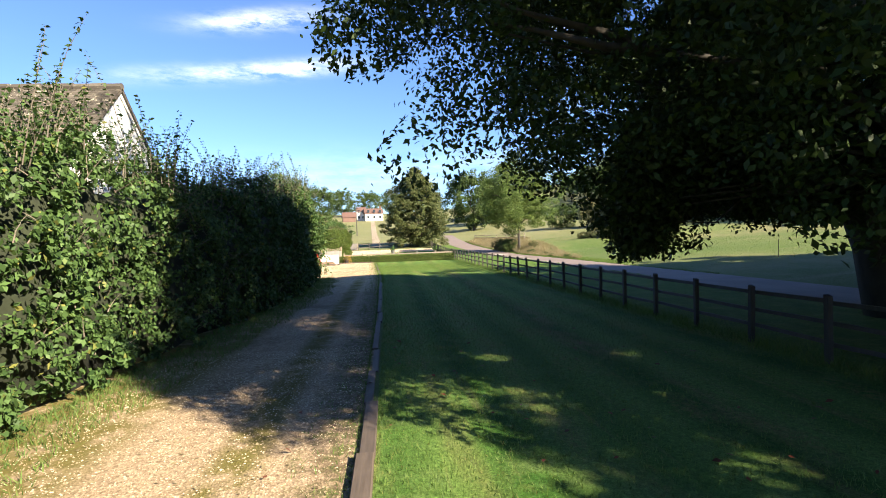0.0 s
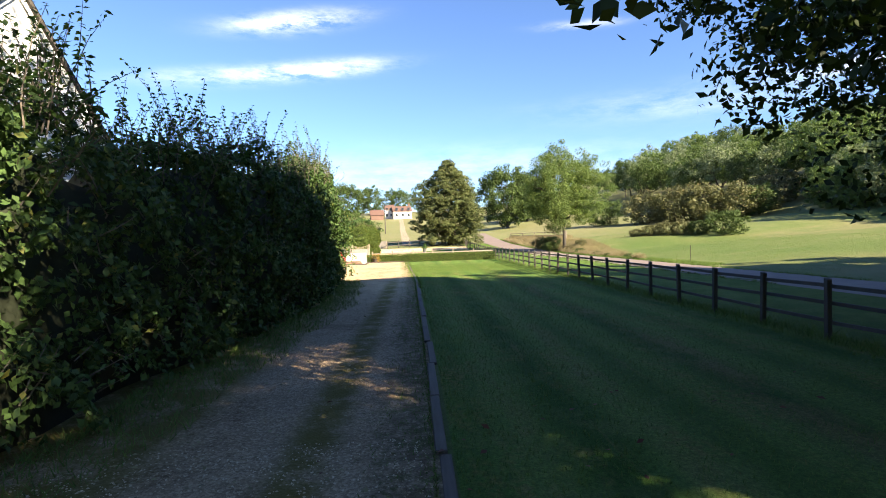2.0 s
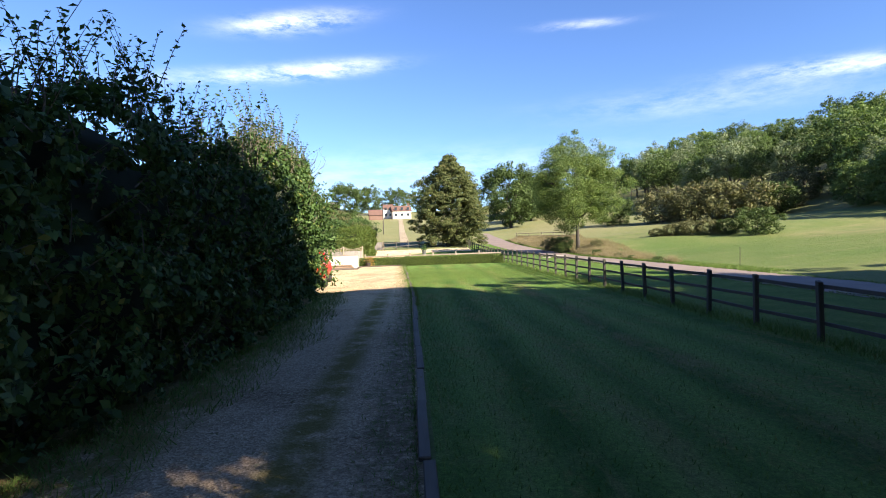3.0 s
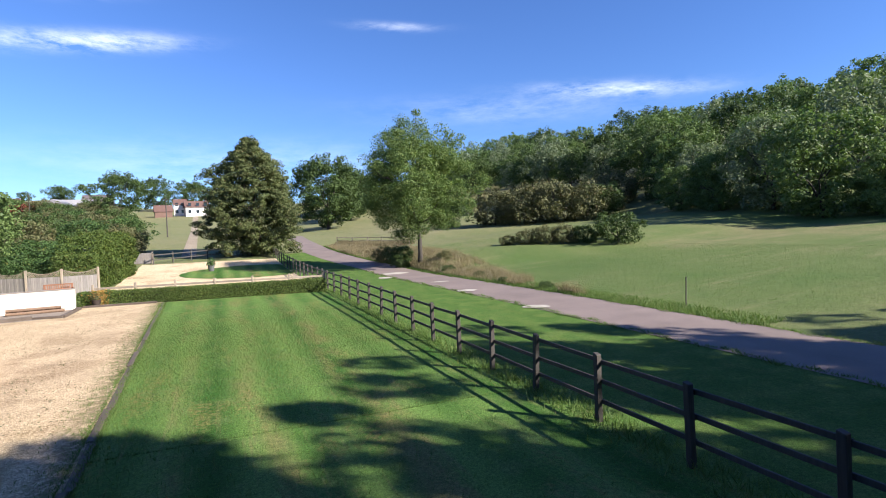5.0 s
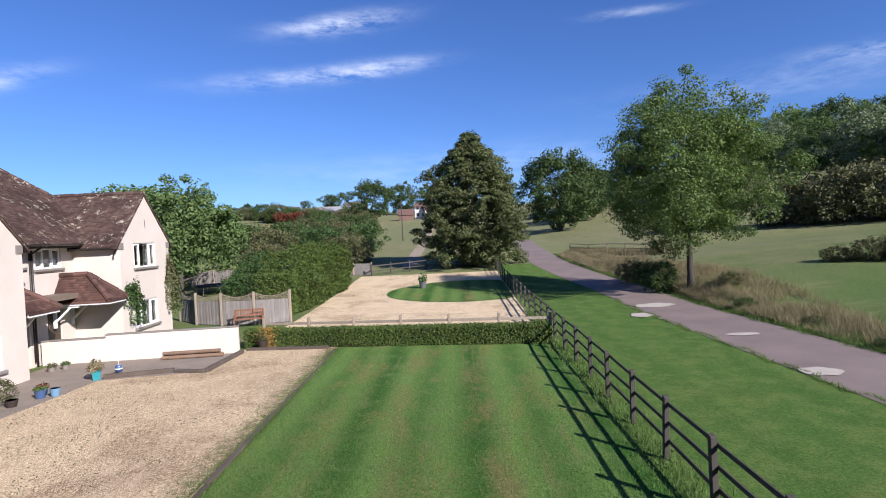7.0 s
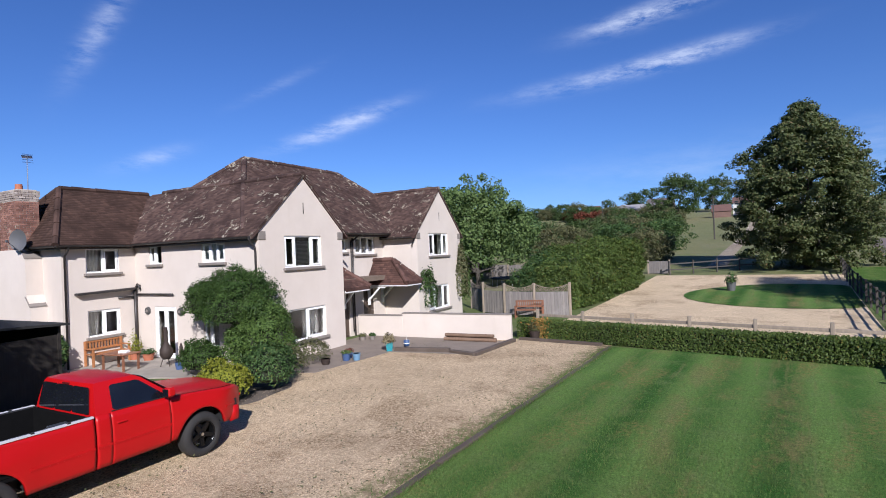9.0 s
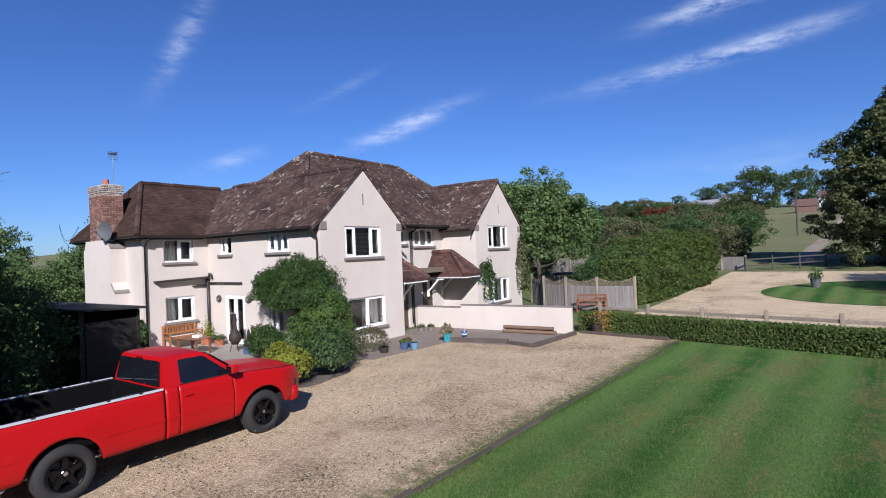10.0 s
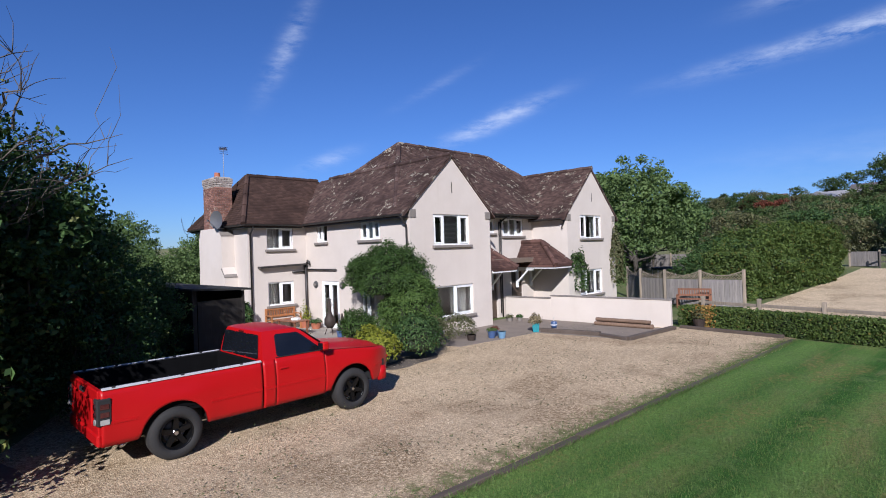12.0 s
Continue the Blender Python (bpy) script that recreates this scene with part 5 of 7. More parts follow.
for w in WY:
    for s in (1, -1):
        wh = part("wheel", tyre_me, truck, pose(s * 0.86, w, WR, 31 * w, 0, 0 if s > 0 else 180), "black tyre on a gloss black alloy")
        for nm, me in (("rim", rim_me), *[("spoke", q) for q in spokes], ("hub_cap", cap_me), ("badge", badge_me), ("brake_disc", disc_me)):
            part(nm, me, wh)

# ---- trees and bushes ----
rng0 = np.random.default_rng(5)


def oak_room(c, rng):
    """The crown leans away from the drive's mouth; its underside droops low there and lifts over the lawn beyond. Its
    edge and gaps are cut along sun rays to place shade and lit patches.
    """
    x, y, z = c[:, 0] + 7.5, c[:, 1] + 7.2, c[:, 2]
    j = rng.normal(0, 0.35, len(c))
    under = 2.25 + 0.42 * np.maximum(0, 2.5 - x) + 0.22 * np.maximum(0, y - 10.5) + 0.45 * np.sin(1.9 * x + 0.8 * y) * np.sin(0.9 * y + 1)
    near = (x < 1.6 + j) & (y < 7.6) & (z < 6.6)
    keep = ~near
    for x0, lean, y0 in ((-1.3, 0.87, 8.8), (-2.2, 0.47, 6.1), (-2.6, 0.25, 4.4), (-2.5, -0.08, 3.2), (-2.3, -0.13, 0.5)):
        keep &= (x > x0 + lean * (y - y0) + 0.4 * j) | (z > 2.7 + 0.50 * (y - y0))
    keep &= (y < 6.0) | (z < 2.3) | (x > -2.2 + 0.712 * (y - 4.4) - 1.3 * (z - 2.3) + 0.5 * j)
    s, q = x + y, (y - x) / 2 + 1.18 * z
    gaps = (s < 11.5) & (q < 6.5) & (q > s / 2 - 3.0) & (np.sin(1.55 * s + 0.8 * q) * np.sin(1.1 * q - 0.5 * s + 1.0) + 0.05 * (13 - s) > 0.42)
    return keep & ~gaps & (s > np.interp(q, (1.2, 2.0, 3.0, 4.4, 5.5, 7.2, 9.5, 30), (3.0, 6.0, 6.3, 5.0, 3.3, 3.2, 5.6, 6.2)) + 0.5 * j) & (z > under + 0.5 * np.abs(j)) & (x > -3.4 + j) & (z < 10.0 + 1.1 * (x + y - 4.3) + j)


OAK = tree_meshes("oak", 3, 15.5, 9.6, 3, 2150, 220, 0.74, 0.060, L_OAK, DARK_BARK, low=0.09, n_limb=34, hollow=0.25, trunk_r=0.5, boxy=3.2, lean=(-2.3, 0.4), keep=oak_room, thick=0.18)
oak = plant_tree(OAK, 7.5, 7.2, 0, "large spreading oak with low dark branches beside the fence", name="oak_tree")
# a drooping lower branch of the oak, and unseen clumps added higher up for shade
rngd = np.random.default_rng(17)
dx = np.concatenate([rngd.uniform(2.7, 4.3, 70), rngd.uniform(4.2, 10.5, 150)])
dz = np.where(np.arange(220) < 70, rngd.uniform(2.0, 4.6, 220), rngd.uniform(2.6, 5.2, 220))
dc = np.stack([dx - 7.5, 10.2 + 0.42 * (dx - 3.4) + rngd.normal(0, 0.45, 220) - 7.2, dz], 1)
# unseen clumps added on the sun's way to shade the drive and hedge
es, eq, ez = rngd.uniform(3.5, 6.6, 150), rngd.uniform(4.8, 9.3, 150), rngd.uniform(6.3, 9.5, 150)
es[90:], eq[90:] = rngd.uniform(6.4, 10.5, 60), rngd.uniform(7.0, 11.5, 60)
dc = np.concatenate([dc, np.stack([es / 2 - eq + 1.18 * ez - 7.5, es / 2 + eq - 1.18 * ez - 7.2, ez], 1)])
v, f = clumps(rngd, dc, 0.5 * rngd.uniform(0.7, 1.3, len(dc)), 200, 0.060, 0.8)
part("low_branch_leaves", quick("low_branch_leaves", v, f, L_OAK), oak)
g = Geo()
for i in range(0, len(dc), 9):
    p, r = limb(rngd, (0.1, 0.1, 3.2 + rngd.uniform(0, 1.2)), dc[i], 0.055, 0.008, 5, 0.2)
    g.tube(p, r, 5, False)
tagged(g.ob("branch_mass", DARK_BARK, oak), kind="stuff")
# crown added above the view to block sky light over drive and lawn
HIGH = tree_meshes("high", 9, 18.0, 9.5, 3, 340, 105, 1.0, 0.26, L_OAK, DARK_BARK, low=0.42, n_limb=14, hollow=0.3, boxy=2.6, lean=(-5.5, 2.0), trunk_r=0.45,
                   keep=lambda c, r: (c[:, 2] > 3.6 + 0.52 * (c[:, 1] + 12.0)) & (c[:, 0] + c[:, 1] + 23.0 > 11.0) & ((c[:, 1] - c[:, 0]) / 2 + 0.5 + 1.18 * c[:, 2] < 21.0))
plant_tree(HIGH, 11.0, 12.0, 0, "very tall dark broadleaf tree beside the fence, unseen crown added for shade", "lane trees")
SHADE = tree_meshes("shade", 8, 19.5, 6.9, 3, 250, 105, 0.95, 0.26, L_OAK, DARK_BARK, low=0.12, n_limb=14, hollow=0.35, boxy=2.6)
THIN = tree_meshes("thin", 12, 19.5, 6.9, 3, 138, 105, 0.95, 0.24, L_OAK, DARK_BARK, low=0.12, n_limb=14, hollow=0.35, boxy=2.6)
for x, y, a, s in ((19.6, 14.2, 140, 0.89), (25.6, 18.4, 75, 0.89), (31.5, 18.5, 60, 0.71), (27, 8, 30, 1.0)):
    plant_tree(THIN, x, y, ground_z(x, y), "tall thin-crowned broadleaf tree beside the lane", "lane trees", turn=a, size=s)
def sun_room(s, q):
    """Where the edge tree's crown stands between the sun and the lawn: closed, but loose on its outer side."""
    return (q < 21.0) & ((s < 30) | (q > 17.5) | (np.sin(1.7 * s + 0.9 * q) * np.sin(1.4 * q - 0.6 * s) < 0.6))


EDGE = tree_meshes("edge", 8, 21.0, 7.6, 3, 290, 115, 1.02, 0.28, L_OAK, DARK_BARK, low=0.12, n_limb=14, hollow=0.35, boxy=2.6,
                   keep=lambda c, r: sun_room(c[:, 0] + c[:, 1] + 26.2, (c[:, 1] - c[:, 0]) / 2 - 0.5 + 1.18 * c[:, 2]))
plant_tree(EDGE, 13.6, 12.6, 0, "tall dark broadleaf tree added for its shade", "lane trees")
# unseen trees added around the near end to hold back sun and sky light
for x, y, a, s in ((20, 4, 200, 1.05), (34, 9, 110, 1.0), (28, -5, 10, 1.0), (36, 0, 80, 1.0), (19.0, -5.0, 300, 0.82), (13.4, -6.4, 60, 0.55), (-9.5, -11.5, 150, 0.85), (-16, -5, 220, 0.8)):
    plant_tree(SHADE, x, y, ground_z(x, y), "tall dark broadleaf tree added for its shade", "lane trees", turn=a, size=s)
CHEST = tree_meshes("chestnut", 11, 13.0, 5.1, 2, 1250, 110, 0.55, 0.105, L_CHEST, DARK_BARK, low=0.02, shape=1.0, n_limb=14, hollow=0.45, trunk_r=0.28, loose=0.5, boxy=4.0, squash=0.6,
                    profile=lambda h, a: (1.02 - 0.80 * h ** 2.9) * (1 + 0.11 * np.sin(26 * h + 2 * np.sin(3 * a)) + 0.12 * np.sin(11 * h + 2 * a) + 0.07 * np.sin(17 * h + 5 * a)))
plant_tree(CHEST, 3.3, 92.0, ground_z(3.3, 92.0), "conical horse chestnut turning brown, branches to the ground", name="chestnut_tree")
ASH = tree_meshes("ash", 21, 11.9, 4.8, 2, 560, 200, 0.66, 0.066, L_ASH, DARK_BARK, low=0.17, shape=0.85, n_limb=18, hollow=0.25, trunk_r=0.18, lean=(-0.2, 0), loose=0.6)
plant_tree(ASH, 15.6, 69.6, ground_z(15.6, 69.6), "light green ash tree standing on a grassy bank beside the lane", name="ash_tree", size=1.03)
WOODS = [tree_meshes("wood", 31 + k, 13, 5.4, 2, 190, 64, 1.05, 0.195, m, DARK_BARK, low=0.0, n_limb=4, hollow=0.6, loose=0.5) for k, m in enumerate((L_WOOD, L_WOOD, L_WOOD2))]
HILL_WOODS = [tree_meshes("wood", 35 + k, 13.6, 5.6, 2, 170, 44, 1.1, 0.225, m, DARK_BARK, low=0.0, n_limb=3, hollow=0.6, loose=0.5, keep=lambda c, r: c[:, 2] > 5.0) for k, m in enumerate((L_WOOD, L_DARK, L_WOOD2))]
DARK_OAK = tree_meshes("oak", 38, 12.5, 6.4, 2, 330, 70, 0.95, 0.180, L_DARK, DARK_BARK, low=0.06, n_limb=6, hollow=0.5, loose=0.5)
BUSH = [tree_meshes("bush", 41 + k, 4.6, 3.2, 1, 130, 56, 0.62, 0.125, m, DARK_BARK, low=0.0, n_limb=5, hollow=0.5, trunk_r=0.08, loose=0.5) for k, m in enumerate((L_THORN, L_DARK, L_HEDGE))]
FAR_OAKS = [tree_meshes("far", 91 + k, 11.0 + k, 6.0, 2, 240, 60, 0.95, 0.19, L_DARK, DARK_BARK, low=0.05, n_limb=6, hollow=0.45, loose=0.6,
                        profile=lambda h, a: 1 + 0.22 * np.sin(9 * h + 2 * a) + 0.16 * np.sin(17 * h + 3 * np.sin(a)) - 0.25 * h * np.cos(a + 1)) for k in range(2)]
plant_tree(DARK_OAK, 22.5, 148, ground_z(22.5, 148), "round dark oak standing alone in the pasture", name="oak_tree", size=1.3)
plant_tree(DARK_OAK, 33, 172, ground_z(33, 172), "round dark oak standing alone in the pasture", name="oak_tree", size=1.1)
# the hillside wood: a dense edge and trees up the slope behind it
spots = [(57 + rng0.uniform(0, 7), 48 + 3.6 * k, rng0.uniform(0.42, 0.92)) for k in range(11)]
spots += [(60 + 13 * step(82, 100, y) + rng0.uniform(0, 5), y, rng0.uniform(0.7, 0.95)) for y in spaced(84, 200, 17)]
for row in range(1, 6):
    for y in spaced(36 + 3 * row, 235, 15):
        spots.append((62 + 13 * row + rng0.uniform(-4, 4), y + rng0.uniform(-4, 4), rng0.uniform(0.78, 1.12)))
spots += [(38 + 0.33 * k * k, 190 + 6 * k, 1.0) for k in range(8)]
for i, (x, y, s) in enumerate(spots):
    plant_tree((HILL_WOODS if x > 71 else WOODS)[2 if i % 5 == 1 else i % 2], x, y, ground_z(x, y) - 0.5, ("pale grey-green" if i % 5 == 1 else "dark green") + " broadleaf tree in the hillside wood", "hillside wood", turn=rng0.uniform(0, 360), size=s)
for x, y, s, k in ((24.9, 70.9, 0.26, 0), (26.2, 69.8, 0.34, 0), (27.6, 68.7, 0.40, 0), (29.2, 67.6, 0.42, 0), (30.6, 66.6, 0.40, 1), (32.7, 64.7, 0.66, 1), (41.5, 104, 1.35, 0), (45, 101, 1.45, 0), (49, 98, 1.5, 0), (53, 96, 1.35, 0), (57, 97, 1.25, 1), (61, 101, 1.1, 0), (66, 104, 1.4, 0), (36, 112, 1.2, 1), (70, 98, 1.1, 1)):
    plant_tree(BUSH[k], x, y, ground_z(x, y) - 0.2, "brown-green thorn thicket in the pasture" if k == 0 else "dark green thicket in the pasture", "thorn thickets", "bush", "thorn_bush", turn=x * 37, size=s)
for x, y, s, k in ((16.9, 67.5, 0.20, 0), (15.0, 73.5, 0.42, 1), (14.6, 76.5, 0.40, 0), (14.4, 71.2, 0.30, 1), (15.6, 63.5, 0.15, 1), (15.9, 59.0, 0.13, 0), (15.5, 54.8, 0.11, 1), (15.7, 50.6, 0.12, 1)):
    plant_tree(BUSH[k], x, y, ground_z(x, y) - 0.1, "low dark weeds on the road bank", "bank weeds", "weed", "weed_clump", turn=x * 31, size=s)
# trees behind the house and along the far left
for x, y, s, k in ((-30, 45, 0.36, 0), (-33, 49.5, 0.37, 1), (-29.5, 51, 0.32, 0), (-37, 52, 0.42, 1), (-27.5, 42, 0.36, 1), (-26.0, 44.4, 0.30, 0), (-28.5, 46.8, 0.30, 1), (-24.0, 43.6, 0.27, 0), (-25, 82, 0.78, 0), (-31, 92, 0.75, 1), (-42, 88, 0.7, 0), (-34, 66, 0.66, 1), (-42, 56, 0.62, 0), (-48, 68, 0.6, 1), (-60, 60, 0.7, 0), (-52, 44, 0.6, 0), (-37, 40, 0.55, 1), (-75, 52, 0.7, 1), (-90, 40, 0.8, 0), (-66, 80, 0.7, 0)):
    plant_tree(WOODS[k], x, y, ground_z(x, y) - 0.3, "green garden tree behind the house", "garden trees", turn=x * 53, size=s)
GABLE = tree_meshes("gable", 31, 9.2, 4.0, 2, 330, 90, 0.66, 0.115, L_WOOD, DARK_BARK, low=0.0, n_limb=9, hollow=0.5, loose=0.5, keep=lambda c, r: (c[:, 2] > 2.75) | (c[:, 0] < -0.4))
plant_tree(GABLE, -18.95, 76.4, ground_z(-18.95, 76.4) - 0.2, "green broadleaf tree beside the gable of the house", "garden trees")
for x, y, s, k in ((-11, 101, 0.85, 0), (-16, 108, 1.0, 2), (-22, 104, 1.1, 0), (-29, 112, 1.2, 2), (-37, 120, 1.3, 1), (-19, 126, 1.2, 0), (-47, 130, 1.4, 2), (-28, 138, 1.3, 0), (-57, 118, 1.4, 2), (-14, 96, 0.75, 1), (-19, 93, 0.8, 0), (-24, 118, 1.2, 1), (-13, 118, 1.0, 2)):
    plant_tree(BUSH[k], x, y, ground_z(x, y) - 0.2, "overgrown green shrub in the rough ground", "rough shrubs", "bush", "shrub", turn=x * 29, size=s)
rngr = np.random.default_rng(44)
for i in range(46):
    az, d = rngr.uniform(-34, -8.5), rngr.uniform(95, 235)
    x, y = d * math.sin(radians(az)), 30 + d * math.cos(radians(az))
    plant_tree(BUSH[i % 3], x, y, ground_z(x, y) - 0.3, ("brown-green", "dark green", "green")[i % 3] + " scrub bush on the rough hillside", "hillside scrub", "bush", "shrub", turn=az * 37, size=rngr.uniform(0.8, 1.5))
for i in range(17):
    az, d = -18.0 - 1.05 * i + rngr.uniform(-0.4, 0.4), rngr.uniform(215, 240)
    x, y = d * math.sin(radians(az)), 30 + d * math.cos(radians(az))
    plant_tree(BUSH[i % 3], x, y, ground_z(x, y) - 0.5, ("brown-green", "dark green", "green")[i % 3] + " scrub bush on the rough hillside", "hillside scrub", "bush", "shrub", turn=az * 37, size=rngr.uniform(1.0, 1.6))
for az, d, s, k in ((-8.6, 213, 1.45, 0), (-5.4, 265, 1.3, 1), (-2.4, 270, 1.25, 0), (-13.2, 330, 0.75, 1), (-12.5, 326, 0.6, 0), (-15.4, 322, 0.5, 1), (-21, 300, 0.5, 0), (0.5, 290, 1.1, 1), (4, 300, 1.2, 0), (-26, 240, 0.6, 1), (-30, 220, 0.6, 0), (-18.5, 210, 0.5, 1)):
    x, y = d * math.sin(radians(az)), 30 + d * math.cos(radians(az))
    plant_tree(FAR_OAKS[k], x, y, ground_z(x, y) - 0.3, "dark green tree on the far hillside", "far trees", turn=az * 71, size=s)


# ---- hedges ----
def hedge_stuff(seed, n, y0, y1, face, back, height, rough=0.55):
    """Places and outward directions on the face, top and ends of a hedge that runs along y."""
    rng = np.random.default_rng(seed)
    y = rng.uniform(y0, y1, n)
    hgt = np.array([height(v) for v in y])
    fx = np.array([face(v) for v in y])
    kind = rng.uniform(0, 1, n)
    z = rng.uniform(0.02, 1, n) ** 0.9 * hgt
    lump = np.array([noise.noise((v * 0.9, w * 0.9, seed)) + 0.5 * noise.noise((v * 2.7, w * 2.7, seed + 9)) for v, w in zip(y, z)])
    round_off = np.clip((z / hgt - 0.8) / 0.2, 0, 1) ** 2 * 0.6
    x = fx + lump * rough - round_off + rng.normal(0, 0.06, n)
    out = np.stack([np.ones(n), rng.normal(0, 0.3, n), np.full(n, 0.35)], 1)
    top = kind > 0.80
    x[top] = rng.uniform(back, 1, n)[top] * 0 + fx[top] - rng.uniform(0, 1, n)[top] * (fx[top] - back)
    lump2 = np.array([noise.noise((v * 0.8, w * 0.8, seed + 3)) + 0.6 * noise.noise((v * 2.6, w * 2.6, seed + 5)) for v, w in zip(x[top], y[top])])
    z[top] = hgt[top] + lump2 * 0.5 + rng.normal(0, 0.06, int(top.sum()))
    out[top] = (0.2, 0, 1)
    end = (kind > 0.76) & ~top
    y[end] = y1 + lump[end] * rough + rng.normal(0, 0.06, n)[end]
    x[end] = back + (fx[end] - back) * rng.uniform(0, 1, n)[end]
    out[end] = (0, 1, 0.3)
    return rng, np.stack([x, y, z], 1), out


def sprigs(rng, roots, length, leaf, lean=0.35):
    """Thin upright shoots with paired leaves: stems and leaves apart."""
    stems, at, out = Geo(), [], []
    for r in roots:
        L = length * rng.uniform(0.5, 1.3)
        d = Vector((rng.normal(0, lean), rng.normal(0, lean), 1)).normalized()
        bend = Vector((rng.normal(0, 0.2), rng.normal(0, 0.2), 0))
        pts = [Vector(r) + d * L * t + bend * L * t * t for t in (0, 0.35, 0.7, 1.0)]
        stems.tube(pts, [0.012, 0.009, 0.006, 0.003], 3, False)
        for t in np.arange(0.15, 1.02, 0.055 / L * 1.6):
            p = Vector(r) + d * L * t + bend * L * t * t
            for s in (-1, 1):
                o = Vector((rng.normal(0, 1), rng.normal(0, 1), 0.3)).normalized()
                at.append(p + o * leaf * 0.9)
                out.append((o.x * 0.3, o.y * 0.3, 1))
    v, f = leaves(rng, np.array(at), np.array(out, float), leaf, 0.5, 0.5)
    return stems, v, f


tall_hedge = empty("tall_hedge", pose(0, 0, 0), "tall overgrown green hedge along the gravel drive with loose shoots", "hedge")


def hedge_h(y):
    return 4.20 - 0.45 * step(9.5, 13, y) + 0.40 * step(11, 19, y) + 0.75 * step(20, 36, y) + 0.55 * step(25, 33, y) + 0.22 * math.sin(y * 0.7) + 0.20 * math.sin(y * 1.9 + 1) + 0.12 * math.sin(y * 4.3)


def hedge_face(y):
    return -6.85 + 0.18 * math.sin(y * 0.55 + 0.6) + 0.12 * math.sin(y * 1.6) + 0.75 * step(13, 19, y) - 1.0 * step(31, 36.5, y)


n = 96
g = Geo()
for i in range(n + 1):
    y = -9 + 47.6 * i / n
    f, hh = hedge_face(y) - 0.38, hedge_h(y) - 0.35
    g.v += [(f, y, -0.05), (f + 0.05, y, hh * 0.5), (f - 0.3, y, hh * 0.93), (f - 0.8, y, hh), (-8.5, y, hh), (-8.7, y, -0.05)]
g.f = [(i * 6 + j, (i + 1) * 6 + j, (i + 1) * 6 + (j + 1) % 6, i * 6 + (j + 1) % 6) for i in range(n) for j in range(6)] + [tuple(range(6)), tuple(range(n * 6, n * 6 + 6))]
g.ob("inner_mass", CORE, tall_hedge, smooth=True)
rng, at, out = hedge_stuff(61, 150000, -9, 38.9, hedge_face, -8.7, hedge_h, 0.75)
full = np.array([noise.noise((2.1 * p[0], 2.1 * p[1], 2.6 * p[2])) + 0.6 * noise.noise((5.3 * p[0], 5.3 * p[1], 5.3 * p[2])) for p in at]) > -0.13
at, out = at[full], out[full]
size = np.where(at[:, 1] < 16, 0.060, 0.075)
v, f = leaves(rng, at, out, size, 0.6, 0.7)
part("foliage", quick("foliage", v, f, L_HEDGE), tall_hedge)
roots = [(hedge_face(y) - rng.uniform(0.1, 1.7), y, hedge_h(y) - 0.2) for y in 0.5 + 38.5 * rng.uniform(0, 1, 760) ** 0.7]
roots += [(hedge_face(y) - rng.uniform(0.1, 1.2), y, hedge_h(y) - 0.2) for y in rng.uniform(6.5, 14, 80)]
stems, v, f = sprigs(rng, roots, 1.15, 0.05, 0.25)
long_roots = [(hedge_face(y) - rng.uniform(0.1, 1.0), y, hedge_h(y) - 0.1) for y in rng.uniform(7, 32, 46)]
stems2, v2, f2 = sprigs(rng, long_roots, 1.75, 0.05, 0.18)
tagged(part("long_shoot_leaves", quick("long_shoot_leaves", v2, f2, L_HEDGE), tall_hedge), kind="stuff")
tagged(stems2.ob("long_stem_mass", BARK, tall_hedge), kind="stuff")
tagged(part("shoot_leaves", quick("shoot_leaves", v, f, L_HEDGE), tall_hedge), kind="stuff")
tagged(stems.ob("stem_mass", BARK, tall_hedge), kind="stuff")
roots = [(hedge_face(y) + rng.uniform(-0.1, 0.2), y, rng.uniform(0.4, 4.0)) for y in rng.uniform(1, 31, 380)]
roots += [(hedge_face(y) + rng.uniform(-0.1, 0.3), y, rng.uniform(2.5, 4.6)) for y in rng.uniform(33, 38.6, 120)]
stems, v, f = sprigs(rng, roots, 0.6, 0.058, 0.9)
tagged(part("side_leaves", quick("side_leaves", v, f, L_HEDGE), tall_hedge), kind="stuff")
tagged(stems.ob("side_stem_mass", BARK, tall_hedge), kind="stuff")

# the ragged tree at the hedge's end, with bare branches
END = tree_meshes("end", 71, 7.6, 2.8, 1, 260, 75, 0.5, 0.075, L_HEDGE, BARK, low=0.0, n_limb=14, hollow=0.25, trunk_r=0.16)
ragged = plant_tree(END, -9.6, 37.7, 0, "ragged half-bare tree at the end of the hedge", name="ragged_tree")
rngb = np.random.default_rng(77)
g = Geo()
for i in range(46):
    a, r = rngb.uniform(-0.6, 2.6), rngb.uniform(0.3, 2.6)
    root = Vector((r * math.cos(a), r * math.sin(a), 3.2 + rngb.uniform(0, 2.4)))
    tip = root + Vector((rngb.uniform(-0.2, 1.3), rngb.uniform(-0.2, 2.0), rngb.uniform(0.3, 1.5)))
    p, rr = limb(rngb, root, tip, 0.024, 0.004, 5, 0.2)
    g.tube(p, rr, 4, False)
    for j in range(5):
        k = int(rngb.integers(1, 5))
        q, r2 = limb(rngb, p[k], p[k] + Vector(rngb.normal(0.15, 0.35, 3)) + Vector((0, 0, 0.3)), 0.009, 0.003, 3, 0.2)
        g.tube(q, r2, 3, False)
tagged(g.ob("twig_mass", BARK, ragged), kind="stuff")
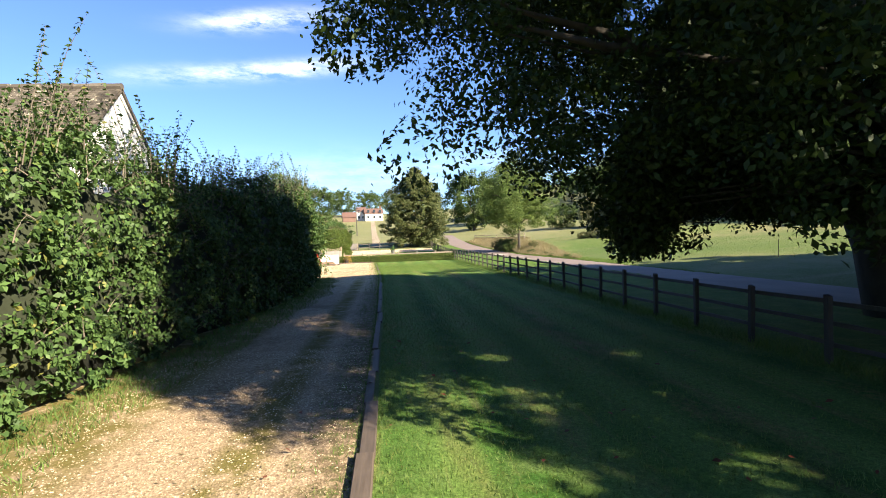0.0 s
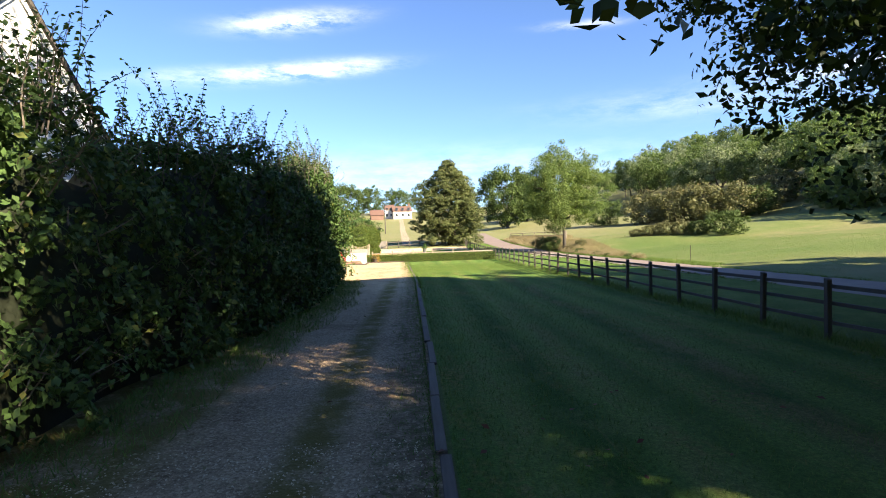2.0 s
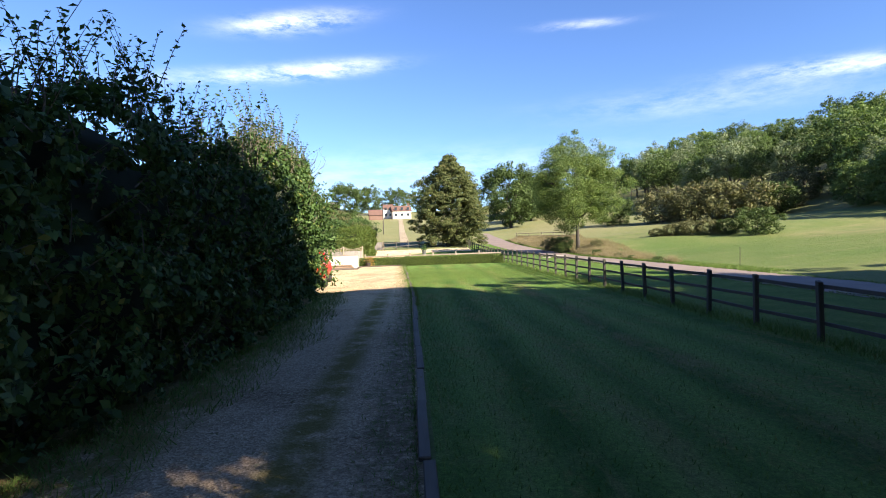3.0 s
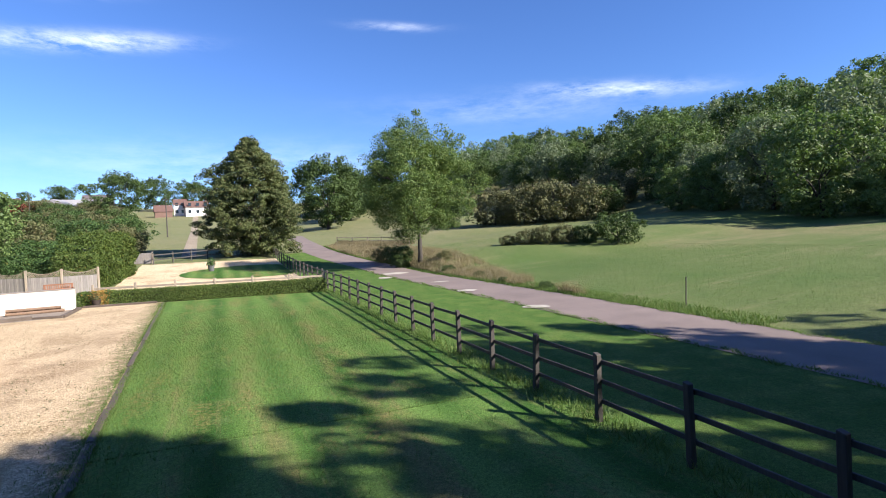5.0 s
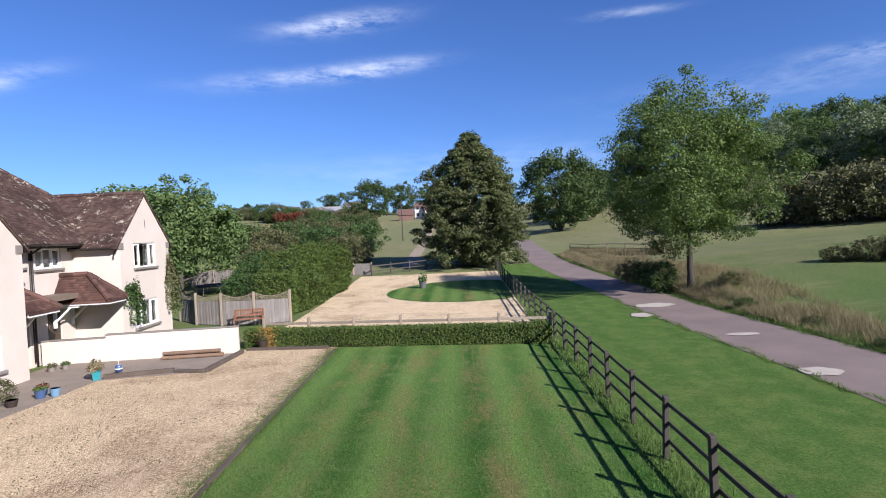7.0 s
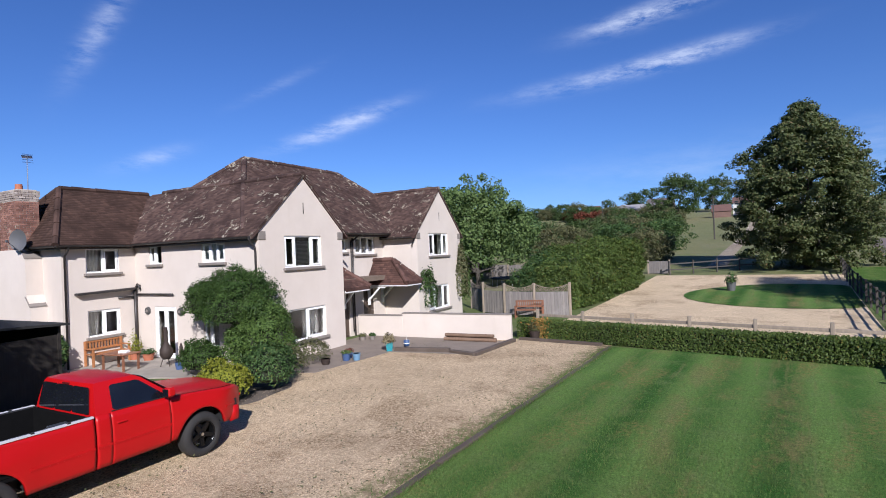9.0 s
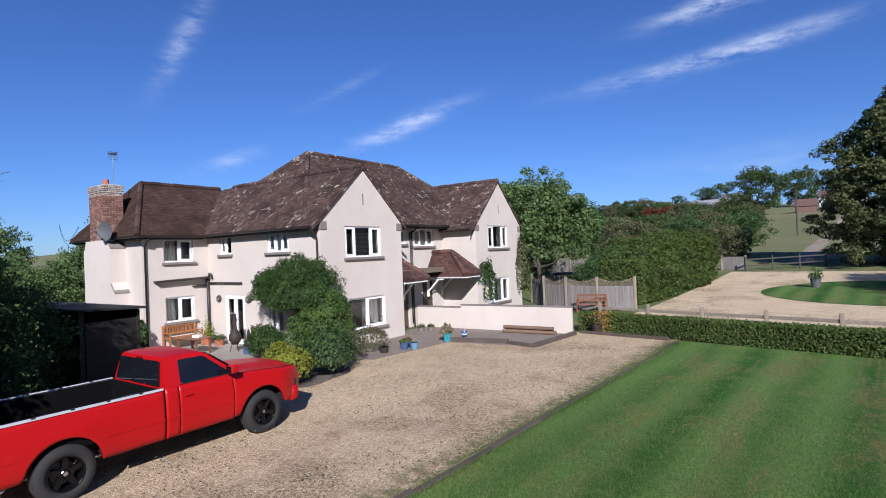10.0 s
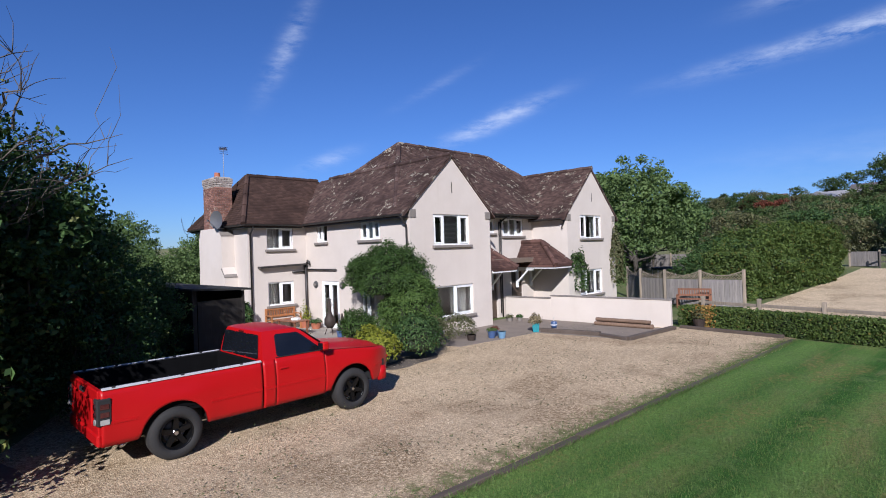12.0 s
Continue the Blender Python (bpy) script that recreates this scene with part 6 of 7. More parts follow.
for x, y, s in ((-11.3, 39.3, 0.84), (-14.6, 40.7, 0.66), (-17.2, 40.8, 0.62), (-20.5, 40.8, 0.62), (-10.9, 40.9, 0.50), (-13.2, 39.7, 0.82), (-16.4, 40.0, 0.80), (-13.0, 42.0, 0.46), (-15.2, 42.6, 0.42)):
    plant_tree(END, x, y, -0.1, "dark shrub beside the shed", "shed shrubs", "bush", "shrub", turn=x * 41, size=s)

# the clipped low hedge at the lawn's end
low_hedge = empty("clipped_hedge", pose(0, 0, 0), "low clipped green hedge along the end of the lawn", "hedge")


def low_y(x):
    return 59.25 - 0.115 * (x + 7.3)


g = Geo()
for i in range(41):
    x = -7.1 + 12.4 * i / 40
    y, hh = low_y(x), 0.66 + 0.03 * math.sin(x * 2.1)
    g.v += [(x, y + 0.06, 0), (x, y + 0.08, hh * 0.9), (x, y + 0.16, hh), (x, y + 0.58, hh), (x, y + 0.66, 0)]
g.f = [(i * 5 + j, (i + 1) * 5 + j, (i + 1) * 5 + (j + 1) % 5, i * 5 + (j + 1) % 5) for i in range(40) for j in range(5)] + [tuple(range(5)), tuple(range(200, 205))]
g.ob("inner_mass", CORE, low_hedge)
rng = np.random.default_rng(81)
n = 22000
x = rng.uniform(-7.25, 5.35, n)
top = rng.uniform(0, 1, n) > 0.52
yy = low_y(x)
lump = np.array([noise.noise((a * 2.2, b * 5, 3)) for a, b in zip(x, rng.uniform(0, 1, n))])
z = np.where(top, 0.72 + 0.06 * lump + rng.normal(0, 0.025, n), rng.uniform(0.02, 0.74, n))
y = np.where(top, yy + rng.uniform(0.0, 0.7, n), yy + rng.normal(0, 0.03, n) + 0.05 * lump)
out = np.where(top[:, None], (0, -0.2, 1), (0, -1, 0.3)).astype(float)
v, f = leaves(rng, np.stack([x, y, z], 1), out, 0.038, 0.6, 0.7)
part("foliage", quick("foliage", v, f, L_BOX), low_hedge)
n = 700
x = rng.normal(-6.25, 0.20, n)
z = rng.uniform(0.05, 0.84, n)
v, f = leaves(rng, np.stack([x, low_y(x) - 0.03 + rng.normal(0, 0.035, n) + np.where(z > 0.72, rng.uniform(0, 0.4, n), 0), z], 1), np.tile((0.0, -1.0, 0.4), (n, 1)), 0.042, 0.6, 0.8)
tagged(part("dead_patch", quick("dead_patch", v, f, L_DEAD), low_hedge, label="withered orange-brown patch of leaves"), kind="stuff")

# the broad hedge beside the turning circle
broad = empty("broad_hedge", pose(0, 0, 0), "broad rounded green hedge beside the turning circle", "hedge")
rng = np.random.default_rng(85)
def broad_h(y):
    return 2.3 + 1.15 * step(69, 73, y) + 0.22 * math.sin(y) + 0.18 * math.sin(2.3 * y + 1) - 0.5 * step(78, 83, y)
def broad_face(y):
    return -8.2 + 0.5 * step(67, 72, y) + 0.2 * math.sin(0.9 * y)
g = Geo()
for i in range(31):
    y = 69.2 + 13.6 * i / 30
    f, hh, b = broad_face(y) - 0.4, broad_h(y) - 0.4, -10.5
    z0 = ground_z(-8, y) - 0.1
    e = math.sqrt(max(0.0, 1 - (abs(i - 15) / 15.5) ** 6))
    g.v += [(f, y, z0), (f, y, z0 + hh * 0.7 * e), (f - 0.8, y, z0 + hh * e), (b + 1.2, y, z0 + hh * 1.0 * e), (b, y, z0)]
g.f = [(i * 5 + j, (i + 1) * 5 + j, (i + 1) * 5 + (j + 1) % 5, i * 5 + (j + 1) % 5) for i in range(30) for j in range(5)] + [tuple(range(5)), tuple(range(150, 155))]
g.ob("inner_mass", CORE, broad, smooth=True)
rng, at, out = hedge_stuff(86, 85000, 69, 83, broad_face, -10.7, broad_h, 0.75)
k = rng.uniform(0, 1, len(at)) < 0.22
at[k, 1] = 69.0 + rng.normal(0, 0.25, int(k.sum()))
at[k, 0] = rng.uniform(-10.5, -8, int(k.sum()))
at[k, 2] = rng.uniform(0, 1, int(k.sum())) * np.array([broad_h(70)] * int(k.sum()))
out[k] = (0, -1, 0.4)
at[:, 2] += np.array([ground_z(-8, v) for v in at[:, 1]])
v, f = leaves(rng, at, out, 0.068, 0.55, 0.8)
part("foliage", quick("foliage", v, f, L_BOX), broad)
for x, y, s in ((-13.6, 74.5, 0.50), (-15.5, 81, 0.62), (-12.6, 80, 0.72), (-16, 85, 0.8)):
    plant_tree(BUSH[2], x, y, 0.1, "light green garden shrub above the hedge", "garden shrubs", "bush", "shrub", turn=x * 17, size=s)

# ---- fences and edging ----
def post_mesh(w, h, tip=0.03):
    g = Geo()
    a = w / 2
    g.add([(-a, -a, -0.3), (a, -a, -0.3), (a, a, -0.3), (-a, a, -0.3), (-a, -a, h - tip), (a, -a, h - tip), (a, a, h), (-a, a, h)],
          [(0, 3, 2, 1), (4, 5, 6, 7), (0, 1, 5, 4), (1, 2, 6, 5), (2, 3, 7, 6), (3, 0, 4, 7)])
    return g.mesh("post", FENCE, 0.008)


rngf = np.random.default_rng(91)
POST = post_mesh(0.10, 1.2)
rail_fence = empty("rail_fence", pose(0, 0, 0), "dark weathered post and three-rail timber fence between lawn and lane", "fence")
posts_y = [2.30 + 1.967 * k for k in range(17)] + [35.74 + 1.9 * k for k in range(29)]


for k, y in enumerate(posts_y):
    part("post", POST, rail_fence, pose(fence_x(y) + rngf.normal(0, 0.012), y, ground_z(fence_x(y), y), rngf.normal(0, 1.0), rngf.normal(0, 1.0), rngf.normal(0, 3)))
for k, (a, b) in enumerate(zip(posts_y, posts_y[1:])):
    for z in (0.36, 0.70, 1.05):
        za, zb = ground_z(fence_x(a), a) + z + rngf.normal(0, 0.012), ground_z(fence_x(b), b) + z + rngf.normal(0, 0.012)
        xa, xb = fence_x(a) + 0.052, fence_x(b) + 0.052
        g = Geo()
        g.add([(x + dx, y, zz + dz) for x, y, zz in ((xa, a - 0.03, za), (xb, b + 0.025, zb)) for dx, dz in ((0, -0.038), (0.034, -0.038), (0.034, 0.038), (0, 0.038))],
              [(0, 1, 2, 3), (7, 6, 5, 4), (0, 4, 5, 1), (1, 5, 6, 2), (2, 6, 7, 3), (3, 7, 4, 0)])
        g.ob("rail", FENCE, rail_fence, bevel=0.006)

low_fence = empty("low_rail_fence", pose(0, 0, 0), "low pale single-rail timber fence behind the clipped hedge", "fence")
LPOST = Geo().box((-0.06, -0.06, -0.2), (0.06, 0.06, 1.10)).mesh("post", PALE_WOOD, 0.012)
low_x = [-6.7 + 2.02 * k for k in range(7)]
for x in low_x:
    part("post", LPOST, low_fence, pose(x, low_y(x) + 0.95, 0, rngf.normal(0, 0.8), rngf.normal(0, 0.8), rngf.normal(0, 4)))
for a, b in zip(low_x, low_x[1:]):
    for z, t in ((0.86, 0.055),):
        ya, yb = low_y(a) + 0.95, low_y(b) + 0.95
        g = Geo().add([(x, y + dy, z + dz) for x, y in ((a + 0.05, ya), (b - 0.05, yb)) for dy, dz in ((-0.02, -t), (0.02, -t), (0.02, t), (-0.02, t))],
                      [(0, 1, 2, 3), (7, 6, 5, 4), (0, 4, 5, 1), (1, 5, 6, 2), (2, 6, 7, 3), (3, 7, 4, 0)])
        g.ob("rail", PALE_WOOD, low_fence, bevel=0.006)

far_fence = empty("far_rail_fence", pose(0, 0, 0), "dark post and rail fence beyond the turning circle", "fence")
pts = [(-6.6, 87.8), (-4.9, 88.8), (-3.2, 89.9), (-1.6, 90.9), (0.2, 91.8)]
for x, y in pts:
    part("post", POST, far_fence, pose(x, y, ground_z(x, y), 0, 0, 30))
for (x0, y0), (x1, y1) in zip(pts, pts[1:]):
    for z in (0.45, 0.95):
        a, b = Vector((x0, y0, ground_z(x0, y0) + z)), Vector((x1, y1, ground_z(x1, y1) + z))
        g = Geo()
        n = Vector((-(y1 - y0), x1 - x0, 0)).normalized() * 0.03
        g.add([p + n * s + Vector((0, 0, d)) for p in (a, b) for s, d in ((-1, -0.05), (1, -0.05), (1, 0.05), (-1, 0.05))], [(0, 1, 2, 3), (7, 6, 5, 4), (0, 4, 5, 1), (1, 5, 6, 2), (2, 6, 7, 3), (3, 7, 4, 0)])
        g.ob("rail", FENCE, far_fence)


def board_fence(name, pts, h, label, lattice=False, group=""):
    """Upright boards between posts, each panel dipping in the middle, with a lattice on top."""
    f = empty(name, pose(0, 0, 0), label, "fence", group)
    for x, y in pts:
        Geo().box((x - 0.06, y - 0.06, ground_z(x, y) - 0.1), (x + 0.06, y + 0.06, ground_z(x, y) + h + (0.45 if lattice else 0.1))).ob("post", PALE_WOOD, f, bevel=0.01)
    for (x0, y0), (x1, y1) in zip(pts, pts[1:]):
        d = Vector((x1 - x0, y1 - y0, 0))
        L, yaw = d.length, math.degrees(math.atan2(d.y, d.x))
        z0 = ground_z((x0 + x1) / 2, (y0 + y1) / 2)
        m = pose(x0, y0, z0, 0, 0, yaw)
        n = int(L / 0.115)
        for i in range(n):
            a = 0.07 + (L - 0.14) * i / n
            Geo().box((a, -0.012 + 0.008 * (i % 2), 0.05), (a + (L - 0.14) / n - 0.006, 0.010 + 0.008 * (i % 2), h - 0.02)).ob("board", GREY_WOOD, f, m=m)
        if lattice:
            g = Geo()
            dip = lambda u: h + 0.40 - 0.24 * math.sin(math.pi * u)
            for i in range(int(L / 0.13) + 5):
                for s in (-1, 1):
                    xa = -0.4 + 0.13 * i + (0.4 if s < 0 else 0)
                    pp = []
                    for t in spaced(0, 1, 8):
                        u, zz = xa + s * 0.5 * t, h + 0.5 * t
                        if 0.06 <= u <= L - 0.06 and zz <= dip(u / L):
                            pp.append((u, 0.01 * s, zz))
                    if len(pp) > 1:
                        g.tube([pp[0], pp[-1]], 0.012, 4)
            g.ob("lattice", PALE_WOOD, f, m=m)
            top = Geo()
            top.tube([(u * L, 0, dip(u)) for u in spaced(0.03, 0.97, 10)], 0.02, 5)
            top.ob("lattice_rail", PALE_WOOD, f, m=m)
    return f


board_fence("trellis_fence", [(-14.6, 68.0), (-12.9, 66.5), (-11.2, 65.9), (-9.35, 65.8), (-7.5, 66.2)], 1.35, "grey boarded fence with a dipping trellis top", True)
board_fence("back_fence", [(-24.2, 85.8), (-22.4, 85.4), (-20.7, 85.3), (-19.0, 85.2), (-17.2, 85.2)], 1.45, "grey boarded fence in the back garden")
board_fence("boarded_gate", [(-8.6, 88.9), (-6.75, 88.6)], 1.15, "grey boarded gate panel at the end of the hedge")

# a round trampoline on the back lawn
tx, ty = -19.0, 81.6
tramp = empty("trampoline", pose(tx, ty, ground_z(tx, ty)), "round dark blue garden trampoline on the back lawn", "trampoline")
PAD = plain("trampoline_pad", (0.022, 0.032, 0.060), 0.6, var=0.2)
ring = [(1.3 * math.cos(a), 1.3 * math.sin(a), 0.62) for a in spaced(0, 2 * math.pi, 32)]
Geo().tube([(0, 0, 0.585), (0, 0, 0.60)], 1.12, 28).ob("mat", BLACK, tramp)
Geo().tube(ring, 0.085, 8).ob("pad", PAD, tramp, smooth=True)
for k in range(6):
    a = k * math.pi / 3 + 0.3
    c, s = math.cos(a), math.sin(a)
    Geo().tube([(1.27 * c, 1.27 * s, 0.60), (1.33 * c, 1.33 * s, -0.05)], 0.022, 6).ob("leg", ALLOY, tramp)

# timber edging along the lawn, sleeper by sleeper
edge_y = spaced(-8.0, 58.4, 34)
for k, (a, b) in enumerate(zip(edge_y, edge_y[1:])):
    xa, xb = kerb_x(a), kerb_x(b)
    far = step(4.5, 8, a)
    z = 0.11 - 0.065 * far + far * rngf.uniform(-0.012, 0.012)
    g = Geo()
    w = 0.10 - 0.035 * far
    g.add([(x + dx, y, zz) for x, y in ((xa, a + 0.012), (xb, b - 0.012)) for dx, zz in ((-w, -0.12), (w, -0.12), (w, z), (-w, z))], [(3, 2, 1, 0), (4, 5, 6, 7), (0, 1, 5, 4), (1, 2, 6, 5), (2, 3, 7, 6), (3, 0, 4, 7)])
    o = g.ob("sleeper", SLEEPER, bevel=0.012, m=pose(rngf.normal(0, 0.022), 0, rngf.normal(0, 0.008)))
    tagged(o, "weathered grey-brown timber sleeper edging the lawn", "edging", "lawn edging")

# ---- by the house ----
PAVE = plain("grey_tarmac_path", (0.205, 0.165, 0.132), 0.9, var=0.2, scale=1.5, fine=30, bumpy=0.4)
SOIL = plain("dark_bed", (0.105, 0.085, 0.070), 0.95, var=0.3, scale=3, fine=25, bumpy=0.7)
SLAB = plain("pale_paving", (0.30, 0.265, 0.225), 0.85, var=0.2, scale=2, fine=30, bumpy=0.3)
LOG = make_wood("pole_timber", (0.165, 0.105, 0.070), grain=(14, 14, 14))
TEAL = plain("teal_glaze", (0.025, 0.22, 0.26), 0.25, var=0.15, bumpy=0, coat=0.6)
BLUE = plain("blue_glaze", (0.05, 0.09, 0.20), 0.3, var=0.15, bumpy=0, coat=0.5)
IRON = plain("rusty_iron", (0.05, 0.036, 0.030), 0.7, metal=0.4, var=0.3)


def slab_shape(name, outline, z0, z1, material, label, category):
    g = Geo().prism(outline, (0, 0), "z", z0, z1)
    return tagged(g.ob(name, material, bevel=0.004), label, category, kind="structure")


slab_shape("path", [(-11.2, 50.6), (-10.35, 50.9), (-10.3, 54.6), (-9.2, 54.9), (-7.2, 55.3), (-6.95, 58.3), (-14.0, 57.4), (-13.4, 50.4)], -0.05, 0.03, PAVE, "grey tarmac path in front of the house", "path")
slab_shape("patio", [(-24.5, 48.5), (-20.2, 47.0), (-16.5, 47.2), (-14.6, 48.3), (-12.2, 49.2), (-12.5, 50.8), (-26, 49.6)], -0.05, 0.036, SLAB, "worn paved patio beside the house", "patio")
flat_shape("flower_bed", -11.5, 48.9, 2.0, 1.4, 0.024, SOIL, "dark planted flower bed", wob=0.12, seed=7)

flat_shape("hedge_litter", -8.5, 38.6, 1.5, 0.9, 0.03, SOIL, "dark earth and leaf litter at the end of the hedge", wob=0.15, seed=9)
# garden wall: lower by the house, a dark coping
gw = empty("garden_wall", pose(-7.15, 58.55, 0, 0, 0, 180 + 8.6), "low cream rendered garden wall with a dark coping, stepped down", "wall")
Geo().box((0, -0.1, -0.1), (5.0, 0.1, 1.04)).ob("upper_wall", RENDER, gw, bevel=0.01)
Geo().box((5.0, -0.1, -0.1), (7.35, 0.1, 0.93)).ob("lower_wall", RENDER, gw, bevel=0.01)
Geo().box((-0.02, -0.125, 1.04), (5.02, 0.125, 1.085)).ob("coping", SILL, gw, bevel=0.01)
Geo().box((5.02, -0.125, 0.93), (7.35, 0.125, 0.975)).ob("coping", SILL, gw, bevel=0.01)

# raised bed edging and poles
for a, b, h, w in (((-10.25, 54.85), (-8.15, 55.45), 0.17, 0.2), ((-8.1, 55.4), (-6.95, 55.25), 0.12, 0.2), ((-6.95, 55.2), (-6.95, 58.3), 0.14, 0.2), ((-6.9, 58.75), (-3.5, 58.55), 0.12, 0.2)):
    d = Vector((b[0] - a[0], b[1] - a[1], 0))
    o = Geo().box((0, -w / 2, -0.05), (d.length, w / 2, h)).ob("sleeper", SLEEPER, bevel=0.015, m=pose(a[0], a[1], 0, 0, 0, math.degrees(math.atan2(d.y, d.x))))
    tagged(o, "dark timber sleeper round the raised bed", "edging", "bed edging")
for k, (dy, z, L) in enumerate(((0.0, 0.10, 2.3), (0.17, 0.10, 2.2), (0.09, 0.25, 2.15))):
    o = Geo().tube([(0, 0, 0), (L, 0, 0)], 0.075, 10).ob("timber_pole", LOG, m=pose(-9.75, 57.5 + dy, z, 0, 0, 7.5))
    tagged(o, "brown round timber pole stacked beside the garden wall", "pole", "stacked poles")


def pot(x, y, r, h, material, label, plant=None, leaf=0.05, tall=0.3, z=0.03, square=False):
    p = empty("plant_pot", pose(x, y, z), label, "plant pot", "plant pots")
    n = 4 if square else 14
    pts = [(0, 0, 0), (0, 0, h), (0, 0, h), (0, 0, h - 0.04)]
    Geo().tube(pts, [r * 0.72, r, r * 0.86, r * 0.84], n).ob("pot", material, p)
    Geo().tube([(0, 0, h - 0.06), (0, 0, h - 0.045)], r * 0.83, n).ob("soil", SOIL, p)
    if plant:
        rng = np.random.default_rng(int(abs(x * 97 + y * 13)))
        n = 240
        d = unit(rng.normal(0, 1, (n, 3)) * (1, 1, 0.8))
        d[:, 2] = np.abs(d[:, 2])
        at = d * rng.uniform(0.3, 1, (n, 1)) * np.array([r * 1.35, r * 1.35, tall]) + (0, 0, h)
        v, f = leaves(rng, at, d, leaf, 0.3, 0.5)
        tagged(part("plant", quick("plant", v, f, plant), p), kind="stuff")
    return p


pot(-10.45, 54.75, 0.20, 0.34, TEAL, "teal square planter with dry grassy plant", STRAW, 0.09, 0.36, square=True)
pot(-10.75, 52.75, 0.16, 0.26, BLUE, "blue glazed pot on the path", L_WOOD, 0.04, 0.12)
pot(-10.45, 52.95, 0.15, 0.24, plain("pale_blue_glaze", (0.13, 0.24, 0.36), 0.3, bumpy=0), "pale blue glazed pot on the path")
pot(-10.95, 53.1, 0.14, 0.24, BLUE, "blue glazed pot with purple flowers", L_RED, 0.04, 0.14)
pot(-10.95, 51.95, 0.17, 0.20, IRON, "dark low pot beside the bed", None)
pot(-15.3, 49.3, 0.16, 0.26, BLUE, "blue pot on the patio", None)
pot(-18.2, 49.75, 0.22, 0.26, TERRACOTTA, "terracotta pot with a small plant on the patio", L_HEDGE, 0.05, 0.25)
pot(-18.9, 49.6, 0.2, 0.30, TERRACOTTA, "terracotta pot with a tall yellow-green shrub", L_GOLD, 0.06, 0.9)
pot(-12.9, 56.6, 0.13, 0.16, SILL, "small grey stone pot by the door", L_HEDGE, 0.04, 0.15)
pot(-13.2, 56.3, 0.15, 0.16, SILL, "small grey stone pot by the door", L_THORN, 0.04, 0.18)
pot(-1.1, 78.4, 0.30, 0.55, DISH, "blue-grey planter with a small shrub on the island lawn", L_HEDGE, 0.10, 0.75, z=0.37)
pot(-6.35, 59.0, 0.22, 0.34, IRON, "dark pot with an orange-brown shrub in front of the hedge", L_THORN, 0.05, 0.45)
orn = empty("garden_ornament", pose(-9.95, 55.2, 0.17), "small dark blue pot with a pale spike on the sleeper", "ornament")
Geo().tube([(0, 0, 0), (0, 0, 0.10), (0, 0, 0.22), (0, 0, 0.24)], [0.10, 0.12, 0.115, 0.09], 12).ob("bowl", BLUE, orn, smooth=True)
Geo().tube([(0, 0, 0.10), (0, 0, 0.13)], 0.122, 12).ob("band", UPVC, orn)
Geo().tube([(0, 0, 0.22), (0, 0, 0.34), (0, 0, 0.37), (0, 0, 0.40)], [0.012, 0.012, 0.03, 0.01], 8).ob("spike", CURTAIN, orn)

# climber and shrubs at the house corner
def mound(name, x, y, z, rx, ry, rz, n, leaf, material, label, seed, category="bush", core=True, wide=0.55):
    m = empty(name, pose(x, y, z), label, category)
    rng = np.random.default_rng(seed)
    d = unit(rng.normal(0, 1, (n, 3)))
    d[:, 2] = np.where(d[:, 2] < -0.35, -d[:, 2], d[:, 2])
    ang = np.arctan2(d[:, 1], d[:, 0])
    lump = 0.95 + np.array([0.30 * noise.noise((a * 1.7 + seed, b * 1.7, c * 1.7)) + 0.26 * noise.noise((a * 4.5, b * 4.5 + seed, c * 4.5)) for a, b, c in d]) + rng.normal(0, 0.07, n)
    at = d * lump[:, None] * np.array([rx, ry, rz])
    v, f = leaves(rng, at, d + (0, 0, 0.2), leaf, wide, 0.65)
    part("foliage", quick("foliage", v, f, material), m)
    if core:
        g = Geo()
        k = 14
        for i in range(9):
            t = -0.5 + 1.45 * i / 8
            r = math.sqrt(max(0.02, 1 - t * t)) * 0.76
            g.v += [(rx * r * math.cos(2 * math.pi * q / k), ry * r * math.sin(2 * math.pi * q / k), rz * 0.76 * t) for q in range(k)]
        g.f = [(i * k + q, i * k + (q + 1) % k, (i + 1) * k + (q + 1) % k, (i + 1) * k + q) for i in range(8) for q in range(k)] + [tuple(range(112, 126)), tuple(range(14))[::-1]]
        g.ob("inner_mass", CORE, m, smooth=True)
    return m


def at_house(x, y, z=0.0):
    p = HOUSE @ Vector((x, y, z))
    return p.x, p.y, p.z


mound("climbing_shrub", *at_house(-0.35, -0.75, 2.15), 1.75, 0.95, 1.15, 30000, 0.030, L_IVY, "dense dark green climber covering the house corner", 101)
mound("evergreen_shrub", *at_house(0.35, -0.85, 0.75), 0.95, 0.75, 0.9, 9000, 0.034, L_FERN, "feathery green shrub below the climber", 118)
mound("climbing_shrub", *at_house(-2.0, -0.6, 2.20), 0.88, 0.6, 0.72, 10000, 0.030, L_IVY, "dense dark green climber covering the house corner", 108)
mound("evergreen_shrub", *at_house(1.05, -0.80, 1.15), 0.85, 0.85, 1.15, 15000, 0.036, L_FERN, "feathery green shrub in front of the climber", 102)
mound("evergreen_shrub", *at_house(-1.25, -1.5, 0.50), 0.75, 0.6, 0.62, 5500, 0.032, L_IVY, "low dark shrub in the flower bed", 103)
mound("golden_shrub", -10.35, 47.7, 0.42, 0.75, 0.6, 0.55, 4200, 0.035, L_GOLD, "bright yellow-green variegated shrub", 104)
mound("mixed_shrub", -10.15, 49.0, 0.55, 0.75, 0.75, 0.75, 4000, 0.05, L_HEDGE, "loose green flowering shrub at the drive's edge", 105, wide=0.3)
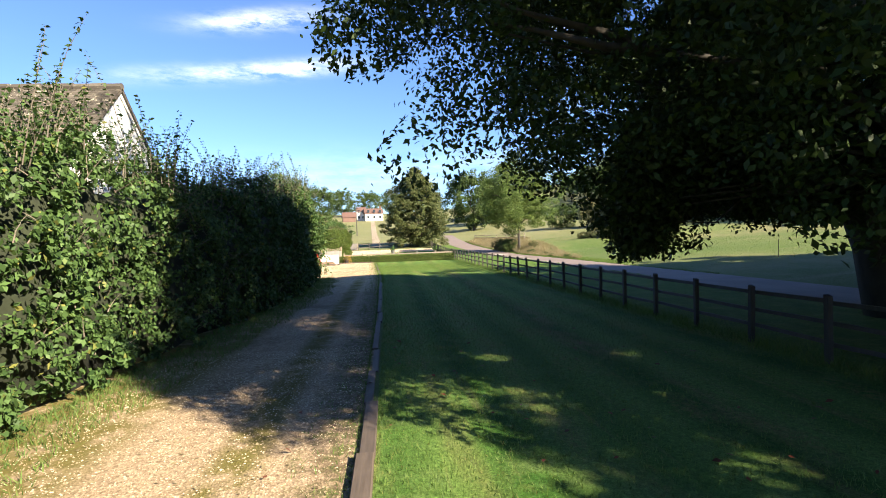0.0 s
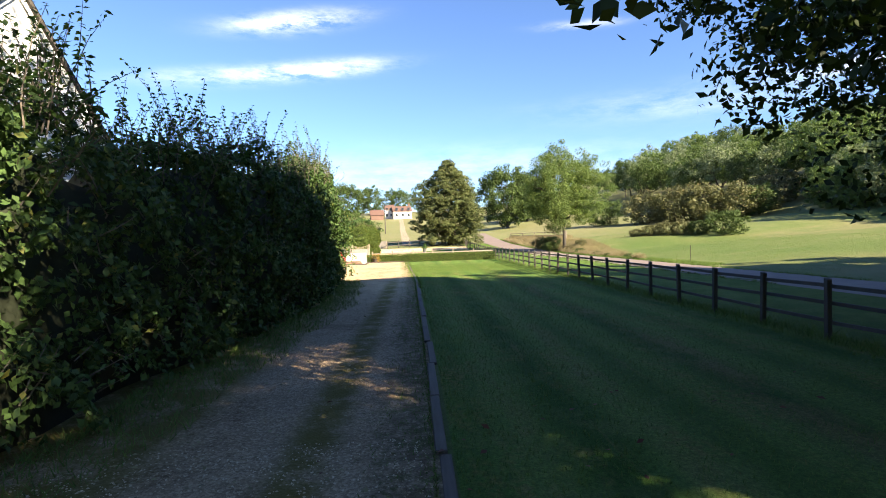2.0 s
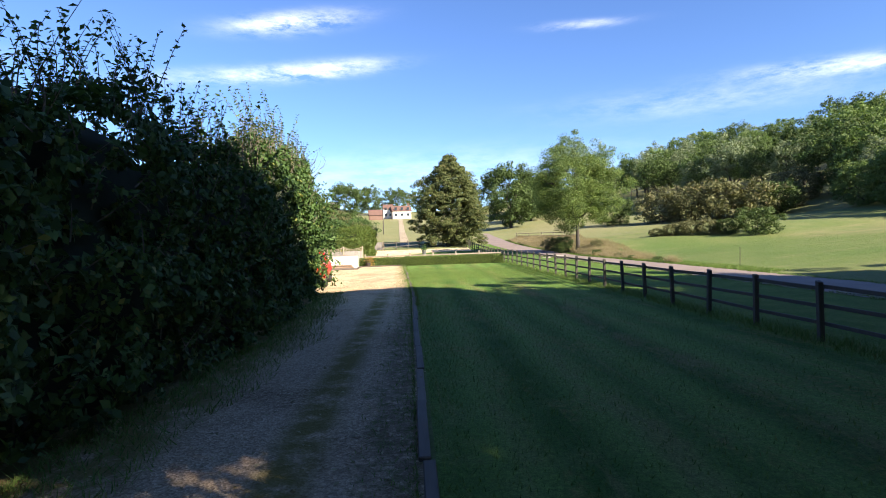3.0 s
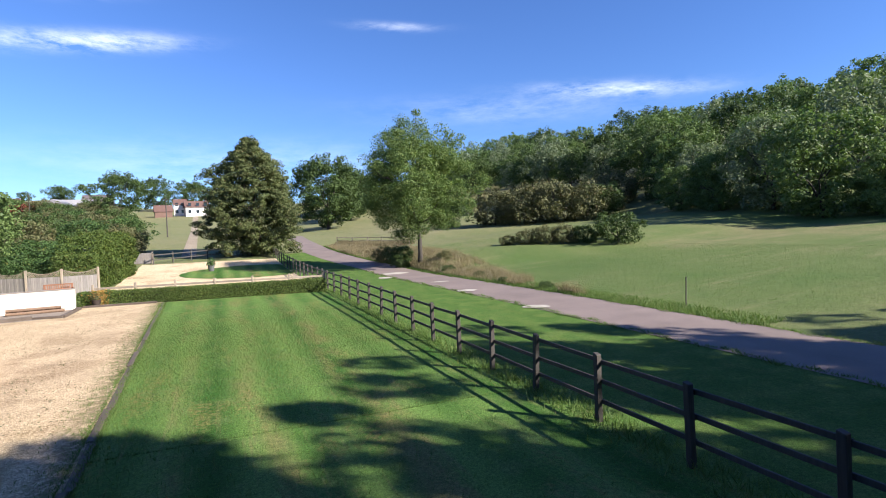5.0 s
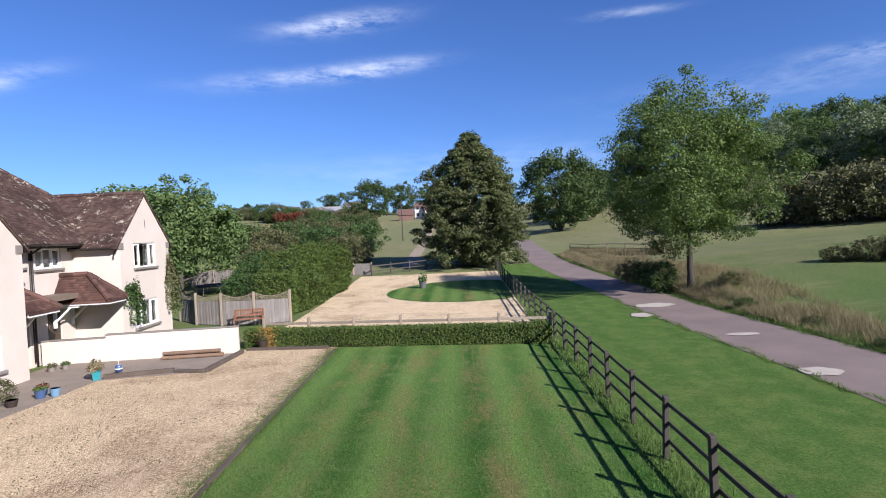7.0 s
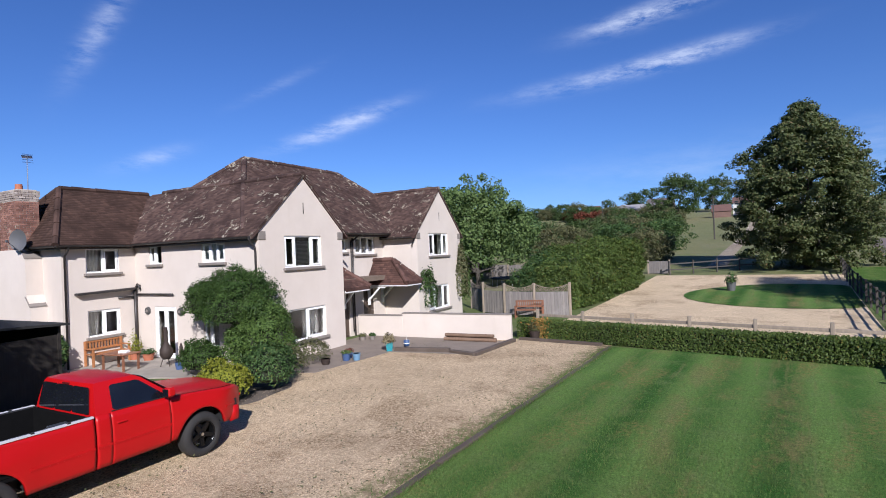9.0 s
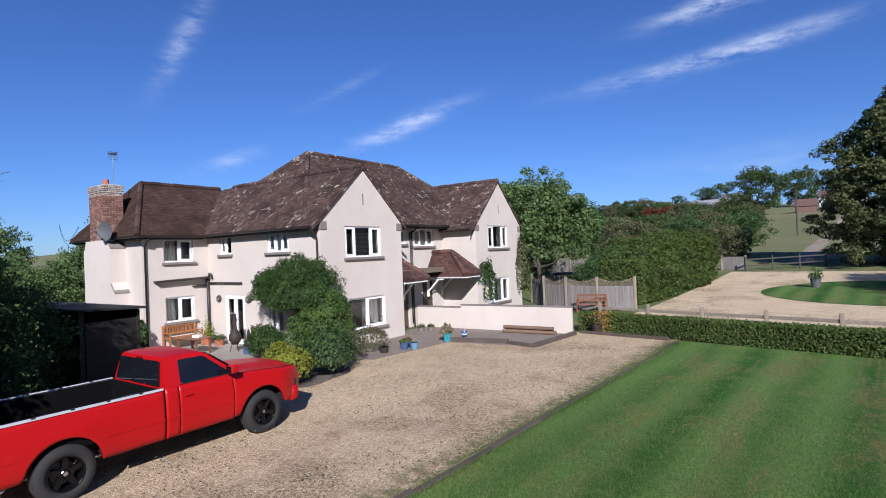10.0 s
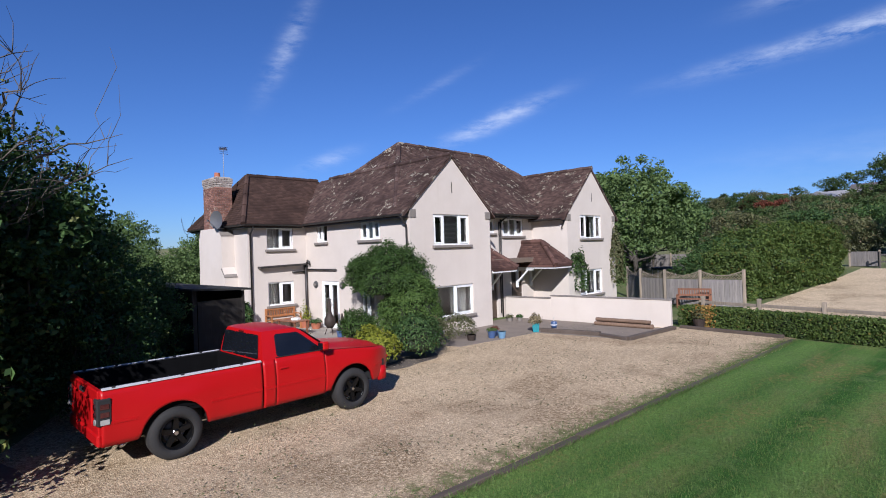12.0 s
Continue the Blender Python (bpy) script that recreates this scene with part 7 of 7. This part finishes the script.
mound("dry_shrub", -10.9, 50.3, 0.45, 0.55, 0.5, 0.55, 2200, 0.04, L_THORN, "brownish fading perennials beside the drive", 106, core=False, wide=0.3)
mound("dry_shrub", -11.6, 52.0, 0.35, 0.6, 0.5, 0.5, 2200, 0.04, L_THORN, "brownish fading perennials under the window", 107, core=False, wide=0.3)
mound("patio_shrub", -19.2, 46.9, 0.6, 0.65, 0.5, 0.75, 2600, 0.06, L_HEDGE, "yellowing broad-leaved shrub beside the shed", 109)
# climber up the right gable
for px, py, pz, rx, ry, rz, n, s, mt in ((0.85, 10.15, 1.5, 0.25, 0.45, 1.3, 800, 111, L_IVY), (0.85, 9.75, 2.1, 0.18, 0.4, 0.7, 320, 112, L_IVY), (0.8, 13.85, 1.9, 0.3, 0.5, 1.9, 2400, 113, L_THORN), (0.6, 14.4, 1.5, 0.4, 0.5, 1.6, 1500, 114, L_WOOD)):
    mound("wall_climber", *at_house(px, py, pz), rx, ry, rz, n, 0.06, mt, "leafy climber growing up the rendered gable", s, "climber", False)

# benches
def bench(m, w, material, label):
    b = empty("garden_bench", m, label, "bench", "benches")
    for s in (-1, 1):
        x = s * (w / 2 - 0.04)
        Geo().box((x - 0.035, -0.03, 0), (x + 0.035, 0.04, 0.62)).ob("leg", material, b, bevel=0.006)
        Geo().box((x - 0.035, 0.48, 0), (x + 0.035, 0.55, 0.92)).ob("leg", material, b, bevel=0.006)
        Geo().box((x - 0.04, -0.06, 0.62), (x + 0.04, 0.50, 0.66)).ob("armrest", material, b, bevel=0.008)
    for i in range(5):
        Geo().box((-w / 2 + 0.04, 0.0 + i * 0.098, 0.42), (w / 2 - 0.04, 0.085 + i * 0.098, 0.45)).ob("seat_slat", material, b, bevel=0.004)
    for z in (0.55, 0.84):
        Geo().box((-w / 2 + 0.04, 0.49, z), (w / 2 - 0.04, 0.53, z + 0.08)).ob("back_rail", material, b, bevel=0.004)
    n = int(w / 0.11)
    for i in range(n):
        x = -w / 2 + 0.1 + (w - 0.2) * i / (n - 1)
        Geo().box((x - 0.025, 0.50, 0.63), (x + 0.025, 0.52, 0.84)).ob("back_slat", material, b)
    return b


BENCH_RED = make_wood("bench_red_brown", (0.20, 0.085, 0.046), 0.55)
bench(pose(-18.86, 48.75, 0.036, 0, 0, 95.5), 1.4, BENCH_WOOD, "orange-brown timber bench against the house wall")
bench(pose(-9.3, 64.9, 0.0, 0, 0, 18), 1.5, BENCH_RED, "red-brown timber bench in front of the trellis fence")
# patio table, chiminea
tb = empty("patio_table", pose(-17.35, 48.35, 0.036, 0, 0, 10), "low brown timber patio table with things on it", "table")
Geo().box((-0.6, -0.35, 0.55), (0.6, 0.35, 0.59)).ob("tabletop", BENCH_RED, tb, bevel=0.008)
for x in (-0.52, 0.52):
    for y in (-0.28, 0.28):
        Geo().box((x - 0.03, y - 0.03, 0), (x + 0.03, y + 0.03, 0.55)).ob("leg", BENCH_RED, tb)
tagged(Geo().box((-0.16, -0.1, 0), (0.16, 0.1, 0.09)).ob("seed_tray", UPVC, m=pose(-17.2, 48.4, 0.626, 0, 0, 25), bevel=0.01), "white plastic tray on the patio table", "tray")
ch = empty("chiminea", pose(-16.3, 49.4, 0.036), "dark iron chiminea on the patio", "chiminea")
Geo().tube([(0, 0, 0.25), (0, 0, 0.4), (0, 0, 0.6), (0, 0, 0.75), (0, 0, 0.85)], [0.12, 0.22, 0.22, 0.12, 0.08], 14).ob("bowl", IRON, ch, smooth=True)
Geo().tube([(0, 0, 0.84), (0, 0, 1.35)], [0.075, 0.06], 10).ob("flue", IRON, ch)
Geo().tube([(0, 0, 1.35), (0, 0, 1.40)], [0.09, 0.03], 10).ob("cowl", IRON, ch)
for a in (0, 120, 240):
    c, s = math.cos(radians(a)), math.sin(radians(a))
    Geo().tube([(0.1 * c, 0.1 * s, 0.3), (0.2 * c, 0.2 * s, 0)], 0.015, 5).ob("leg", IRON, ch)
st = Geo().tube([(0, 0, 0), (0, 0, 0.12), (0, 0, 0.15), (0, 0, 0.7), (0, 0, 0.85)], [0.14, 0.13, 0.07, 0.06, 0.02], 10).ob("garden_obelisk", IRON, m=pose(-15.6, 49.55, 0.036))
tagged(st, "dark turned post standing on the patio", "ornament")

# lean-to shed
SHED = make_wood("shed_boards", (0.020, 0.016, 0.013))
FELT = plain("roofing_felt", (0.022, 0.021, 0.020), 0.9, var=0.25, scale=2, fine=30)
sh = empty("lean_to_shed", pose(-17.4, 44.6, 0, 0, 0, 12), "dark timber lean-to shed with a felt roof", "shed")
Geo().add([(-3.6, -1.7, 2.42), (3.5, -1.7, 2.30), (3.5, 0.2, 2.20), (-3.6, 0.2, 2.32), (-3.6, -1.7, 2.36), (3.5, -1.7, 2.24), (3.5, 0.2, 2.14), (-3.6, 0.2, 2.26)],
          [(0, 1, 2, 3), (7, 6, 5, 4), (0, 4, 5, 1), (1, 5, 6, 2), (2, 6, 7, 3), (3, 7, 4, 0)]).ob("roof", FELT, sh)
Geo().box((-3.5, 0.0, 0), (3.3, 0.08, 2.13)).ob("back_wall", SHED, sh)
for i in range(11):
    Geo().box((-3.5, -1.55 + i * 0.14, 0), (-3.46, -1.42 + i * 0.14, 2.2)).ob("board", SHED, sh)
for i in range(30):
    if 9 < i < 17:
        continue
    Geo().box((-3.5 + i * 0.16, -1.55, 0), (-3.35 + i * 0.16, -1.51, 2.28)).ob("board", SHED, sh)
for x in (1.4, 3.2):
    Geo().box((x - 0.06, -1.55, 0), (x + 0.06, -1.43, 2.25)).ob("post", SHED, sh)
Geo().box((3.2, -1.4, 0), (3.26, 0.0, 1.9)).ob("end_wall", SHED, sh)

# cottage behind the hedge
cot = empty("cottage", pose(-9.3, 16.1, -0.65), "white rendered cottage with an old tiled roof behind the hedge", "house")
g = Geo().box((-8, -3.4, 0), (0, 3.4, 4.6)).prism([(-3.4, 4.6), (3.4, 4.6), (0, 7.6)], (0, 0), "x", -8, 0)
g.ob("wall", plain("white_paint_render", (0.80, 0.79, 0.77), 0.85, var=0.05, bumpy=0.25), cot)
roof(cot, [[(-8.1, -3.75, 4.35), (0.1, -3.75, 4.35), (0.1, 0, 7.68), (-8.1, 0, 7.68)], [(0.1, 3.75, 4.35), (-8.1, 3.75, 4.35), (-8.1, 0, 7.68), (0.1, 0, 7.68)]], TILE_GREY, [((0.1, 0, 7.7), (-8.1, 0, 7.7))], 61, TILE_GREY)
Geo().box((0.0, -3.6, 4.40), (0.04, -3.35, 4.62)).add([(0.04, -3.7, 4.30), (0.04, 0, 7.58), (0.04, 0, 7.42), (0.04, -3.7, 4.14)], [(0, 1, 2, 3)]).add([(0.04, 3.7, 4.30), (0.04, 0, 7.58), (0.04, 0, 7.42), (0.04, 3.7, 4.14)], [(0, 1, 2, 3)]).ob("verge", UPVC, cot)

# ---- farms on the far hillside ----
WHITE = plain("far_white_render", (0.62, 0.60, 0.57), 0.85, var=0.06)
REDTILE = plain("far_red_tiles", (0.115, 0.062, 0.050), 0.85, var=0.2, scale=1, fine=8)
GREYROOF = plain("far_sheet_roof", (0.26, 0.25, 0.255), 0.6, var=0.2, scale=0.5, fine=4)
FARBRICK = plain("far_brick", (0.145, 0.085, 0.066), 0.9, var=0.2, scale=1, fine=9)
TRACK = make_gravel("track_stone", (0.33, 0.285, 0.23), False)
DARKPANE = make_glass("far_pane", (0.02, 0.025, 0.03))


def bearing_at(az, d):
    return d * math.sin(radians(az)) + 0.7, 29.8 + d * math.cos(radians(az))


def far_house(name, az, d, w, dep, h, rise, wallm, roofm, label, cols=0, rows=0, turn=0, chim=False, dz=0.0):
    x, y = bearing_at(az, d)
    b = empty(name, pose(x, y, ground_z(x, y) + dz, 0, 0, turn), label, "house" if cols else "barn")
    Geo().box((-w / 2, -dep / 2, -1.5), (w / 2, dep / 2, h)).ob("wall", wallm, b)
    Geo().prism([(-dep / 2 - 0.3, h - 0.2), (dep / 2 + 0.3, h - 0.2), (0, h + rise)], (0, 0), "x", -w / 2 - 0.3, w / 2 + 0.3).ob("roof", roofm, b)
    for r in range(rows):
        for c in range(cols):
            xx, zz = -w / 2 + w * (c + 0.5) / cols, 0.9 + 2.6 * r
            Geo().box((xx - 0.5, -dep / 2 - 0.05, zz), (xx + 0.5, -dep / 2 + 0.05, zz + 1.2)).ob("window", DARKPANE, b)
    if chim:
        Geo().box((w / 2 - 1.0, -0.4, h), (w / 2 - 0.2, 0.4, h + rise + 1.2)).ob("chimney", FARBRICK, b)
    return b


far_house("white_farmhouse", -2.3, 215, 8.0, 6.0, 3.2, 2.3, WHITE, REDTILE, "white rendered farmhouse with a red tiled roof", 3, 2, 12, True)
far_house("white_farmhouse", -3.7, 218, 4.0, 5, 4.2, 2.0, WHITE, REDTILE, "small white rendered farmhouse wing with red roof", 2, 2, 0)
far_house("brick_barn", -5.2, 212, 5.5, 5, 2.0, 2.2, FARBRICK, REDTILE, "red brick barn with a red tiled roof", 0, 0, 8)
far_house("farm_shed", -13.4, 225, 7, 9, 3.2, 2.0, GREYROOF, GREYROOF, "grey sheet-metal farm shed", 0, 0, 80)
far_house("farm_barn", -11.9, 232, 9, 8, 3.0, 2.2, FARBRICK, GREYROOF, "brick barn with a grey sheet roof", 0, 0, 5)
far_house("farm_barn", -10.4, 235, 9, 9, 4.2, 3.0, GREYROOF, plain("dark_barn_roof", (0.11, 0.09, 0.09), 0.8), "dark roofed farm building", 3, 1, 0)
far_house("brick_cottage", -16.6, 236, 5, 5, 2.4, 1.8, FARBRICK, REDTILE, "red brick cottage among bushes", 2, 1, 0)
x, y = bearing_at(-14.4, 200)
plant_tree(BUSH[0], x, y, ground_z(x, y), "reddish bush beside the farm", "far trees", "bush", "shrub", size=1.4)
COPPER = tree_meshes("copper", 55, 5, 4, 1, 70, 30, 0.9, 0.35, L_RED, DARK_BARK, low=0.0, n_limb=4)
for az, d, s in ((-16.0, 205, 0.9), (-14.6, 212, 0.95), (-17.5, 208, 0.8), (-18.6, 214, 0.9), (-15.3, 220, 0.9)):
    x, y = bearing_at(az, d)
    plant_tree(COPPER, x, y, ground_z(x, y) - 0.2, "copper-red leaved tree on the hillside", "copper trees", turn=az * 9, size=s)
# track up to the farm, poles
strip("farm_track", lambda y: -3.6 - 0.030 * (y - 92) - 0.8, lambda y: -3.6 - 0.030 * (y - 92) + 0.8, spaced(93, 245, 60), 0.05, TRACK, "pale stony farm track", 3)
for az, d in ((-5.2, 118), (-15.5, 190)):
    x, y = bearing_at(az, d)
    p = empty("telegraph_pole", pose(x, y, ground_z(x, y)), "tall brown timber telegraph pole", "pole", "telegraph poles")
    Geo().tube([(0, 0, -0.5), (0, 0, 8.0)], [0.14, 0.09], 8).ob("mast", FENCE, p)
    Geo().box((-0.6, -0.04, 7.5), (0.6, 0.04, 7.62)).ob("cross_arm", FENCE, p)
# a small railed pen on the far bank
pen = empty("pen_fence", pose(0, 0, 0), "weathered low rail fence round dry grass beside the lane", "fence")
pen_pts = [(14.9, 101.5), (16.6, 99.6), (18.3, 97.7), (19.6, 95.4), (20.6, 92.6), (21.5, 89.4)]
for x, y in pen_pts:
    Geo().box((x - 0.06, y - 0.06, ground_z(x, y) - 0.2), (x + 0.06, y + 0.06, ground_z(x, y) + 1.15)).ob("post", PALE_WOOD, pen)
for (x0, y0), (x1, y1) in zip(pen_pts, pen_pts[1:]):
    for z in (0.6, 1.05):
        Geo().tube([(x0, y0, ground_z(x0, y0) + z), (x1, y1, ground_z(x1, y1) + z)], 0.05, 5).ob("rail", PALE_WOOD, pen)
# overhead cables from the wing of the house
for dz in (0.0, 0.22):
    a, b = HOUSE @ Vector((-11.9, -2.9, 4.9 + dz)), Vector((-62, 55.5, 7.6 + dz))
    pts = [a.lerp(b, t) - Vector((0, 0, 1.1 * math.sin(math.pi * t))) for t in spaced(0, 1, 12)]
    tagged(Geo().tube(pts, 0.014, 4).ob("overhead_cable", BLACK), "thin black overhead cable running to the house", "cable", "overhead cables")
# stakes in the pasture
for x, y, h in ((16.65, 42.2, 1.15), (22.5, 31, 1.1)):
    o = Geo().tube([(0, 0, -0.2), (0.03, 0, h)], 0.022, 6).ob("field_stake", FENCE, m=pose(x, y, ground_z(x, y)))
    tagged(o, "thin dark stake standing in the pasture", "stake", "field stakes")

# ---- grass and litter ----
def blades(name, rng, x, y, h, w, material, label, lean=0.35):
    n = len(x)
    z = np.array([ground_z(a, b) for a, b in zip(x, y)])
    d = rng.uniform(0, 2 * math.pi, n)
    root = np.stack([x, y, z + 0.01], 1)
    side = np.stack([np.cos(d), np.sin(d), np.zeros(n)], 1) * (w * rng.uniform(0.6, 1.3, n))[:, None]
    tip = root + np.stack([rng.normal(0, lean, n), rng.normal(0, lean, n), np.ones(n)], 1) * (h * rng.uniform(0.5, 1.3, n))[:, None]
    v = np.stack([root - side, root + side, tip], 1).reshape(-1, 3)
    o = new(name, quick(name, v, np.arange(3 * n).reshape(n, 3), material))
    return tagged(o, label, "grass", kind="stuff")


rng = np.random.default_rng(127)
n = 3200
y = rng.uniform(34, 58.2, n)
keep = np.array([noise.noise((0.7 * v, 3.1, 0.4)) + 0.5 * noise.noise((2.9 * v, 1.1, 0.4)) for v in y]) > -0.02
y = y[keep]
blades("kerb_weeds", rng, np.array([kerb_x(v) for v in y]) - 0.07 - np.abs(rng.normal(0, 0.10, len(y))), y, 0.06, 0.006, BLADES, "small weeds growing along the timber edging", 0.6)
n = 7000
y = rng.uniform(30, 58.2, n)
blades("edge_grass", rng, np.array([kerb_x(v) for v in y]) + 0.07 + rng.normal(0, 0.045, n), y, 0.075, 0.006, BLADES, "grass hanging over the timber edging", 0.7)
n = 9000
y = 26 + rng.uniform(0, 1, n) * 44
side = rng.uniform(0, 1, n) < 0.5
wob = np.array([0.10 * math.sin(2.3 * v) + 0.07 * math.sin(5.9 * v + 1) for v in y])
blades("lane_edge_grass", rng, np.array([road_mid(v) for v in y]) + np.where(side, -1.84, 1.72) + np.where(side, wob, -wob) + rng.normal(0, 0.07, n), y, 0.10, 0.012, BLADES, "ragged grass along the edges of the lane", 0.8)
rng = np.random.default_rng(121)
n = 60000
y = 2.5 + rng.uniform(0, 1, n) ** 1.9 * 42
blades("lawn_grass", rng, np.array([kerb_x(v) + 0.12 for v in y]) + rng.uniform(0, 1, n) ** 1.3 * 8.8, y, 0.05, 0.006, BLADES, "short mown grass blades of the lawn")
n = 90000
y = np.clip(rng.normal(45.5, 4.2, n), 36, 58)
blades("lawn_grass", rng, np.array([kerb_x(v) + 0.1 for v in y]) + rng.uniform(0, 1, n) ** 1.2 * 8.2, y, 0.042, 0.005, BLADES, "short mown grass blades of the lawn")
n = 16000
y = rng.uniform(-4, 36.5, n)
s = rng.uniform(0, 1, n)
x = np.array([hedge_face(v) for v in y]) + 0.1 + rng.uniform(0, 1, n) ** 2 * 1.3
blades("hedge_bottom_grass", rng, x, y, 0.14, 0.008, BLADES, "rough grass along the foot of the hedge", 0.6)
n = 12000
y = rng.uniform(2, 58, n)
blades("drive_edge_grass", rng, np.array([kerb_x(v) for v in y]) - 0.10 - rng.uniform(0, 1, n) ** 4 * 0.7, y, 0.06, 0.006, BLADES, "tufts of grass along the timber edging", 0.6)
n = 14000
y = rng.uniform(4, 66, n)
blades("fence_foot_grass", rng, 5.585 + rng.normal(0, 0.22, n), y, 0.17, 0.008, BLADES, "longer grass along the foot of the fence", 0.5)
n = 30000
y = rng.uniform(38, 100, n)
blades("verge_grass", rng, np.array([road_mid(v) + 1.8 for v in y]) + rng.uniform(0, 1, n) ** 1.6 * 1.6, y, 0.16, 0.012, BLADES, "rough green grass along the lane's far edge", 0.5)
n = 90000
y = 47 + 53 * rng.uniform(0, 1, n) ** 0.72
x = np.array([road_mid(v) + 2.1 for v in y]) + rng.uniform(0, 1, n) ** 1.4 * (0.8 + 3.4 * np.clip((y - 50) / 14, 0, 1))
tuft = np.array([noise.noise((0.8 * a, 0.45 * b, 6)) + 0.6 * noise.noise((2.4 * a, 1.6 * b, 8)) for a, b in zip(x, y)])
ok = tuft > 0.25 - 0.6 * np.clip((y - 50) / 12, 0, 1)
blades("dry_grass", rng, x[ok], y[ok], 0.30 + 0.34 * np.clip(tuft[ok] + 0.3, 0, 1), 0.007, STRAW, "tall dry brown grass on the lane's bank", 0.45)
n = 9000
t = rng.uniform(0, 1, n)
blades("pen_grass", rng, 15.5 + 6.3 * t + rng.normal(0, 0.5, n), 102.2 - 12 * t + rng.normal(0, 0.5, n), 0.6, 0.02, STRAW, "tall dry grass inside the pen", 0.3)
n = 40000
blades("pasture_tufts", rng, rng.uniform(15.6, 36, n), rng.uniform(30, 80, n), 0.05, 0.007, BLADES, "tufts of pasture grass", 0.7)


def litter(name, rng, x, y, size, material, label, kind_cat="leaf litter", dz=0.03):
    at = np.stack([x, y, np.full(len(x), dz)], 1)
    v, f = leaves(rng, at, np.tile((0, 0, 1.0), (len(x), 1)), size, 0.6, 0.25)
    return tagged(new(name, quick(name, v, f, material)), label, kind_cat, kind="stuff")


n = 7000
x, y = rng.uniform(-11, -2.8, n), rng.uniform(38, 58, n)
keep = np.array([noise.noise((a * 0.5, b * 0.5, 2)) + 0.15 * noise.noise((a * 2, b * 2, 4)) > -0.02 for a, b in zip(x, y)])
litter("fallen_leaves", rng, x[keep], y[keep], 0.024, L_THORN, "small brown fallen leaves on the gravel")
n = 1500
y = rng.uniform(3, 30, n)
litter("fallen_leaves", rng, np.array([hedge_face(v) for v in y]) + 0.2 + rng.uniform(0, 1, n) ** 1.5 * 4, y, 0.03, STRAW, "pale fallen leaves along the drive")
n = 90
litter("fallen_leaves", rng, rng.uniform(-3.6, 4, n), rng.uniform(4, 14, n), 0.045, L_RED, "reddish fallen leaves on the lawn", dz=0.06)


def stones(name, n, x0, x1, y0, y1, size, material, label, seed):
    rng = np.random.default_rng(seed)
    x, y = rng.uniform(x0, x1, n), rng.uniform(y0, y1, n)
    c = np.stack([x, y, 0.022 - np.array([hollow_z(a, b) for a, b in zip(x, y)])], 1)
    d = np.array([(1, 0, 0), (0, 1, 0), (-1, 0, 0), (0, -1, 0), (0, 0, 0.7)], float)
    r = size * rng.uniform(0.5, 1.5, (n, 1, 1)) * rng.uniform(0.6, 1.3, (n, 5, 1))
    v = c[:, None, :] + d[None] * r
    f = np.array([(0, 1, 4), (1, 2, 4), (2, 3, 4), (3, 0, 4)])
    faces = (np.arange(n)[:, None, None] * 5 + f[None]).reshape(-1, 3)
    return tagged(new(name, quick(name, v.reshape(-1, 3), faces, material)), label, "gravel", kind="stuff")


STONE = make_tiles("gravel_stones", (0.30, 0.215, 0.13), (0.50, 0.40, 0.28), False)
stones("loose_gravel", 12000, -6.4, -2.3, 1.5, 12.0, 0.011, STONE, "loose tan gravel stones on the drive", 131)
stones("loose_gravel", 20000, -10.2, -2.9, 38.5, 57.0, 0.010, STONE, "loose tan gravel stones in front of the house", 132)
